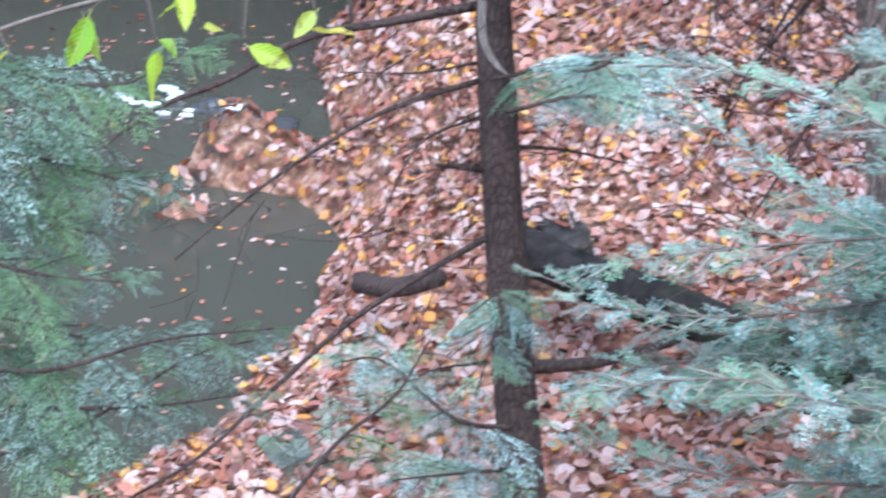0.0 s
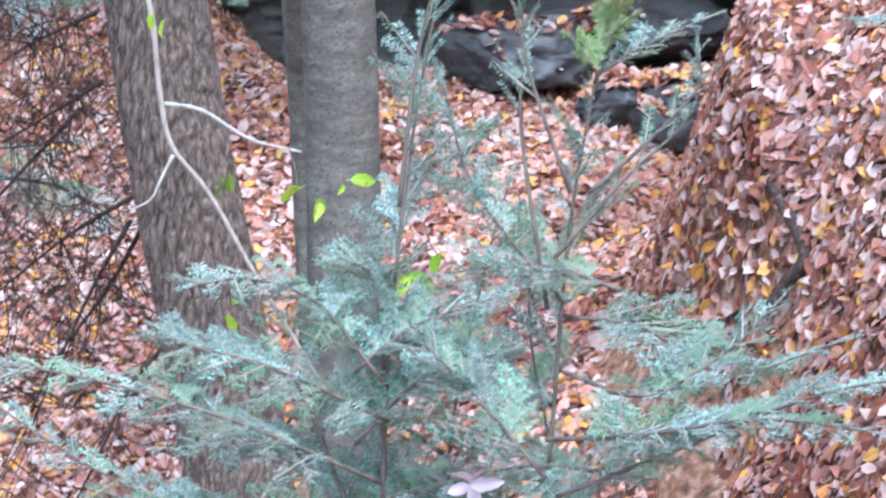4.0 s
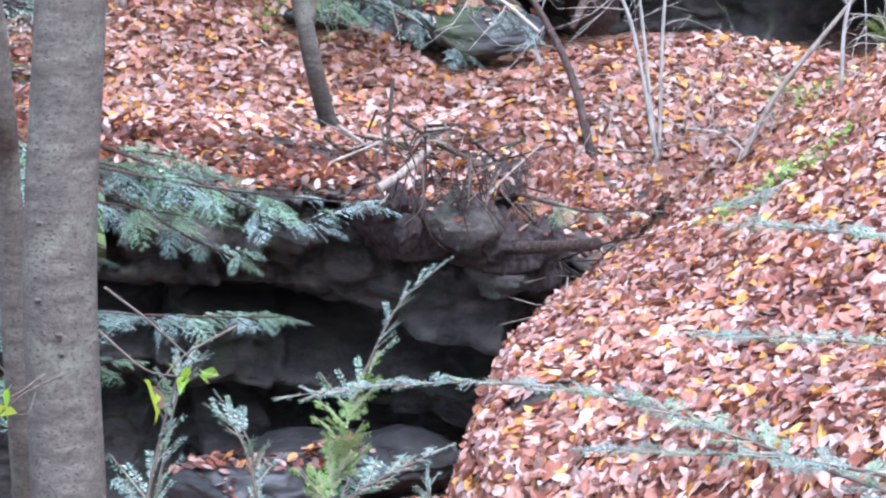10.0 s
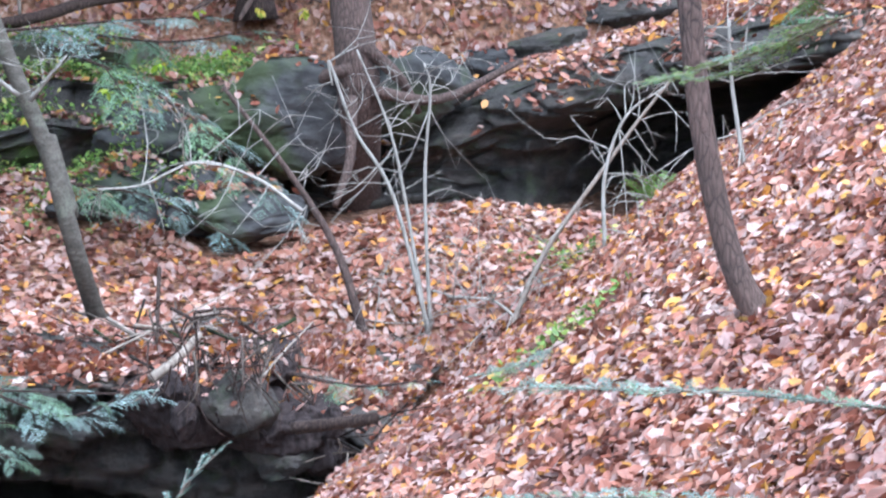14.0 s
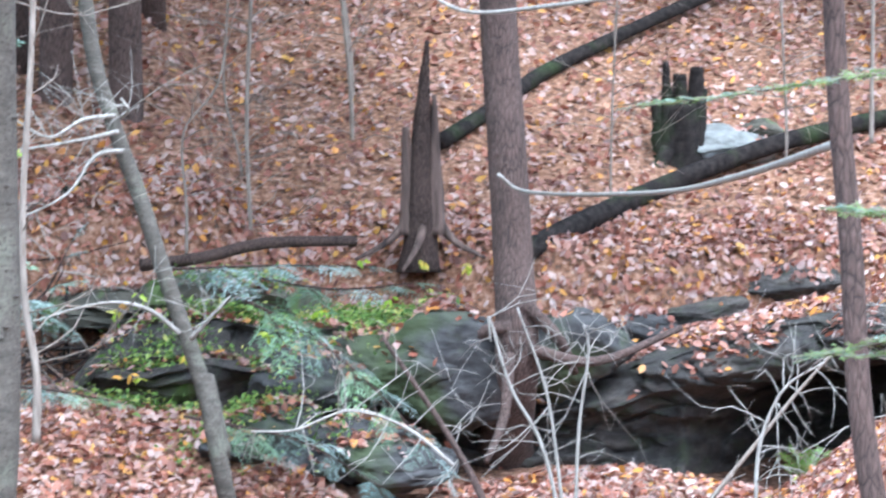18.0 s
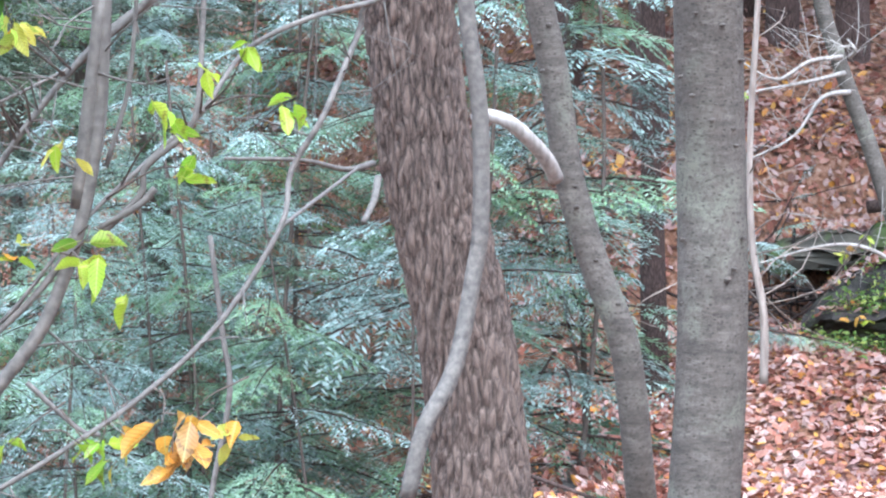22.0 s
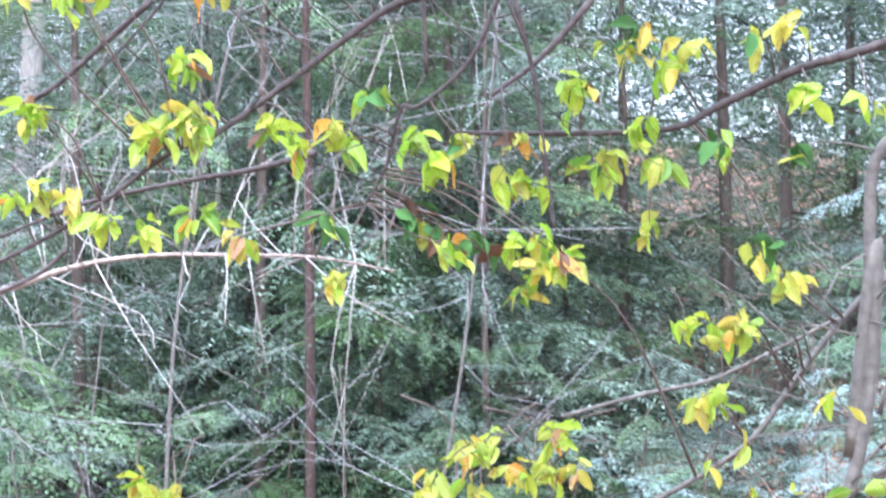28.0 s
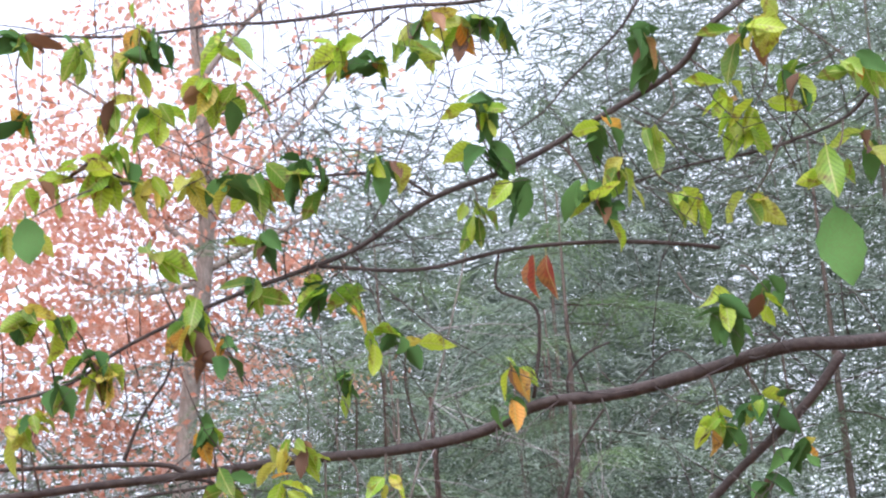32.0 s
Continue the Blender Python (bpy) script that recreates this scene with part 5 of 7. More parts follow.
grow_more([(3.73, 19.63, -0.91), (4.27, 19.30, -1.19), (4.79, 18.93, -1.65), (5.14, 18.58, -2.14)], 14, 0.55)
grow_more([(3.34, 19.70, -0.79), (4.12, 19.56, -0.76), (4.79, 19.40, -0.76)], 9, 0.5)
grow_more([(3.51, 19.60, -1.83), (4.25, 19.24, -1.98), (4.77, 18.87, -2.28)], 10, 0.5)
grow_more([(1.85, 16.88, -0.78), (2.11, 16.75, -0.85), (2.30, 16.63, -0.50)], 6, 0.4)
grow_more([(1.84, 16.84, -1.36), (2.20, 16.70, -1.39), (2.56, 16.54, -1.45)], 8, 0.4)
grow_more([(4.15, 20.06, -0.87), (4.63, 19.74, -0.94), (5.16, 19.51, -0.89)], 8, 0.5)

# hemlock by the brook
brook_tree = thing("brookside_hemlock", label="hemlock boughs hanging over the brown brook", category="hemlock")
def grow_lesser(path, count, scale):
    limb(brook_tree, path, 0.009, 0.003, dark_bark)
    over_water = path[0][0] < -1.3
    boughs_along(brook_tree, path, count if over_water else count + 5, scale * 1.1, int(scale * 100) + count, meshes=DARKENED_BOUGHS if over_water else None)


grow_lesser([(-2.85, 7.91, -3.21), (-2.40, 7.91, -3.30), (-2.03, 7.89, -3.33), (-1.81, 7.98, -3.24)], 12, 0.42)
grow_lesser([(-2.84, 7.83, -3.41), (-2.36, 7.73, -3.49), (-2.08, 7.68, -3.53), (-1.87, 7.61, -3.54)], 14, 0.4)
grow_lesser([(-2.68, 7.58, -3.58), (-2.32, 7.56, -3.64), (-1.99, 7.52, -3.67)], 10, 0.35)
grow_lesser([(-2.60, 7.27, -3.79), (-2.25, 7.25, -3.83), (-1.97, 7.20, -3.86)], 9, 0.3)
grow_lesser([(-2.52, 6.96, -3.96), (-2.10, 6.98, -3.98), (-1.76, 6.97, -3.95), (-1.47, 7.05, -3.93)], 12, 0.3)
grow_lesser([(-2.29, 6.75, -4.05), (-1.99, 6.87, -4.02), (-1.66, 7.15, -3.88), (-1.48, 7.30, -3.88)], 12, 0.28)
grow_lesser([(-1.02, 9.57, -3.93), (-0.74, 9.43, -3.81), (-0.43, 9.28, -3.71), (-0.24, 9.19, -3.69)], 10, 0.3)
grow_lesser([(-0.86, 8.85, -5.00), (-1.05, 8.67, -4.87), (-1.29, 8.65, -4.65), (-1.43, 8.53, -4.60)], 9, 0.25)
grow_lesser([(-0.85, 8.69, -5.08), (-0.99, 8.49, -4.99), (-1.21, 8.36, -4.96)], 8, 0.25)
grow_lesser([(-0.96, 9.27, -4.62), (-0.94, 9.12, -4.69), (-0.99, 8.89, -4.90)], 6, 0.22)
grow_lesser([(-2.45, 7.03, -3.88), (-2.06, 7.04, -3.89), (-1.72, 7.07, -3.78), (-1.40, 7.15, -3.76)], 12, 0.3)
grow_lesser([(-2.50, 7.28, -3.60), (-2.15, 7.24, -3.67), (-1.85, 7.21, -3.67)], 9, 0.3)
grow_lesser([(-1.46, 7.58, -4.63), (-1.30, 7.72, -4.45), (-1.13, 7.81, -4.32), (-1.03, 7.91, -4.16)], 10, 0.22)
grow_lesser([(-1.19, 9.69, -2.96), (-0.79, 9.54, -2.88), (-0.33, 9.44, -2.96), (0.02, 9.35, -2.92)], 12, 0.26)
grow_lesser([(-1.00, 9.60, -3.30), (-0.62, 9.45, -3.21), (-0.24, 9.34, -3.27)], 9, 0.24)
grow_lesser([(-0.24, 10.09, -2.49), (0.00, 9.99, -2.52), (0.25, 9.90, -2.46)], 8, 0.26)
grow_lesser([(-0.26, 9.51, -3.09), (-0.03, 9.40, -3.10), (0.18, 9.26, -3.19)], 8, 0.2)
grow_lesser([(-0.88, 8.80, -3.73), (-0.59, 8.76, -3.64), (-0.27, 8.64, -3.68)], 9, 0.22)
grow_lesser([(-1.22, 9.36, -3.31), (-0.86, 9.30, -3.28), (-0.50, 9.20, -3.34)], 9, 0.28)
grow_lesser([(-0.98, 9.47, -3.06), (-0.69, 9.40, -3.04), (-0.43, 9.28, -3.13)], 10, 0.3)
grow_lesser([(-0.93, 9.53, -2.87), (-0.65, 9.44, -2.91), (-0.43, 9.37, -2.85)], 8, 0.3)
grow_lesser([(-0.47, 8.35, -3.32), (-0.55, 8.24, -3.33), (-0.61, 8.23, -3.34)], 5, 0.25)

def beech_leaf_mesh(seed, fold, droop):
    """A pointed oval leaf along +x with a folded midrib, toothed edge and a short stalk."""
    rng = np.random.default_rng(seed)
    n = 9
    verts, faces = [], []
    for i in range(n + 1):
        s = i / n
        w = 0.225 * math.sin(math.pi * s ** 0.85) ** 0.8 * (1 + (0.09 if i % 2 else -0.03)) + 0.002
        z = -droop * s * s + 0.03 * math.sin(6 * s + seed)
        curl = 0.14 * math.sin(5 * s + seed * 2)
        verts += [(s, -w, z + fold * w + curl * w * 3), (s, -w * 0.5, z + fold * w * 0.4), (s, 0, z), (s, w * 0.5, z + fold * w * 0.4), (s, w, z + fold * w - curl * w * 2)]
    for i in range(n):
        for j in range(4):
            faces.append((i * 5 + j, i * 5 + j + 1, i * 5 + j + 6, i * 5 + j + 5))
    k = len(verts)
    verts += [(-0.14, -0.012, 0.02), (-0.14, 0.012, 0.02), (0.05, 0.01, 0), (0.05, -0.01, 0)]
    faces.append((k, k + 1, k + 2, k + 3))
    return verts, faces


SHAPES = [beech_leaf_mesh(k, f, d) for k, (f, d) in enumerate(((0.3, 0.15), (0.5, 0.35), (0.2, 0.45), (0.9, 0.25), (0.4, -0.2)))]
LEAVES = {key: [mesh_of("leaf", *shape, mat) for shape in SHAPES] for key, mat in (("g", leaf_green), ("y", leaf_yellow), ("o", leaf_orange), ("r", leaf_red), ("l", leaf_lime), ("d", leaf_dark), ("b", leaf_brown))}


pale_leaf = mesh_of("caught_leaf", *SHAPES[1], leaf_pale)

# the sapling in the foreground
sapling = thing("hemlock_sapling", label="young hemlock with pale blue-green needled sprays", category="hemlock")
def grow_finer(path, count, scale, up):
    limb(sapling, path, 0.0038, 0.0013, brown_twig, "stem", "", 6)
    if up < 0.2:
        boughs_along(sapling, path, int(count * 1.7), scale * 1.15, int(scale * 100) + count, 0.9, SPRAYS, "spray", up, (0.12, 1.0))
    else:
        boughs_along(sapling, path, int(count * 1.15), 1.0, int(scale * 100) + count, 0.9, TWIGLETS, "spray", up, (0.3, 1.0))
        if path[0][2] < -1.55:
            boughs_along(sapling, path, int(count * 0.8), 0.5, count, 0.9, SPRAYS, "spray", up, (0.1, 0.6))


grow_finer([(0.460, 3.873, -1.811), (0.483, 3.973, -1.573), (0.533, 4.073, -1.271), (0.585, 4.130, -1.046), (0.613, 4.144, -0.970)], 24, 0.62, 0.35)
grow_finer([(0.715, 3.880, -1.832), (0.769, 4.028, -1.451), (0.809, 4.085, -1.259), (0.824, 4.099, -1.200)], 12, 0.75, 0.3)
grow_finer([(0.820, 4.095, -1.216), (0.852, 4.126, -1.085), (0.899, 4.143, -0.973), (0.949, 4.152, -0.887), (1.010, 4.148, -0.833)], 14, 0.34, 0.4)
grow_finer([(0.759, 3.959, -1.348), (0.708, 4.017, -1.193), (0.680, 4.057, -1.069), (0.643, 4.073, -1.029)], 14, 0.36, 0.3)
grow_finer([(0.494, 3.945, -1.354), (0.524, 4.000, -1.170), (0.545, 4.022, -1.080), (0.583, 4.046, -0.965), (0.614, 4.047, -0.941)], 14, 0.36, 0.35)
grow_finer([(0.793, 4.000, -1.363), (0.891, 4.007, -1.280), (0.963, 4.014, -1.204), (0.965, 4.028, -1.154)], 10, 0.34, 0.25)
grow_finer([(0.820, 4.099, -1.203), (0.891, 4.097, -1.161), (0.983, 4.088, -1.117)], 7, 0.25, 0.1)
grow_finer([(0.459, 3.856, -1.599), (0.365, 3.911, -1.488), (0.262, 3.885, -1.437), (0.185, 3.840, -1.425)], 12, 0.4, 0)
grow_finer([(0.465, 3.833, -1.654), (0.294, 3.787, -1.543), (0.172, 3.808, -1.509), (0.141, 3.816, -1.493)], 12, 0.42, 0)
grow_finer([(0.471, 3.955, -1.622), (0.461, 4.006, -1.492), (0.411, 4.024, -1.459)], 8, 0.4, 0.1)
grow_finer([(0.751, 3.950, -1.524), (0.623, 4.031, -1.362), (0.579, 4.087, -1.204)], 12, 0.4, 0.1)
grow_finer([(0.750, 3.944, -1.541), (0.848, 3.823, -1.518), (0.944, 3.681, -1.540), (1.078, 3.568, -1.451)], 14, 0.42, 0)
grow_finer([(0.728, 3.821, -1.583), (0.822, 3.696, -1.574), (0.946, 3.693, -1.509), (1.013, 3.701, -1.445)], 12, 0.4, 0.1)
grow_finer([(0.738, 3.977, -1.459), (0.846, 3.996, -1.343), (0.951, 4.005, -1.242), (0.964, 4.032, -1.142)], 12, 0.36, 0.2)
grow_finer([(0.680, 3.697, -1.637), (0.798, 3.584, -1.587), (0.932, 3.468, -1.521), (1.052, 3.334, -1.488)], 14, 0.42, 0)
grow_finer([(0.440, 3.706, -1.697), (0.242, 3.667, -1.579), (0.086, 3.695, -1.528), (-0.070, 3.665, -1.472), (-0.184, 3.614, -1.453)], 18, 0.42, 0)
grow_finer([(0.677, 3.674, -1.689), (0.578, 3.740, -1.577), (0.501, 3.782, -1.501)], 10, 0.42, 0.1)
grow_finer([(0.725, 3.952, -1.533), (0.696, 4.049, -1.271), (0.703, 4.096, -1.104), (0.663, 4.123, -1.027)], 12, 0.36, 0.3)
grow_finer([(0.418, 4.082, -2.079), (0.243, 4.142, -1.985), (0.150, 4.170, -1.937), (0.011, 4.206, -1.862), (-0.092, 4.235, -1.794), (-0.194, 4.264, -1.715)], 18, 0.42, -0.05)
grow_finer([(0.409, 3.989, -2.042), (0.265, 4.025, -1.994), (0.101, 3.976, -1.996), (-0.078, 3.922, -1.993), (-0.317, 3.918, -1.977)], 18, 0.42, -0.05)
grow_finer([(0.443, 3.835, -2.111), (0.457, 3.984, -1.929), (0.484, 4.035, -1.814), (0.461, 4.186, -1.585), (0.496, 4.220, -1.482)], 22, 0.55, 0.2)
grow_finer([(0.441, 3.780, -2.002), (0.179, 3.684, -2.009), (-0.032, 3.703, -1.982), (-0.237, 3.593, -1.961)], 16, 0.42, -0.05)
grow_finer([(0.443, 3.909, -1.971), (0.364, 3.999, -1.798), (0.276, 4.026, -1.753), (0.152, 4.028, -1.763)], 14, 0.38, 0)
grow_finer([(0.443, 3.929, -1.931), (0.346, 4.053, -1.677), (0.258, 4.082, -1.622), (0.143, 4.096, -1.599)], 12, 0.34, 0)
grow_finer([(0.461, 3.883, -2.017), (0.569, 3.836, -1.857), (0.696, 3.856, -1.771)], 12, 0.5, 0.05)
grow_finer([(0.572, 3.982, -2.230), (0.607, 4.168, -1.850), (0.673, 4.263, -1.591), (0.719, 4.306, -1.451)], 18, 0.5, 0.3)
grow_finer([(0.735, 3.872, -2.172), (0.760, 4.016, -1.883), (0.729, 4.128, -1.637), (0.747, 4.188, -1.468)], 18, 0.5, 0.3)
grow_finer([(0.607, 4.160, -1.867), (0.489, 4.207, -1.795), (0.379, 4.231, -1.764), (0.305, 4.233, -1.774)], 14, 0.4, 0.05)
grow_finer([(0.741, 3.972, -1.982), (0.610, 4.018, -1.932), (0.476, 4.037, -1.929), (0.350, 4.041, -1.949)], 14, 0.42, 0)
grow_finer([(0.728, 4.087, -1.737), (0.640, 4.131, -1.667), (0.525, 4.155, -1.646)], 12, 0.4, 0.05)
grow_finer([(0.635, 3.832, -2.067), (0.506, 3.872, -2.027), (0.330, 3.876, -2.056)], 12, 0.42, 0)
grow_finer([(0.832, 3.759, -1.915), (0.665, 3.792, -1.915), (0.538, 3.799, -1.941), (0.393, 3.826, -1.923)], 11, 0.42, 0)
grow_finer([(0.838, 3.941, -1.501), (0.714, 3.978, -1.468), (0.570, 3.996, -1.482)], 9, 0.42, 0.05)
grow_finer([(0.835, 3.833, -1.761), (0.669, 3.868, -1.756), (0.507, 3.874, -1.795)], 10, 0.42, 0)
grow_finer([(0.691, 3.661, -1.712), (0.836, 3.566, -1.608), (1.009, 3.461, -1.488), (1.129, 3.342, -1.414)], 14, 0.42, 0)

grow_finer([(0.32, 4.0, -1.86), (0.196, 4.0, -1.873), (-0.038, 4.0, -1.908), (-0.251, 4.0, -1.952)], 16, 0.5, -0.05)
grow_finer([(0.32, 4.0, -2.0), (0.206, 4.0, -2.011), (-0.075, 4.0, -2.061), (-0.341, 4.0, -1.978)], 18, 0.5, -0.05)
grow_finer([(0.33, 4.0, -2.06), (0.212, 4.0, -2.091), (-0.118, 4.0, -2.116), (-0.318, 4.0, -2.193)], 18, 0.5, -0.05)
grow_finer([(0.33, 4.0, -2.2), (0.221, 4.0, -2.214), (-0.025, 4.0, -2.171), (-0.209, 4.0, -2.122)], 15, 0.5, -0.05)
grow_finer([(0.33, 4.0, -2.3), (0.229, 4.0, -2.319), (-0.063, 4.0, -2.321), (-0.298, 4.0, -2.255)], 16, 0.5, -0.05)

grow_finer([(0.42, 3.9, -1.72), (0.517, 3.9, -1.62), (0.64, 3.9, -1.58)], 10, 0.45, 0.05)
grow_finer([(0.42, 3.9, -1.84), (0.52, 3.9, -1.80), (0.65, 3.9, -1.79)], 10, 0.45, 0.0)
grow_finer([(0.42, 3.9, -1.95), (0.52, 3.9, -1.92), (0.655, 3.9, -1.91)], 10, 0.45, 0.0)
grow_finer([(0.42, 3.9, -1.6), (0.51, 3.9, -1.53), (0.63, 3.9, -1.49)], 9, 0.4, 0.1)

for k, a in enumerate((0.1, 1.2, 2.2, 3.4, 5.0)):
    set_along("caught_leaf", pale_leaf, (0.05, 0.042, 0.052, 0.04, 0.045)[k], sapling, Vector((0.567, 3.688, -1.698)), (math.cos(a), -0.25, math.sin(a)), (1.3, -0.6, 0.4, 2.2, 0.9)[k])
for path, count, scale in (([(0.815, 4.074, -1.220), (0.845, 4.101, -1.102), (0.891, 4.120, -0.992)], 16, 0.3), ([(0.816, 4.076, -1.211), (0.833, 4.096, -1.130), (0.867, 4.116, -1.029)], 14, 0.3)):
    boughs_along(sapling, path, count, scale, 6, 0.9, GREEN_SPRAYS, "spray", 0.25, (0.1, 1.0))
for path in ([(0.66, 7.49, -3.28), (0.56, 7.45, -3.39), (0.50, 7.45, -3.50), (0.44, 7.47, -3.58)], [(0.23, 7.21, -3.90), (0.42, 7.26, -3.80), (0.53, 7.26, -3.78), (0.66, 7.23, -3.80)], [(0.35, 7.24, -3.84), (0.45, 7.27, -3.77), (0.55, 7.28, -3.74)], [(0.40, 7.17, -3.95), (0.42, 7.22, -3.86), (0.40, 7.24, -3.82)]):
    limb(rough_tree, path, 0.01, 0.005, twig_bark, "root", "thin grey-brown root")

near_bough = thing("hemlock_bough", label="slender hemlock bough reaching across the leafy slope", category="hemlock")
def grow_lower(path, count, scale):
    limb(near_bough, path, 0.003, 0.001, brown_twig, "stem", "", 6)
    boughs_along(near_bough, path, int(count * 1.9), scale, int(scale * 100) + count, 0.7, SPRAYS, "spray", 0.1, (0.1, 1.0))
    if 2.2 < path[0][0] < 3:
        boughs_along(near_bough, path, count * 3, scale * 1.2, count, 0.9, GREEN_SPRAYS, "spray", 0.1, (0.1, 1.0))


grow_lower([(1.479, 2.675, -0.948), (1.250, 3.034, -0.891), (1.127, 3.200, -0.861), (1.042, 3.287, -0.842), (0.912, 3.381, -0.836), (0.770, 3.415, -0.839), (0.662, 3.484, -0.863)], 34, 0.2)
grow_lower([(1.687, 3.107, -0.677), (1.521, 3.307, -0.666), (1.393, 3.418, -0.664), (1.269, 3.520, -0.664)], 22, 0.16)
grow_lower([(1.419, 2.842, -0.895), (1.220, 3.051, -0.873), (1.092, 3.203, -0.893), (1.013, 3.331, -0.915)], 20, 0.17)
grow_lower([(1.705, 2.951, -0.797), (1.507, 3.173, -0.789), (1.347, 3.354, -0.793), (1.216, 3.508, -0.812)], 26, 0.15)
grow_lower([(1.660, 2.873, -0.741), (1.525, 3.050, -0.791), (1.365, 3.227, -0.829)], 16, 0.14)
grow_lower([(2.472, 4.346, 0.037), (2.312, 4.545, -0.052), (2.191, 4.715, -0.095), (2.108, 4.862, -0.086)], 16, 0.4)
grow_lower([(2.473, 4.344, -0.100), (2.312, 4.543, -0.154), (2.207, 4.697, -0.334), (2.094, 4.964, -0.369)], 16, 0.3)
grow_lower([(2.282, 4.446, 0.172), (2.084, 4.652, 0.157), (1.906, 4.837, 0.125), (1.753, 5.001, 0.102)], 14, 0.22)
grow_lower([(2.281, 4.443, -0.235), (2.145, 4.617, -0.311), (2.026, 4.776, -0.360)], 10, 0.25)
grow_lower([(2.470, 4.344, 0.155), (2.347, 4.527, 0.079), (2.228, 4.698, 0.009)], 12, 0.42)
grow_lower([(4.42, 11.52, -1.99), (4.23, 11.68, -2.11), (4.08, 11.83, -2.16)], 6, 0.6)

# ---- broad leaves on the near branches ----


def leafy(branch, path, clusters, size, seed, mix="ggggyyyo", each=(6, 10), twig=True):
    """Hanging leaf clusters, each on a thin twig from the nearest point of the stem."""
    rng = np.random.default_rng(seed)
    c = spline(path, 10) if path else None
    for place in clusters:
        p, host = np.array(place), None
        if twig and path:
            q = c[np.argmin(np.linalg.norm(c - p, axis=1))]
            gap = np.linalg.norm(q - p)
            if 0.03 < gap < 1.2:
                mid = (p + q) / 2 + rng.normal(0, 0.06, 3) * gap + np.array((0, 0, 0.08 * gap))
                host = part("twig", mesh_of("twig", *tube([q, mid, p], 0.0022 + 0.003 * gap, 0.0012, 5, 4), brown_twig), branch)
        if host is None:
            q = p + np.array((rng.uniform(-0.16, 0.16), rng.uniform(-0.05, 0.12), rng.uniform(0.03, 0.12)))
            host = part("twig", mesh_of("twig", *tube([q, (p + q) / 2 + rng.normal(0, 0.012, 3), p], 0.0024, 0.0012, 5, 4), brown_twig), branch)
        fresh_mix = "".join(k for k in mix if k not in "ob") or mix
        lead = fresh_mix[rng.integers(len(fresh_mix))]
        for k in range(rng.integers(*each)):
            a = rng.uniform(0, 2 * math.pi)
            d = Vector((math.cos(a), math.sin(a), rng.uniform(-1.9, 0.1)))
            key = lead if rng.random() < 0.62 else mix[rng.integers(len(mix))]
            set_along("leaf", LEAVES[key][rng.integers(5)], size * rng.uniform(0.45, 1.0), host, p + rng.normal(0, 0.012, 3), d, rng.uniform(-1.2, 1.2))


def branch_of(name, label, stems, mat, category="branch"):
    item = thing(name, label=label, category=category)
    for path, r0, r1 in stems:
        limb(item, path, r0, r1, mat, "stem", "", 9)
    return item


main = [(0.31, 7.80, 1.77), (-0.361, 6.245, 1.353), (-0.802, 5.515, 1.196), (-0.972, 5.387, 1.181), (-1.141, 5.360, 1.150), (-1.310, 5.328, 1.121), (-1.465, 5.289, 1.113), (-1.591, 5.262, 1.067), (-1.755, 5.214, 1.044), (-1.947, 5.147, 1.038), (-2.148, 5.070, 1.021), (-2.282, 5.013, 1.013), (-2.562, 4.880, 0.991), (-2.862, 4.710, 0.994)]
fork = [(-0.875, 5.409, 1.158), (-0.961, 5.413, 1.063), (-1.092, 5.408, 0.960), (-1.259, 5.394, 0.823), (-1.463, 5.356, 0.730), (-1.551, 5.336, 0.695), (-1.754, 5.290, 0.545), (-1.886, 5.253, 0.452), (-1.965, 5.227, 0.420), (-2.125, 5.173, 0.300), (-2.280, 5.110, 0.210), (-2.480, 5.019, 0.126)]
side = [(-1.259, 5.395, 0.820), (-1.313, 5.393, 0.746), (-1.382, 5.393, 0.602), (-1.485, 5.375, 0.509), (-1.523, 5.365, 0.504), (-1.554, 5.366, 0.394), (-1.595, 5.359, 0.316)]
upper = [(-0.408, 5.540, 2.267), (-0.964, 5.198, 1.848), (-1.105, 5.209, 1.734), (-1.285, 5.195, 1.649), (-1.462, 5.172, 1.572), (-1.610, 5.141, 1.529), (-1.763, 5.115, 1.446), (-1.853, 5.092, 1.414), (-2.030, 5.039, 1.359), (-2.217, 4.980, 1.281), (-2.359, 4.935, 1.201), (-2.560, 4.842, 1.166)]
broken = [(-1.854, 5.092, 1.412), (-1.664, 5.163, 1.392), (-1.486, 5.210, 1.417), (-1.322, 5.254, 1.418), (-1.181, 5.291, 1.403), (-1.079, 5.318, 1.384)]
high = [(-1.201, 5.212, 1.969), (-1.460, 5.063, 1.896), (-1.622, 5.013, 1.896), (-1.838, 4.944, 1.882), (-1.964, 4.895, 1.882), (-2.152, 4.821, 1.868), (-2.408, 4.692, 1.883)]
across = [(-1.610, 5.141, 1.529), (-1.688, 5.100, 1.580), (-1.826, 5.051, 1.586), (-1.974, 4.995, 1.584), (-2.170, 4.911, 1.591)]
rightmost = [(-0.428, 5.271, 1.843), (-0.710, 5.297, 1.673), (-0.807, 5.305, 1.602), (-0.968, 5.290, 1.562), (-1.114, 5.265, 1.548), (-1.251, 5.243, 1.520)]
canopy = branch_of("beech_branches", "spreading beech branches with green and yellowing leaves", ((main, 0.0163, 0.0075),), beech_bark)
limb(canopy, fork, 0.0102, 0.0041, beech_bark, "stem", "", 9)
limb(canopy, side, 0.0061, 0.0034, beech_bark, "stem", "", 9)
limb(canopy, upper, 0.0075, 0.0034, beech_bark, "stem", "", 9)
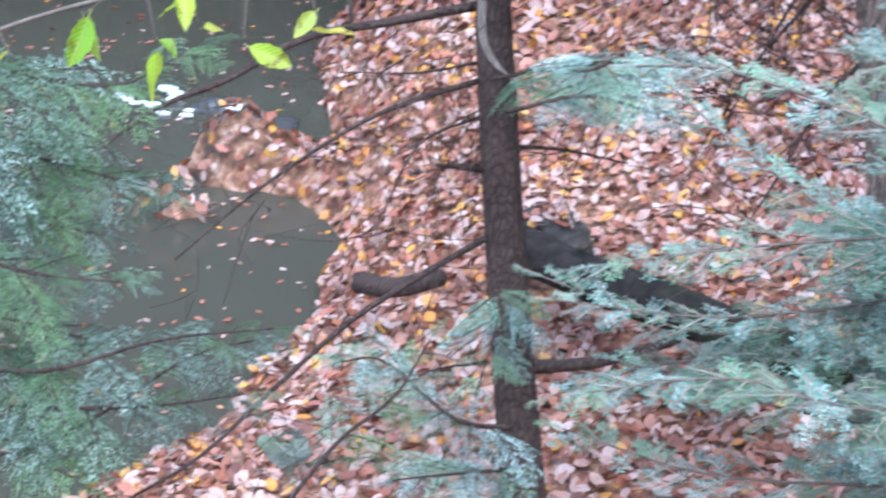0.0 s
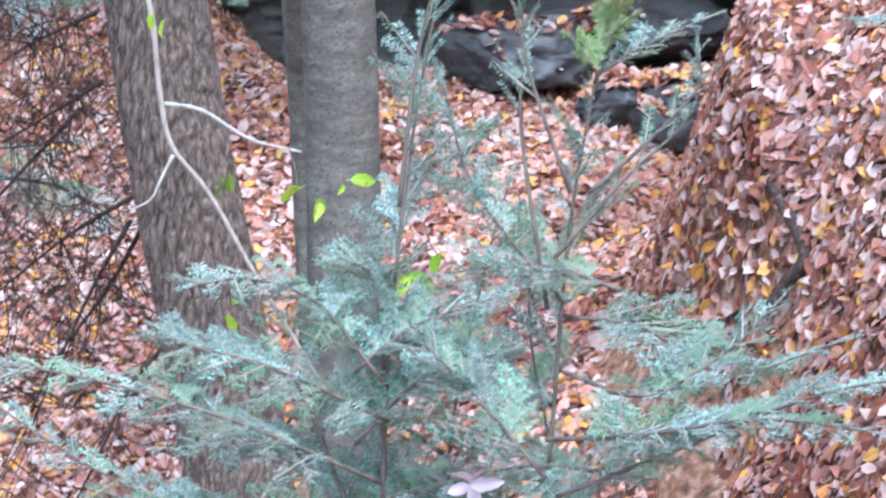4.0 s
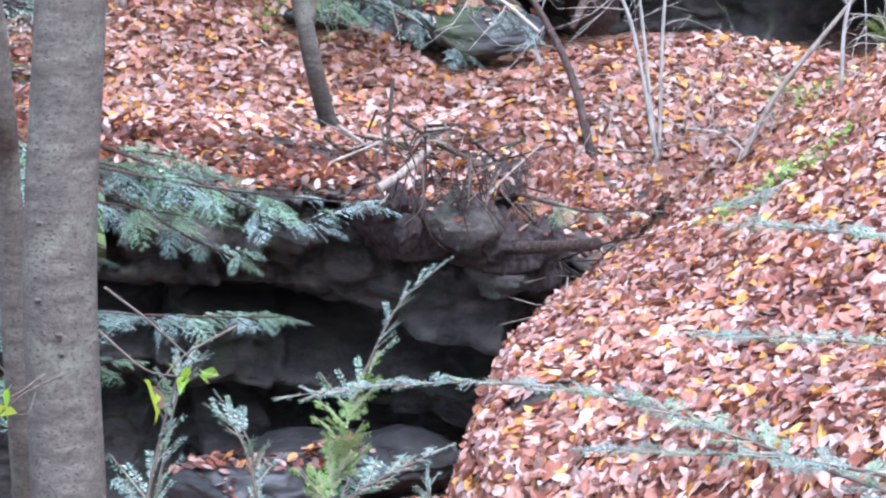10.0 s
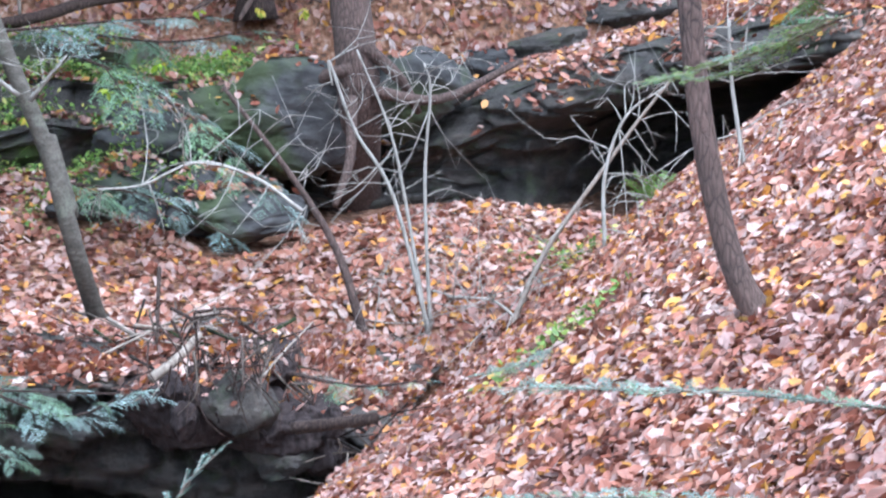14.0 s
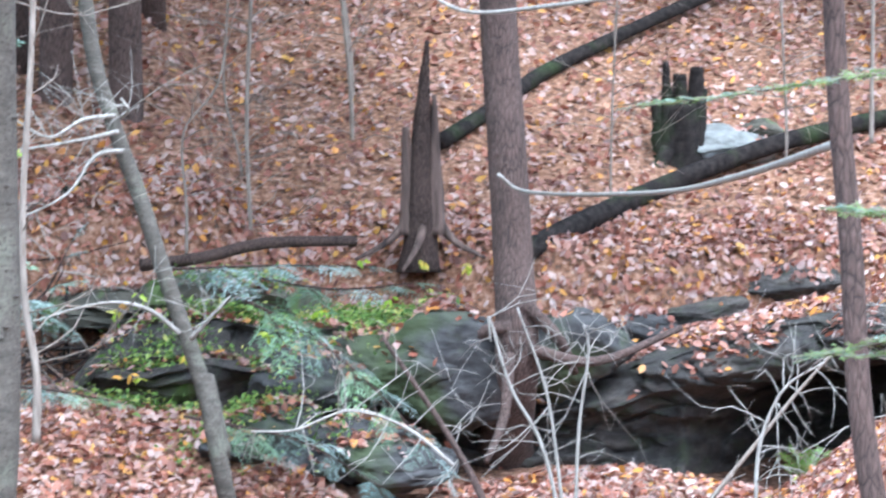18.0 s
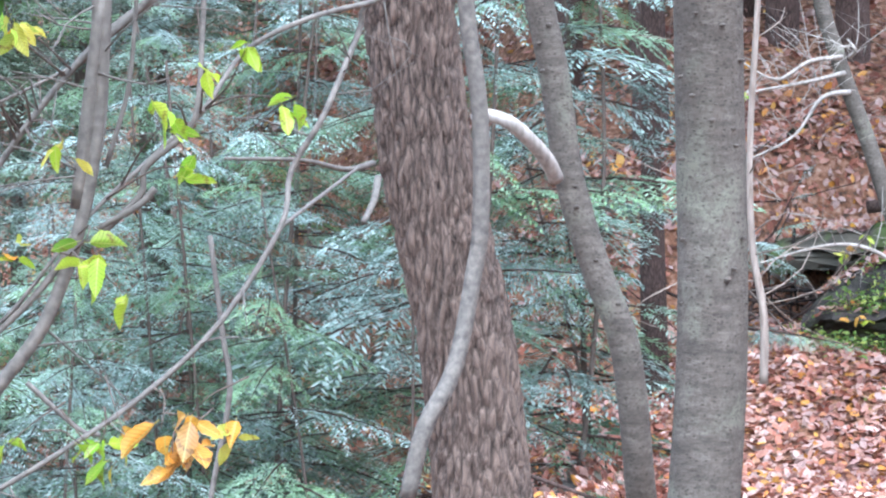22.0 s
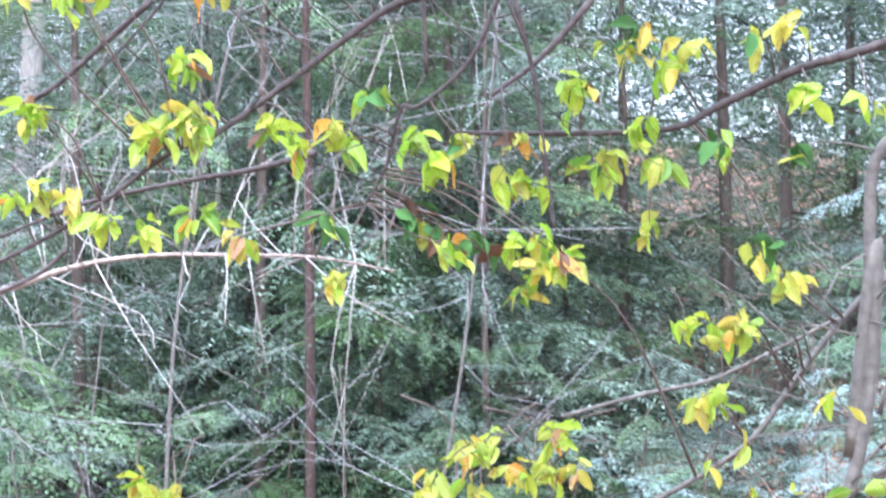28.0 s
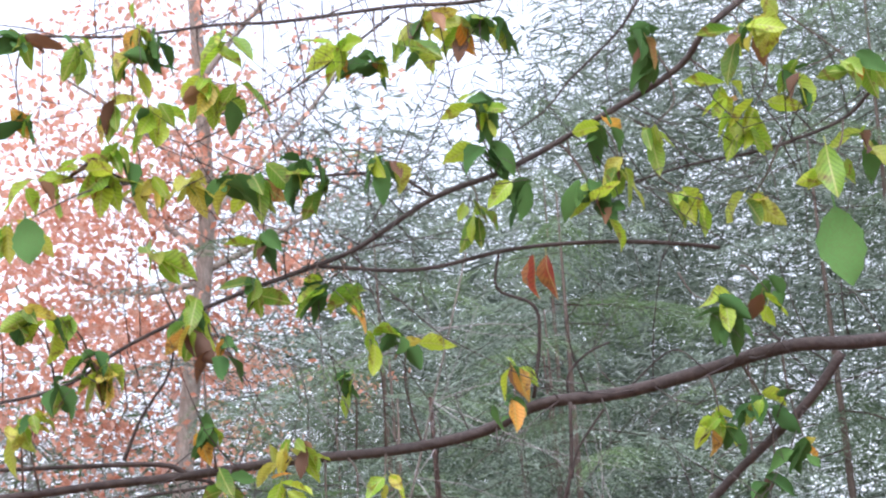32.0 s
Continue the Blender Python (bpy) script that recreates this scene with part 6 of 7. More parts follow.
limb(canopy, broken, 0.0041, 0.0041, beech_bark, "stem", "", 9)
limb(canopy, high, 0.0048, 0.0027, beech_bark, "stem", "", 9)
limb(canopy, across, 0.0034, 0.0014, beech_bark, "stem", "", 9)
limb(canopy, rightmost, 0.0048, 0.0020, beech_bark, "stem", "", 9)
limb(canopy, [(-2.147, 5.069, 1.025), (-2.196, 5.044, 1.046), (-2.378, 4.960, 1.050), (-2.535, 4.881, 1.050)], 0.0061, 0.0041, beech_bark, "stem", "", 9)
limb(canopy, [(-2.178, 5.057, 1.023), (-2.098, 5.095, 1.000), (-2.234, 5.040, 0.984), (-2.350, 4.993, 0.955)], 0.0041, 0.0027, beech_bark, "stem", "", 9)
limb(canopy, [(-1.398, 5.257, 1.102), (-1.416, 5.279, 0.965), (-1.457, 5.288, 0.844), (-1.457, 5.306, 0.722), (-1.458, 5.325, 0.566)], 0.0041, 0.0041, beech_bark, "stem", "", 9)
limb(canopy, [(-1.479, 5.283, 1.125), (-1.452, 5.264, 1.239), (-1.454, 5.248, 1.306), (-1.519, 5.220, 1.345), (-1.502, 5.204, 1.421)], 0.0041, 0.0027, beech_bark, "stem", "", 9)
limb(canopy, [(-1.413, 5.300, 1.130), (-1.405, 5.294, 1.169), (-1.364, 5.296, 1.204), (-1.318, 5.304, 1.222)], 0.0031, 0.0020, beech_bark, "stem", "", 9)
limb(canopy, [(-1.299, 5.330, 1.126), (-1.201, 5.338, 1.195), (-1.137, 5.341, 1.146)], 0.0020, 0.0014, beech_bark, "stem", "", 9)
limb(canopy, [(-2.256, 5.015, 1.057), (-2.215, 5.016, 1.138), (-2.153, 5.023, 1.223), (-2.131, 5.011, 1.310)], 0.0041, 0.0020, beech_bark, "stem", "", 9)
limb(canopy, [(-1.912, 5.196, 0.839), (-1.933, 5.200, 0.761), (-1.991, 5.189, 0.685), (-2.092, 5.163, 0.577)], 0.0041, 0.0027, beech_bark, "stem", "", 9)
limb(canopy, [(-2.008, 5.151, 0.891), (-2.144, 5.101, 0.863), (-2.298, 5.037, 0.838), (-2.378, 4.999, 0.844)], 0.0041, 0.0020, beech_bark, "stem", "", 9)
limb(canopy, [(-1.348, 5.324, 1.093), (-1.409, 5.324, 1.017), (-1.426, 5.329, 0.962)], 0.0027, 0.0020, beech_bark, "stem", "", 9)
limb(canopy, [(-1.309, 5.397, 0.718), (-1.272, 5.420, 0.610), (-1.256, 5.435, 0.497), (-1.234, 5.456, 0.271), (-1.240, 5.453, 0.287)], 0.0034, 0.0020, beech_bark, "stem", "", 9)
limb(canopy, [(-1.159, 5.150, 1.869), (-1.213, 5.159, 1.810), (-1.314, 5.160, 1.733), (-1.379, 5.163, 1.674), (-1.474, 5.152, 1.627)], 0.0034, 0.0014, beech_bark, "stem", "", 9)
limb(canopy, [(-1.636, 5.016, 1.878), (-1.793, 4.997, 1.781), (-1.921, 4.973, 1.713), (-2.056, 4.939, 1.655)], 0.0027, 0.0014, beech_bark, "stem", "", 9)
leafy(canopy, high, ((-2.291, 4.702, 1.857), (-2.114, 4.800, 1.814), (-2.054, 4.822, 1.825), (-2.083, 4.792, 1.871), (-1.936, 4.866, 1.838), (-2.150, 4.817, 1.726), (-2.093, 4.848, 1.708), (-1.982, 4.878, 1.755), (-1.942, 4.897, 1.748), (-1.726, 4.953, 1.815), (-1.655, 4.984, 1.794), (-1.595, 5.002, 1.801), (-2.206, 4.751, 1.834), (-2.322, 4.740, 1.716)), 0.094, 1, "gggllyddob")
leafy(canopy, across, ((-2.234, 4.816, 1.617), (-2.196, 4.838, 1.605), (-2.155, 4.844, 1.641), (-2.114, 4.882, 1.580), (-2.038, 4.916, 1.576), (-1.962, 4.892, 1.570), (-1.910, 4.969, 1.569), (-1.827, 4.992, 1.596), (-1.801, 5.012, 1.562), (-1.678, 5.043, 1.597), (-2.309, 4.790, 1.588), (-2.298, 4.662, 1.464), (-1.928, 4.997, 1.456)), 0.094, 2, "gggllyddob")
leafy(canopy, upper, ((-2.347, 4.796, 1.320), (-2.299, 4.821, 1.313), (-2.073, 4.931, 1.280), (-2.018, 4.964, 1.239), (-2.070, 4.972, 1.339), (-2.307, 4.852, 1.179), (-2.223, 4.882, 1.212), (-2.251, 4.865, 1.230), (-2.132, 4.919, 1.435), (-1.952, 5.013, 1.365), (-1.836, 5.055, 1.368), (-1.771, 5.084, 1.348), (-1.519, 5.127, 1.487), (-1.420, 5.141, 1.533), (-1.260, 5.158, 1.617), (-1.302, 5.176, 1.523), (-1.288, 5.194, 1.473), (-1.234, 5.188, 1.538), (-1.491, 5.103, 1.594), (-1.493, 5.075, 1.680), (-1.459, 5.082, 1.688), (-1.159, 5.124, 1.789), (-1.142, 5.136, 1.766), (-1.022, 5.194, 1.668), (-0.965, 5.168, 1.780)), 0.094, 3, "gggllyddob")
leafy(canopy, rightmost, ((-1.564, 5.045, 1.862), (-1.495, 5.069, 1.851), (-1.446, 5.083, 1.852), (-0.925, 5.173, 1.786), (-0.870, 5.213, 1.694), (-0.761, 5.231, 1.692), (-0.995, 5.220, 1.601), (-0.963, 5.217, 1.630), (-1.128, 5.226, 1.490), (-0.995, 5.261, 1.460), (-0.834, 5.230, 1.484), (-0.757, 5.275, 1.552), (-1.168, 5.182, 1.608), (-1.060, 5.250, 1.249), (-0.982, 5.261, 1.268)), 0.094, 4, "ggllyddob", twig=False)
leafy(canopy, main, ((-2.357, 4.838, 1.133), (-2.390, 4.828, 1.107), (-2.053, 4.985, 1.089), (-1.758, 5.113, 1.253), (-1.689, 5.137, 1.248), (-1.809, 5.110, 1.191), (-1.501, 5.212, 1.178), (-1.497, 5.177, 1.098), (-1.904, 5.103, 1.065), (-1.949, 5.091, 1.041), (-1.117, 5.335, 1.045), (-1.038, 5.347, 1.065), (-1.026, 5.377, 0.915), (-2.038, 5.011, 0.992), (-1.933, 5.057, 0.968), (-1.751, 5.124, 0.962), (-1.868, 5.098, 0.878), (-1.816, 5.117, 0.877), (-2.137, 4.986, 0.907), (-2.277, 4.885, 0.811), (-1.119, 5.337, 1.031), (-0.960, 5.378, 0.977)), 0.078, 5, "lllgyyydob")
leafy(canopy, fork, ((-1.863, 5.173, 0.754), (-1.798, 5.192, 0.786), (-1.665, 5.235, 0.788), (-1.904, 5.180, 0.588), (-1.973, 5.167, 0.467), (-1.889, 5.197, 0.471), (-1.257, 5.293, 0.808), (-1.205, 5.359, 0.791), (-2.203, 5.039, 0.748), (-2.113, 5.080, 0.730), (-2.040, 5.107, 0.746), (-2.186, 5.076, 0.505), (-2.156, 5.031, 0.918), (-1.996, 5.156, 0.480), (-1.934, 5.180, 0.483), (-1.897, 5.192, 0.498), (-1.756, 5.244, 0.463), (-1.715, 5.260, 0.443), (-2.070, 5.141, 0.297), (-1.899, 5.207, 0.292), (-2.236, 5.069, 0.332), (-2.195, 5.085, 0.354), (-2.125, 5.116, 0.329), (-1.999, 5.170, 0.274), (-2.199, 5.070, 0.514)), 0.072, 6, "yyylllggob")
leafy(canopy, side, ((-1.628, 5.285, 0.472), (-1.608, 5.294, 0.439), (-1.561, 5.299, 0.538), (-1.479, 5.331, 0.448), (-1.446, 5.344, 0.395), (-1.401, 5.352, 0.438), (-1.817, 5.238, 0.252), (-1.638, 5.300, 0.179), (-1.458, 5.349, 0.260), (-1.412, 5.311, 0.224), (-1.375, 5.372, 0.237), (-1.312, 5.387, 0.235), (-1.247, 5.403, 0.240), (-1.220, 5.410, 0.206), (-1.282, 5.398, 0.145), (-1.254, 5.404, 0.173), (-1.656, 5.289, 0.292), (-1.506, 5.333, 0.300)), 0.075, 7, "lllgyyydob")
for place, size, wide, key in (((-0.484, 3.054, 0.823), 0.1, 1.15, "d"), ((-0.498, 3.130, 0.919), 0.07, 1.0, "g"), ((-1.943, 3.974, 1.260), 0.085, 1.4, "d")):
    hung = part("leaf", LEAVES[key][0], canopy)
    hung.matrix_basis = Matrix.Translation(place) @ Matrix(((0.1, 0.95, -0.3, 0), (0.0, 0.3, 0.95, 0), (-1, 0.08, 0.0, 0), (0, 0, 0, 1))) @ Matrix.Diagonal((size, size * wide, size, 1))
set_along("leaf", LEAVES["r"][0], 0.095, canopy, Vector((-1.364, 5.047, 1.352)), (0.05, -0.1, -1), 1.3)
set_along("leaf", LEAVES["r"][3], 0.09, canopy, Vector((-1.387, 5.040, 1.354)), (-0.15, -0.1, -1), 0.3)

for stem, count in ((upper, 30), (across, 14), (high, 20), (fork, 26), (main, 22), (rightmost, 14), (side, 12)):
    twigs(canopy, stem, int(count * 1.8), 0.4, beech_bark, count, 0.0018, 0.1)

reach = [(-0.331, 5.741, 0.753), (-0.596, 5.734, 0.633), (-0.766, 5.719, 0.587), (-0.940, 5.700, 0.511), (-1.022, 5.690, 0.472), (-1.159, 5.664, 0.463), (-1.364, 5.618, 0.467), (-1.478, 5.589, 0.471)]
pale = [(-3.45, 6.66, 0.08), (-3.06, 6.85, 0.20), (-2.89, 6.92, 0.26), (-2.71, 6.99, 0.29), (-2.50, 7.07, 0.29), (-2.27, 7.14, 0.28), (-2.07, 7.21, 0.24)]
low_branch = branch_of("beech_branches", "leafy beech branches with yellow and green leaves", ((reach, 0.012, 0.004),
    ([(-1.341, 5.594, 0.740), (-1.313, 5.616, 0.612), (-1.300, 5.630, 0.507), (-1.290, 5.647, 0.297)], 0.006, 0.003), ([(-2.123, 5.558, 0.775), (-2.228, 5.529, 0.680), (-2.343, 5.493, 0.580), (-2.487, 5.436, 0.515)], 0.008, 0.005),
    ([(-1.960, 6.178, 0.486), (-2.098, 6.136, 0.449), (-2.246, 6.085, 0.424), (-2.465, 6.003, 0.375), (-2.645, 5.930, 0.299)], 0.008, 0.004), ([(-1.43, 6.80, 0.89), (-1.557, 6.783, 0.752), (-1.684, 6.763, 0.657)], 0.01, 0.006), ([(-2.504, 5.992, 0.271), (-2.577, 5.964, 0.207), (-2.719, 5.902, 0.144)], 0.007, 0.004)), beech_bark)
limb(low_branch, pale, 0.010, 0.003, twig_bark, "stem", "pale bare branch", 9)
twigs(low_branch, pale, 40, 0.6, pale_bark, 3, 0.0028)
leafy(low_branch, reach, ((-1.361, 5.574, 0.368), (-1.322, 5.584, 0.371), (-1.225, 5.591, 0.550), (-1.202, 5.595, 0.561), (-1.086, 5.626, 0.478), (-1.180, 5.614, 0.388), (-1.156, 5.617, 0.419), (-1.049, 5.640, 0.396), (-0.934, 5.656, 0.449), (-1.084, 5.607, 0.673), (-1.030, 5.625, 0.603), (-0.967, 5.631, 0.645), (-0.834, 5.601, 0.649), (-0.761, 5.609, 0.667), (-0.732, 5.627, 0.536), (-0.765, 5.684, 0.410), (-0.621, 5.644, 0.496), (-1.076, 5.642, 0.270), (-0.861, 5.681, 0.222), (-0.806, 5.691, 0.158), (-1.319, 5.578, 0.452), (-1.120, 5.605, 0.626)), 0.075, 8, "lllgyyydob")
leafy(low_branch, None, ((-1.024, 5.911, -0.091), (-0.987, 5.918, -0.088), (-0.962, 5.922, 0.065), (-0.936, 5.926, 0.076), (-1.057, 5.906, 0.075), (-1.327, 5.849, -0.155), (-1.509, 5.804, -0.183), (-1.462, 5.817, -0.174), (-1.404, 5.829, -0.233), (-1.355, 5.840, -0.242), (-1.580, 5.783, -0.245), (-2.062, 5.596, 0.662), (-2.174, 5.587, -0.244), (-2.106, 5.611, -0.279)), 0.075, 9, "llyyyo")
spread = [(-0.726, 6.153, -0.228), (-0.939, 6.329, -0.131), (-1.194, 6.279, -0.334), (-1.446, 6.219, -0.435), (-1.745, 6.138, -0.495), (-2.003, 6.062, -0.453), (-2.233, 5.989, -0.321), (-2.352, 5.947, -0.242)]
leafy(low_branch, spread, ((-2.310, 5.963, -0.262), (-2.233, 5.989, -0.321), (-2.179, 6.008, -0.341), (-2.101, 6.034, -0.372), (-2.027, 6.055, -0.437), (-1.844, 6.113, -0.442), (-1.893, 6.096, -0.467), (-1.659, 6.168, -0.407), (-1.633, 6.170, -0.471), (-1.697, 6.164, -0.288), (-1.622, 6.188, -0.199), (-1.559, 6.204, -0.189), (-1.522, 6.211, -0.260), (-1.421, 6.235, -0.255), (-1.371, 6.247, -0.246), (-1.597, 6.191, -0.279), (-1.421, 6.238, -0.165), (-2.373, 5.926, -0.458), (-1.409, 6.233, -0.352)), 0.07, 10, "yyyllo", twig=False)

# the many-stemmed shrub
shrub_main = [(-1.017, 6.034, -0.999), (-0.994, 6.060, -0.853), (-0.935, 6.094, -0.657), (-0.812, 6.127, -0.485), (-0.737, 6.149, -0.286), (-0.699, 6.159, -0.111), (-0.678, 6.162, 0.088), (-0.676, 6.158, 0.237), (-0.739, 6.152, -0.228), (-0.693, 6.161, 0.070), (-0.683, 6.155, 0.294), (-0.669, 6.150, 0.417), (-0.607, 6.151, 0.490), (-0.532, 6.151, 0.562), (-0.552, 6.144, 0.618)]
arch = [(0.154, 6.590, 0.320), (-0.084, 6.495, 0.237), (-0.123, 6.497, 0.159), (-0.199, 6.397, -0.024), (-0.276, 6.392, -0.153), (-0.297, 6.287, -0.277), (-0.430, 6.166, -0.485), (-0.593, 6.038, -0.634), (-0.760, 5.905, -0.741), (-0.958, 5.861, -0.855)]
second = [(-0.084, 6.495, 0.235), (-0.237, 6.393, 0.192), (-0.379, 6.388, 0.118), (-0.474, 6.282, -0.023), (-0.575, 6.273, -0.112), (-0.726, 6.152, -0.259), (-0.897, 6.117, -0.468), (-1.041, 6.088, -0.540)]
third = [(-0.542, 6.270, 0.278), (-0.631, 6.265, 0.190), (-0.746, 6.255, 0.090), (-0.860, 6.241, -0.049), (-0.962, 6.223, -0.187), (-1.087, 6.199, -0.274), (-1.260, 6.162, -0.360), (-1.443, 6.116, -0.445), (-1.701, 6.152, -0.469), (-1.946, 6.080, -0.458)]
fourth = [(-0.737, 6.149, -0.286), (-0.812, 6.134, -0.398), (-0.935, 6.107, -0.521), (-1.069, 6.072, -0.655), (-1.202, 6.033, -0.775), (-1.440, 6.079, -0.813), (-1.572, 6.043, -0.841)]
shrub = branch_of("many_stemmed_shrub", "many-stemmed grey shrub with arching stems and yellow-green leaves", ((shrub_main, 0.0163, 0.0133),), grey_stem, "shrub")
limb(shrub, arch, 0.0081, 0.0059, grey_stem, "stem", "", 9)
limb(shrub, second, 0.0067, 0.0044, grey_stem, "stem", "", 9)
limb(shrub, third, 0.0089, 0.0044, grey_stem, "stem", "", 9)
limb(shrub, fourth, 0.0089, 0.0037, grey_stem, "stem", "", 9)
limb(shrub, [(-0.693, 6.205, -0.289), (-0.605, 6.217, -0.201), (-0.592, 6.220, -0.139), (-0.516, 6.228, -0.076), (-0.478, 6.232, -0.013), (-0.467, 6.281, 0.164), (-0.459, 6.275, 0.315)], 0.0081, 0.0059, grey_stem, "stem", "", 9)
limb(shrub, [(-0.679, 6.211, -0.138), (-0.628, 6.218, 0.038), (-0.607, 6.216, 0.239), (-0.599, 6.212, 0.339)], 0.0059, 0.0044, grey_stem, "stem", "", 9)
limb(shrub, [(-0.11, 7.90, -0.17), (-0.18, 7.60, -0.18), (-0.29, 7.39, -0.15), (-0.48, 7.18, -0.14)], 0.0096, 0.0044, grey_stem, "stem", "", 9)
limb(shrub, [(-0.302, 6.387, -0.282), (-0.20, 6.99, -0.21), (-0.14, 7.60, -0.17)], 0.0052, 0.0044, grey_stem, "stem", "", 9)
limb(shrub, [(-0.10, 8.20, -0.22), (-0.11, 8.09, -0.28), (-0.14, 7.99, -0.34)], 0.0118, 0.0089, grey_stem, "stem", "", 9)
limb(shrub, [(-0.65, 8.97, -0.42), (-0.61, 8.95, -0.75), (-0.59, 8.93, -0.93), (-0.65, 8.89, -1.25), (-0.67, 8.85, -1.46)], 0.0089, 0.0096, grey_stem, "stem", "", 9)
limb(shrub, [(-0.566, 6.171, -0.185), (-0.603, 6.167, -0.222), (-0.690, 6.156, -0.271)], 0.0089, 0.0067, grey_stem, "stem", "", 9)
limb(shrub, [(-1.23, 8.87, -0.88), (-1.07, 8.88, -1.03), (-1.00, 8.88, -1.05)], 0.0089, 0.0074, grey_stem, "stem", "", 9)
limb(shrub, [(-1.446, 6.438, -0.138), (-1.254, 6.479, -0.088), (-1.098, 6.508, -0.056), (-0.940, 6.533, 0.016), (-0.781, 6.553, 0.094)], 0.0052, 0.0037, grey_stem, "stem", "", 9)
limb(shrub, [(-0.758, 6.354, 0.091), (-0.680, 6.362, 0.168), (-0.577, 6.369, 0.244)], 0.0104, 0.0104, grey_stem, "stem", "", 9)
twigs(shrub, shrub_main, 14, 0.4, grey_stem, 5, 0.003)
twigs(shrub, third, 16, 0.35, grey_stem, 6, 0.0025)
twigs(shrub, arch, 12, 0.3, grey_stem, 7, 0.0025)
leafy(shrub, second, ((-0.434, 5.984, 0.081), (-0.355, 5.988, 0.113), (-0.549, 5.975, 0.002), (-0.531, 5.976, -0.042), (-0.481, 5.879, -0.131), (-0.617, 5.955, -0.401), (-0.259, 5.994, 0.012)), 0.085, 11, "llllg", (2, 5))
leafy(shrub, third, ((-0.923, 5.922, -0.289), (-0.857, 5.930, -0.318), (-0.998, 5.915, -0.103), (-0.940, 5.923, -0.182), (-1.005, 5.911, -0.226), (-0.760, 5.951, -0.085), (-0.730, 5.954, -0.105), (-0.973, 5.920, 0.051), (-0.925, 5.928, 0.069), (-1.298, 5.854, 0.209), (-0.900, 5.929, 0.207), (-0.823, 5.941, 0.156), (-1.038, 5.909, 0.076), (-1.322, 5.847, -0.246)), 0.08, 12, "llllyyo", (2, 5))
leafy(shrub, shrub_main, ((-0.695, 5.953, -0.289), (-0.665, 5.954, -0.335), (-0.701, 5.949, -0.338), (-0.923, 5.901, -0.570), (-0.952, 5.884, -0.689)), 0.085, 13, "lllg", (2, 5))
leafy(shrub, fourth, ((-1.082, 5.868, -0.627), (-1.105, 5.862, -0.647), (-1.034, 5.868, -0.705), (-0.701, 5.914, -0.729), (-0.665, 5.920, -0.717), (-0.617, 5.927, -0.700), (-0.665, 5.916, -0.747), (-0.857, 5.895, -0.715), (-0.388, 5.946, -0.702)), 0.085, 14, "lllyo", (2, 5), twig=False)
leafy(shrub, None, ((-0.489, 5.837, -0.707), (-0.471, 5.845, -0.654), (-0.506, 5.830, -0.754), (-0.453, 5.839, -0.713), (-0.530, 5.837, -0.677)), 0.1, 15, "ooo", (2, 5))

# leaves over the brook and by the rough tree
dangling = branch_of("leafy_twigs", "thin twigs with a few bright green and yellow leaves", (([(-1.441, 4.428, -1.820), (-1.255, 4.506, -1.766), (-1.035, 4.577, -1.727), (-0.770, 4.631, -1.722)], 0.005, 0.003), ([(0.39, 7.70, -1.73), (0.60, 7.66, -1.86), (0.73, 7.66, -1.80)], 0.004, 0.003)), brown_twig)
leafy(dangling, [(-1.441, 4.428, -1.820), (-1.255, 4.506, -1.766), (-1.035, 4.577, -1.727), (-0.770, 4.631, -1.722)], ((-1.207, 4.517, -1.772), (-1.084, 4.528, -1.823), (-1.039, 4.569, -1.745), (-1.012, 4.556, -1.793), (-0.806, 4.600, -1.787), (-1.328, 4.457, -1.836), (-0.932, 4.562, -1.823)), 0.1, 16, "yllly", (1, 3))
leafy(dangling, None, ((0.28, 7.63, -2.03), (0.60, 7.64, -1.90), (0.28, 7.68, -1.85), (0.72, 7.54, -2.56), (0.65, 7.56, -2.53), (0.79, 7.55, -2.52), (0.46, 7.59, -2.49), (0.45, 7.46, -2.84), (0.850, 6.519, -2.403), (0.922, 6.519, -2.377)), 0.095, 17, "llllg", (1, 3))
leafy(dangling, None, ((7.02, 18.25, -2.58), (5.06, 13.33, -2.30)), 0.12, 18, "lgg", (4, 7))
leafy(dangling, None, ((2.160, 4.504, -0.221), (2.64, 16.78, -0.75), (2.60, 16.78, -0.89), (3.01, 18.70, -1.47), (2.86, 18.72, -1.49)), 0.085, 19, "oo", (1, 3))
leafy(dangling, None, ((2.07, 17.28, 0.04), (3.05, 18.73, -0.92), (2.90, 18.75, -1.03), (3.88, 18.56, -1.19), (3.35, 18.65, -1.34), (3.05, 18.69, -1.49), (4.83, 18.87, -0.98), (4.64, 18.93, -0.71), (4.37, 18.97, -1.06), (5.06, 18.82, -0.71), (5.36, 18.73, -0.74)), 0.08, 20, "lyyl", (4, 8))

leafy(dangling, None, ((0.38, 5.0, -1.258), (0.366, 5.0, -1.199), (0.417, 5.0, -1.186)), 0.085, 31, "lllg", (1, 3))
leafy(dangling, None, ((0.575, 4.0, -0.953), (0.541, 4.0, -0.972), (0.605, 4.0, -0.937)), 0.05, 32, "lgb", (2, 4))

# brush by the upturned root
tangle = np.random.default_rng(51)
brush = thing("brush_pile", label="dark dead brush beside the upturned root", category="sticks")
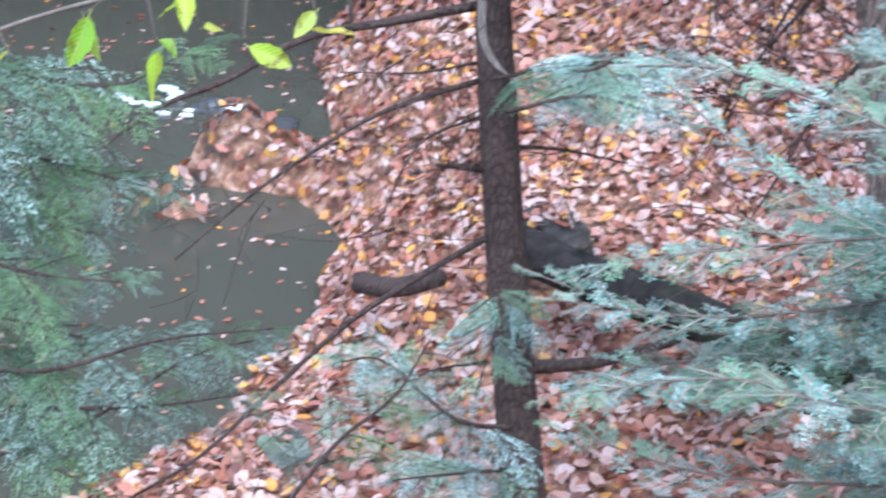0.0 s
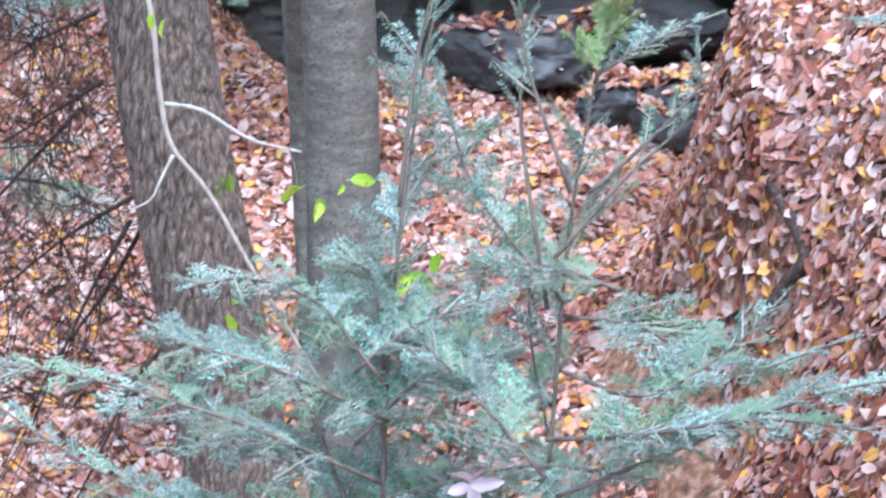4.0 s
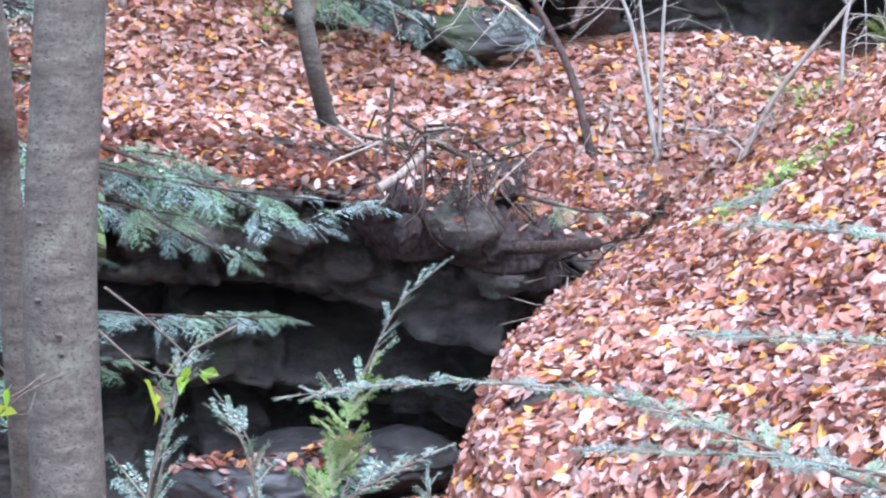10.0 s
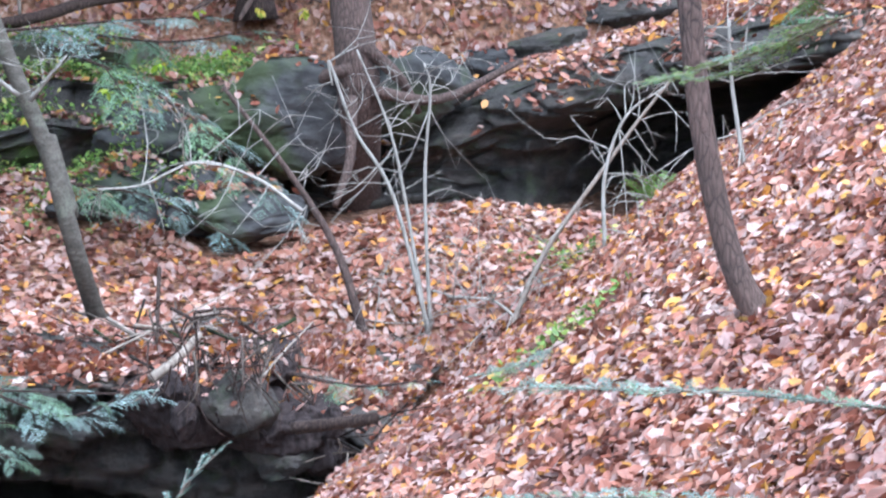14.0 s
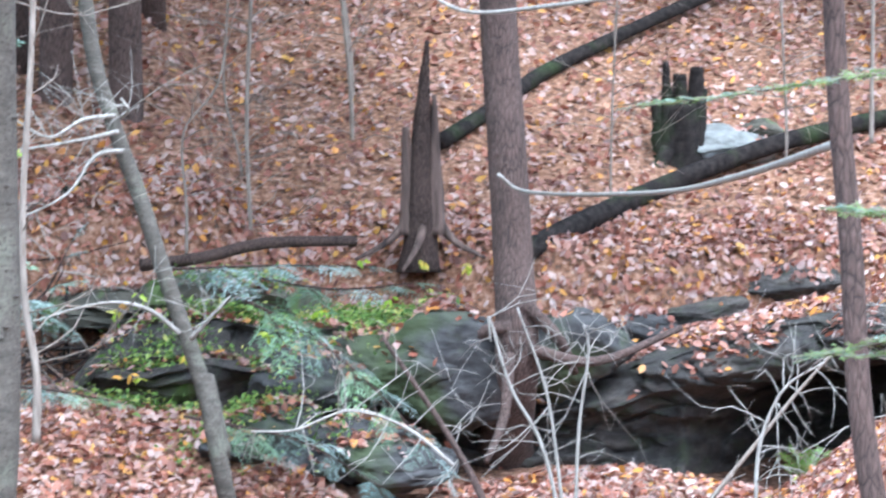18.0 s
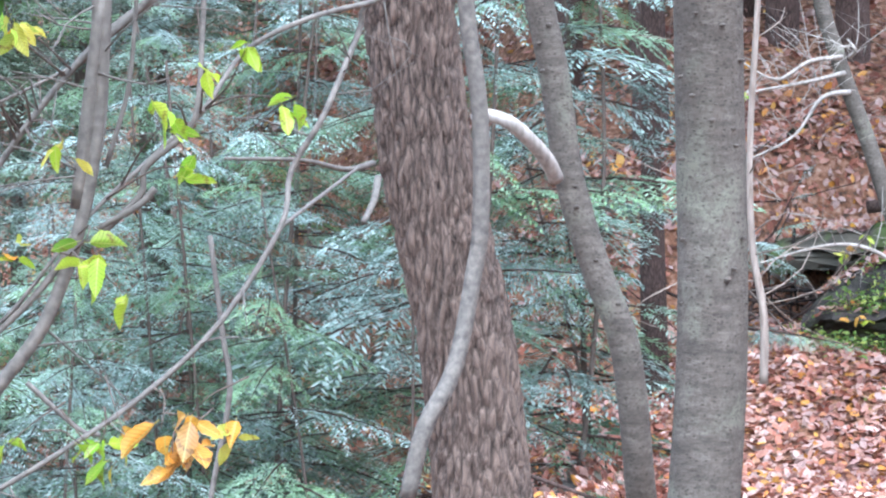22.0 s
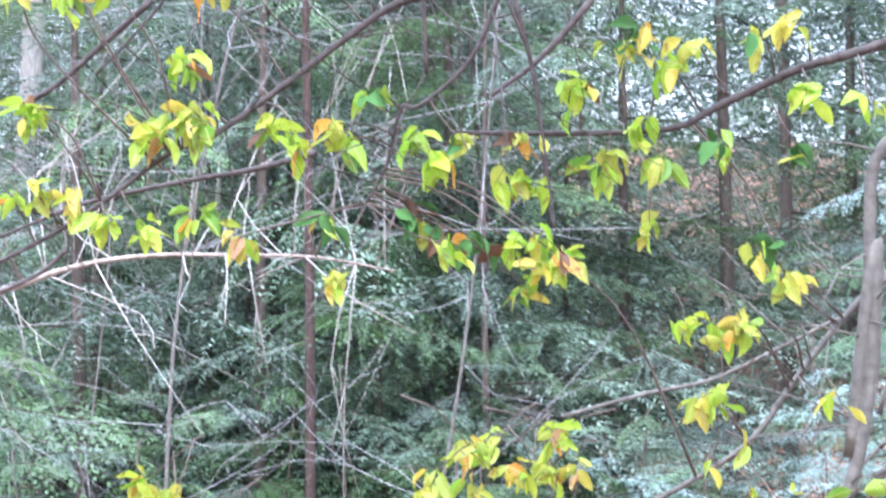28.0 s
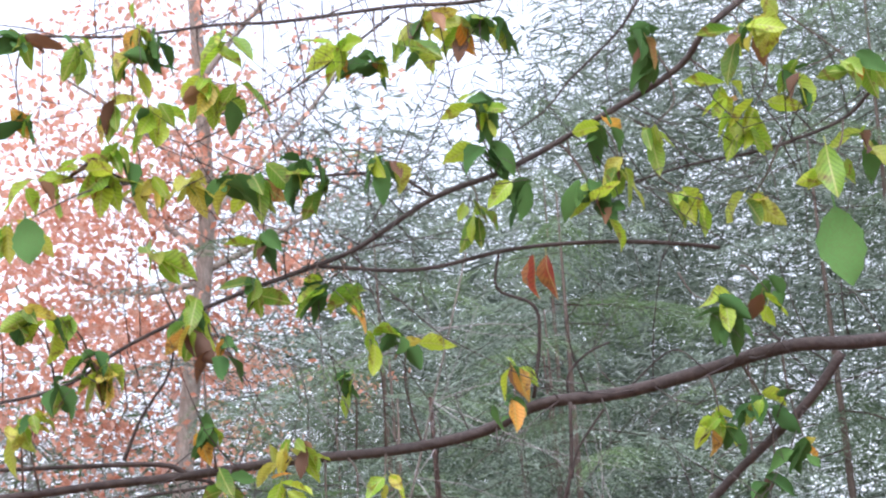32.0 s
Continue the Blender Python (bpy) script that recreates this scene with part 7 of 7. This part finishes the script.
for k in range(70):
    p = np.array((2.95, 22.2, -0.4)) + tangle.normal(0, 1, 3) * (0.55, 0.4, 0)
    p[2] = float(ground_z(p[0], p[1])) + tangle.uniform(0.02, 0.35)
    d = tangle.normal(0, 1, 3) * (1, 1, 0.6) * tangle.uniform(0.2, 0.5)
    part("stick", mesh_of("stick", *tube([p - d, p + tangle.normal(0, 0.05, 3), p + d], tangle.uniform(0.006, 0.02), 0.004, 5, 3), (dark_bark, rotten, brown_twig)[k % 3]), brush)

# fern
fern = thing("fern", label="small green fern by the dark hollow", category="fern")
for k in range(7):
    a = k * 0.9
    base = Vector((7.92, 18.77, -2.31))
    set_along("frond", GREEN_SPRAYS[k % 3], 3.0, fern, base, (math.cos(a), math.sin(a) * 0.5, 1.1), 0.4)

# distant autumn tree against the sky
autumn = thing("autumn_tree", label="pale-barked tree with sparse orange-pink autumn leaves", category="tree")
pale_trunk = [(-14.37, 32.95, 1.96), (-13.84, 32.58, 6.58), (-13.20, 32.17, 9.31), (-12.92, 31.61, 11.39), (-12.73, 31.03, 13.08), (-12.41, 30.26, 15.05)]
limb(autumn, pale_trunk, 0.15, 0.05, pale_bark, "trunk", "", 10)
for path in ([(-13.18, 32.08, 9.66), (-12.64, 32.60, 10.47), (-11.91, 33.12, 11.41), (-11.20, 33.08, 12.22)], [(-13.10, 31.96, 10.15), (-13.76, 31.41, 10.95), (-14.36, 30.39, 11.43)], [(-13.22, 32.16, 9.31), (-14.16, 31.51, 10.13), (-14.60, 30.15, 10.15)],
             [(-12.95, 31.60, 11.39), (-12.38, 31.61, 11.98), (-11.55, 31.62, 12.75)], [(-13.25, 32.25, 8.96), (-14.16, 31.89, 8.87), (-15.02, 31.40, 9.19)], [(-13.23, 32.22, 9.10), (-12.40, 32.44, 9.47), (-11.50, 32.62, 9.98)]):
    limb(autumn, path, 0.05, 0.015, pale_bark)
    twigs(autumn, path, 26, 1.4, pale_bark, 8, 0.007)
rng = np.random.default_rng(90)
count = 12500
hubs = np.array(((-14.58, 31.11, 10.77), (-14.77, 31.52, 9.18), (-15.37, 31.53, 8.08), (-13.05, 31.48, 11.60), (-13.88, 31.73, 9.84), (-14.57, 31.85, 8.32), (-15.63, 31.64, 7.11), (-14.00, 33.25, 8.21)))
sprigs = hubs[rng.integers(0, 8, 420)] + rng.normal(0, 1, (420, 3)) * (1.15, 1.4, 0.85)
centre = sprigs[rng.integers(0, 420, count)] + rng.normal(0, 1, (count, 3)) * (0.26, 0.26, 0.12)
u = rng.normal(0, 1, (count, 3))
u /= np.linalg.norm(u, axis=1)[:, None]
v = np.cross(u, rng.normal(0, 1, (count, 3)))
v /= np.linalg.norm(v, axis=1)[:, None]
leaf_size = (0.058 * rng.uniform(0.6, 1.3, count))[:, None]
verts = np.stack([centre - u * leaf_size, centre + v * leaf_size * 0.6, centre + u * leaf_size, centre - v * leaf_size * 0.6], 1).reshape(-1, 3)
tagged(part("foliage", mesh_of("foliage", verts.tolist(), np.arange(count * 4).reshape(-1, 4).tolist(), autumn_leaf, False), autumn, "orange-pink autumn foliage"), kind="stuff")

# dark trunks in the thicket
for path, r in (([(-6.9, 21.0, -5.6), (-6.75, 21.0, -1.0), (-6.73, 21.0, 2.9), (-6.74, 21.0, 4.6)], 0.055), ([(1.85, 21.0, -3.4), (1.80, 21.0, -1.0), (1.79, 21.0, 0.5), (1.75, 21.0, 10.0)], 0.125)):
    shade_tree = trunk("dark_hemlock_trunk", path, r, 0.3 * r, dark_bark, "straight dark hemlock trunk among the boughs", 12, 0.06)

# thin bare trees between the hemlocks
for k in range(4):
    turn, away = radians(19 + 3.0 * k + spots.uniform(-0.5, 0.5)), spots.uniform(14, 24)
    foot = Vector((-math.sin(turn) * away, math.cos(turn) * away, 0))
    foot.z = float(ground_z(foot.x, foot.y)) - 0.1
    lean = Vector((spots.uniform(-3.2, 3.2), spots.uniform(-0.5, 0.5), spots.uniform(9, 12)))
    path = [foot, foot + lean * 0.35 + Vector((spots.uniform(-0.9, 0.9), 0, 0)), foot + lean * 0.7 + Vector((spots.uniform(-0.3, 0.3), 0, 0)), foot + lean]
    bare = trunk("bare_tree", path, 0.02, 0.005, grey_stem, "thin bare grey tree with many fine twigs", 7, 0.04, k)
    twigs(bare, path[1:], 60, 1.6, haze_twig, 300 + k, 0.0032, 0.2)

# leaves afloat and a riffle on the brook
drift = np.random.default_rng(12)
count = 900
x, y = drift.uniform(-6, -1.9, count), drift.uniform(8.5, 17, count)
turn = drift.uniform(0, 6.3, count)
afloat = LEAF[None] * (0.05 * drift.uniform(0.5, 1.2, count))[:, None, None]
afloat = np.stack([afloat[..., 0] * np.cos(turn)[:, None] - afloat[..., 1] * np.sin(turn)[:, None] + x[:, None],
                   afloat[..., 0] * np.sin(turn)[:, None] + afloat[..., 1] * np.cos(turn)[:, None] + y[:, None], afloat[..., 2] * 0.4 - 6.192], -1)
tagged(new("floating_leaves", mesh_of("floating_leaves", afloat.reshape(-1, 3).tolist(), (np.arange(count)[:, None, None] * 6 + LEAF_FACES[None]).reshape(-1, 4).tolist(), litter_mat, False)),
       "scattered fallen leaves afloat on the brown brook", "fallen leaves", kind="stuff")
for place, size, seed in (((-3.12, 14.45, -6.21), (0.3, 0.2, 0.14), 31), ((-2.72, 14.25, -6.22), (0.26, 0.2, 0.1), 32)):
    boulder("stone", place, size, seed, wet_rock, "dark wet stone breaking the brook's flow")
foam = []
for k in range(15):
    foam.append(drift.normal(0, 1, 3) * (0.24, 0.07, 0.008))
base = Vector((-3.32, 14.42, -6.18))
bm = bmesh.new()
for f in foam:
    m = Matrix.Translation(base + Vector(f)) @ Matrix.Diagonal((1.6, 0.7, 0.5, 1))
    bmesh.ops.create_icosphere(bm, subdivisions=1, radius=float(drift.uniform(0.02, 0.05)), matrix=m)
me = bpy.data.meshes.new("foam")
bm.to_mesh(me)
bm.free()
me.materials.append(foam_mat)
tagged(new("foam", me), "small patch of white foam where the brook spills", "foam", kind="stuff")

# knots on the smooth grey trunks
def knots(tree, points, r, count, seed):
    rng = np.random.default_rng(seed)
    c = spline(points, 12)
    bm = bmesh.new()
    bmesh.ops.create_icosphere(bm, subdivisions=2, radius=1.0)
    for v in bm.verts:
        v.co *= 1 + 0.3 * noise.noise(v.co * 2)
    me = bpy.data.meshes.new("knot")
    bm.to_mesh(me)
    bm.free()
    me.materials.append(knot_bark)
    for k in range(count):
        p = c[rng.integers(1, len(c) - 1)]
        a = rng.uniform(math.pi * 1.1, math.pi * 1.9)
        size = rng.uniform(0.004, 0.011)
        ob = part("knot", me, tree)
        ob.matrix_basis = Matrix.Translation((p[0] + r * math.cos(a), p[1] + r * math.sin(a), p[2] + rng.uniform(-0.05, 0.05))) @ Matrix.Diagonal((size * 1.3, size, size * 0.8, 1))


knots(grey_tree, [(0.92, 9.27, -2.32), (0.96, 9.45, -1.38), (1.02, 9.51, -0.81), (1.01, 9.54, 0.35)], 0.117, 60, 1)
knots(lean_tree, [(0.83, 10.93, -0.97), (0.62, 10.98, -0.31), (0.50, 10.98, 0.40)], 0.058, 14, 2)


def crown(tree, x, y, low, high, count, scale, seed):
    """The boughs of a tall hemlock, added out of view high over the slope to shade it."""
    rng = np.random.default_rng(seed)
    for k in range(count):
        f = (k + rng.random()) / count
        turn = 2.4 * k + rng.normal(0, 0.3)
        set_along("bough", LONG_BOUGHS[rng.integers(4)], scale * (1.15 - 0.7 * f) * rng.uniform(0.8, 1.2), tree, (x, y, low + (high - low) * f), (math.cos(turn), math.sin(turn), rng.uniform(-0.25, 0.1)), rng.normal(0, 0.2))


# Unseen crowns added on two trunks to darken the slope below.
crown(red_tree, 6.0, 20.5, 4.5, 12, 30, 1.5, 1)
crown(shade_tree, 1.8, 21.0, 2.6, 10, 22, 1.4, 2)
# More hemlocks, added for the shade their out-of-view crowns cast.
for k, (x, y) in enumerate(((3.0, 25.6), (1.4, 25.2), (16, 26.5), (14.5, 31), (6.6, 37), (0.5, 34), (17, 21))):
    tall = thing("added_shade_hemlock", label="added tall hemlock whose unseen crown shades the slope", category="tree", group="hemlocks in the ravine")
    foot = float(ground_z(x, y)) - 0.2
    part("trunk", mesh_of("trunk", *tube([(x, y, foot), (x, y, foot + 7), (x + 0.2, y, foot + 14)], 0.13, 0.03, 12, 6, 0.05, 0.3), red_bark), tall)
    crown(tall, x, y, 5.0, 14, 26, 1.7, 10 + k)
for k, (x, y) in enumerate(((4.6, 27.5), (2.6, 30), (11.5, 30))):
    tall = thing("added_shade_hemlock", label="added tall hemlock whose unseen crown shades the slope", category="tree", group="hemlocks in the ravine")
    foot = float(ground_z(x, y)) - 0.2
    part("trunk", mesh_of("trunk", *tube([(x, y, foot), (x, y, foot + 7), (x + 0.2, y, foot + 14)], 0.11, 0.03, 12, 6, 0.05, 0.3), red_bark), tall)
    crown(tall, x, y, 5.5, 13, 24, 1.8, 30 + k)
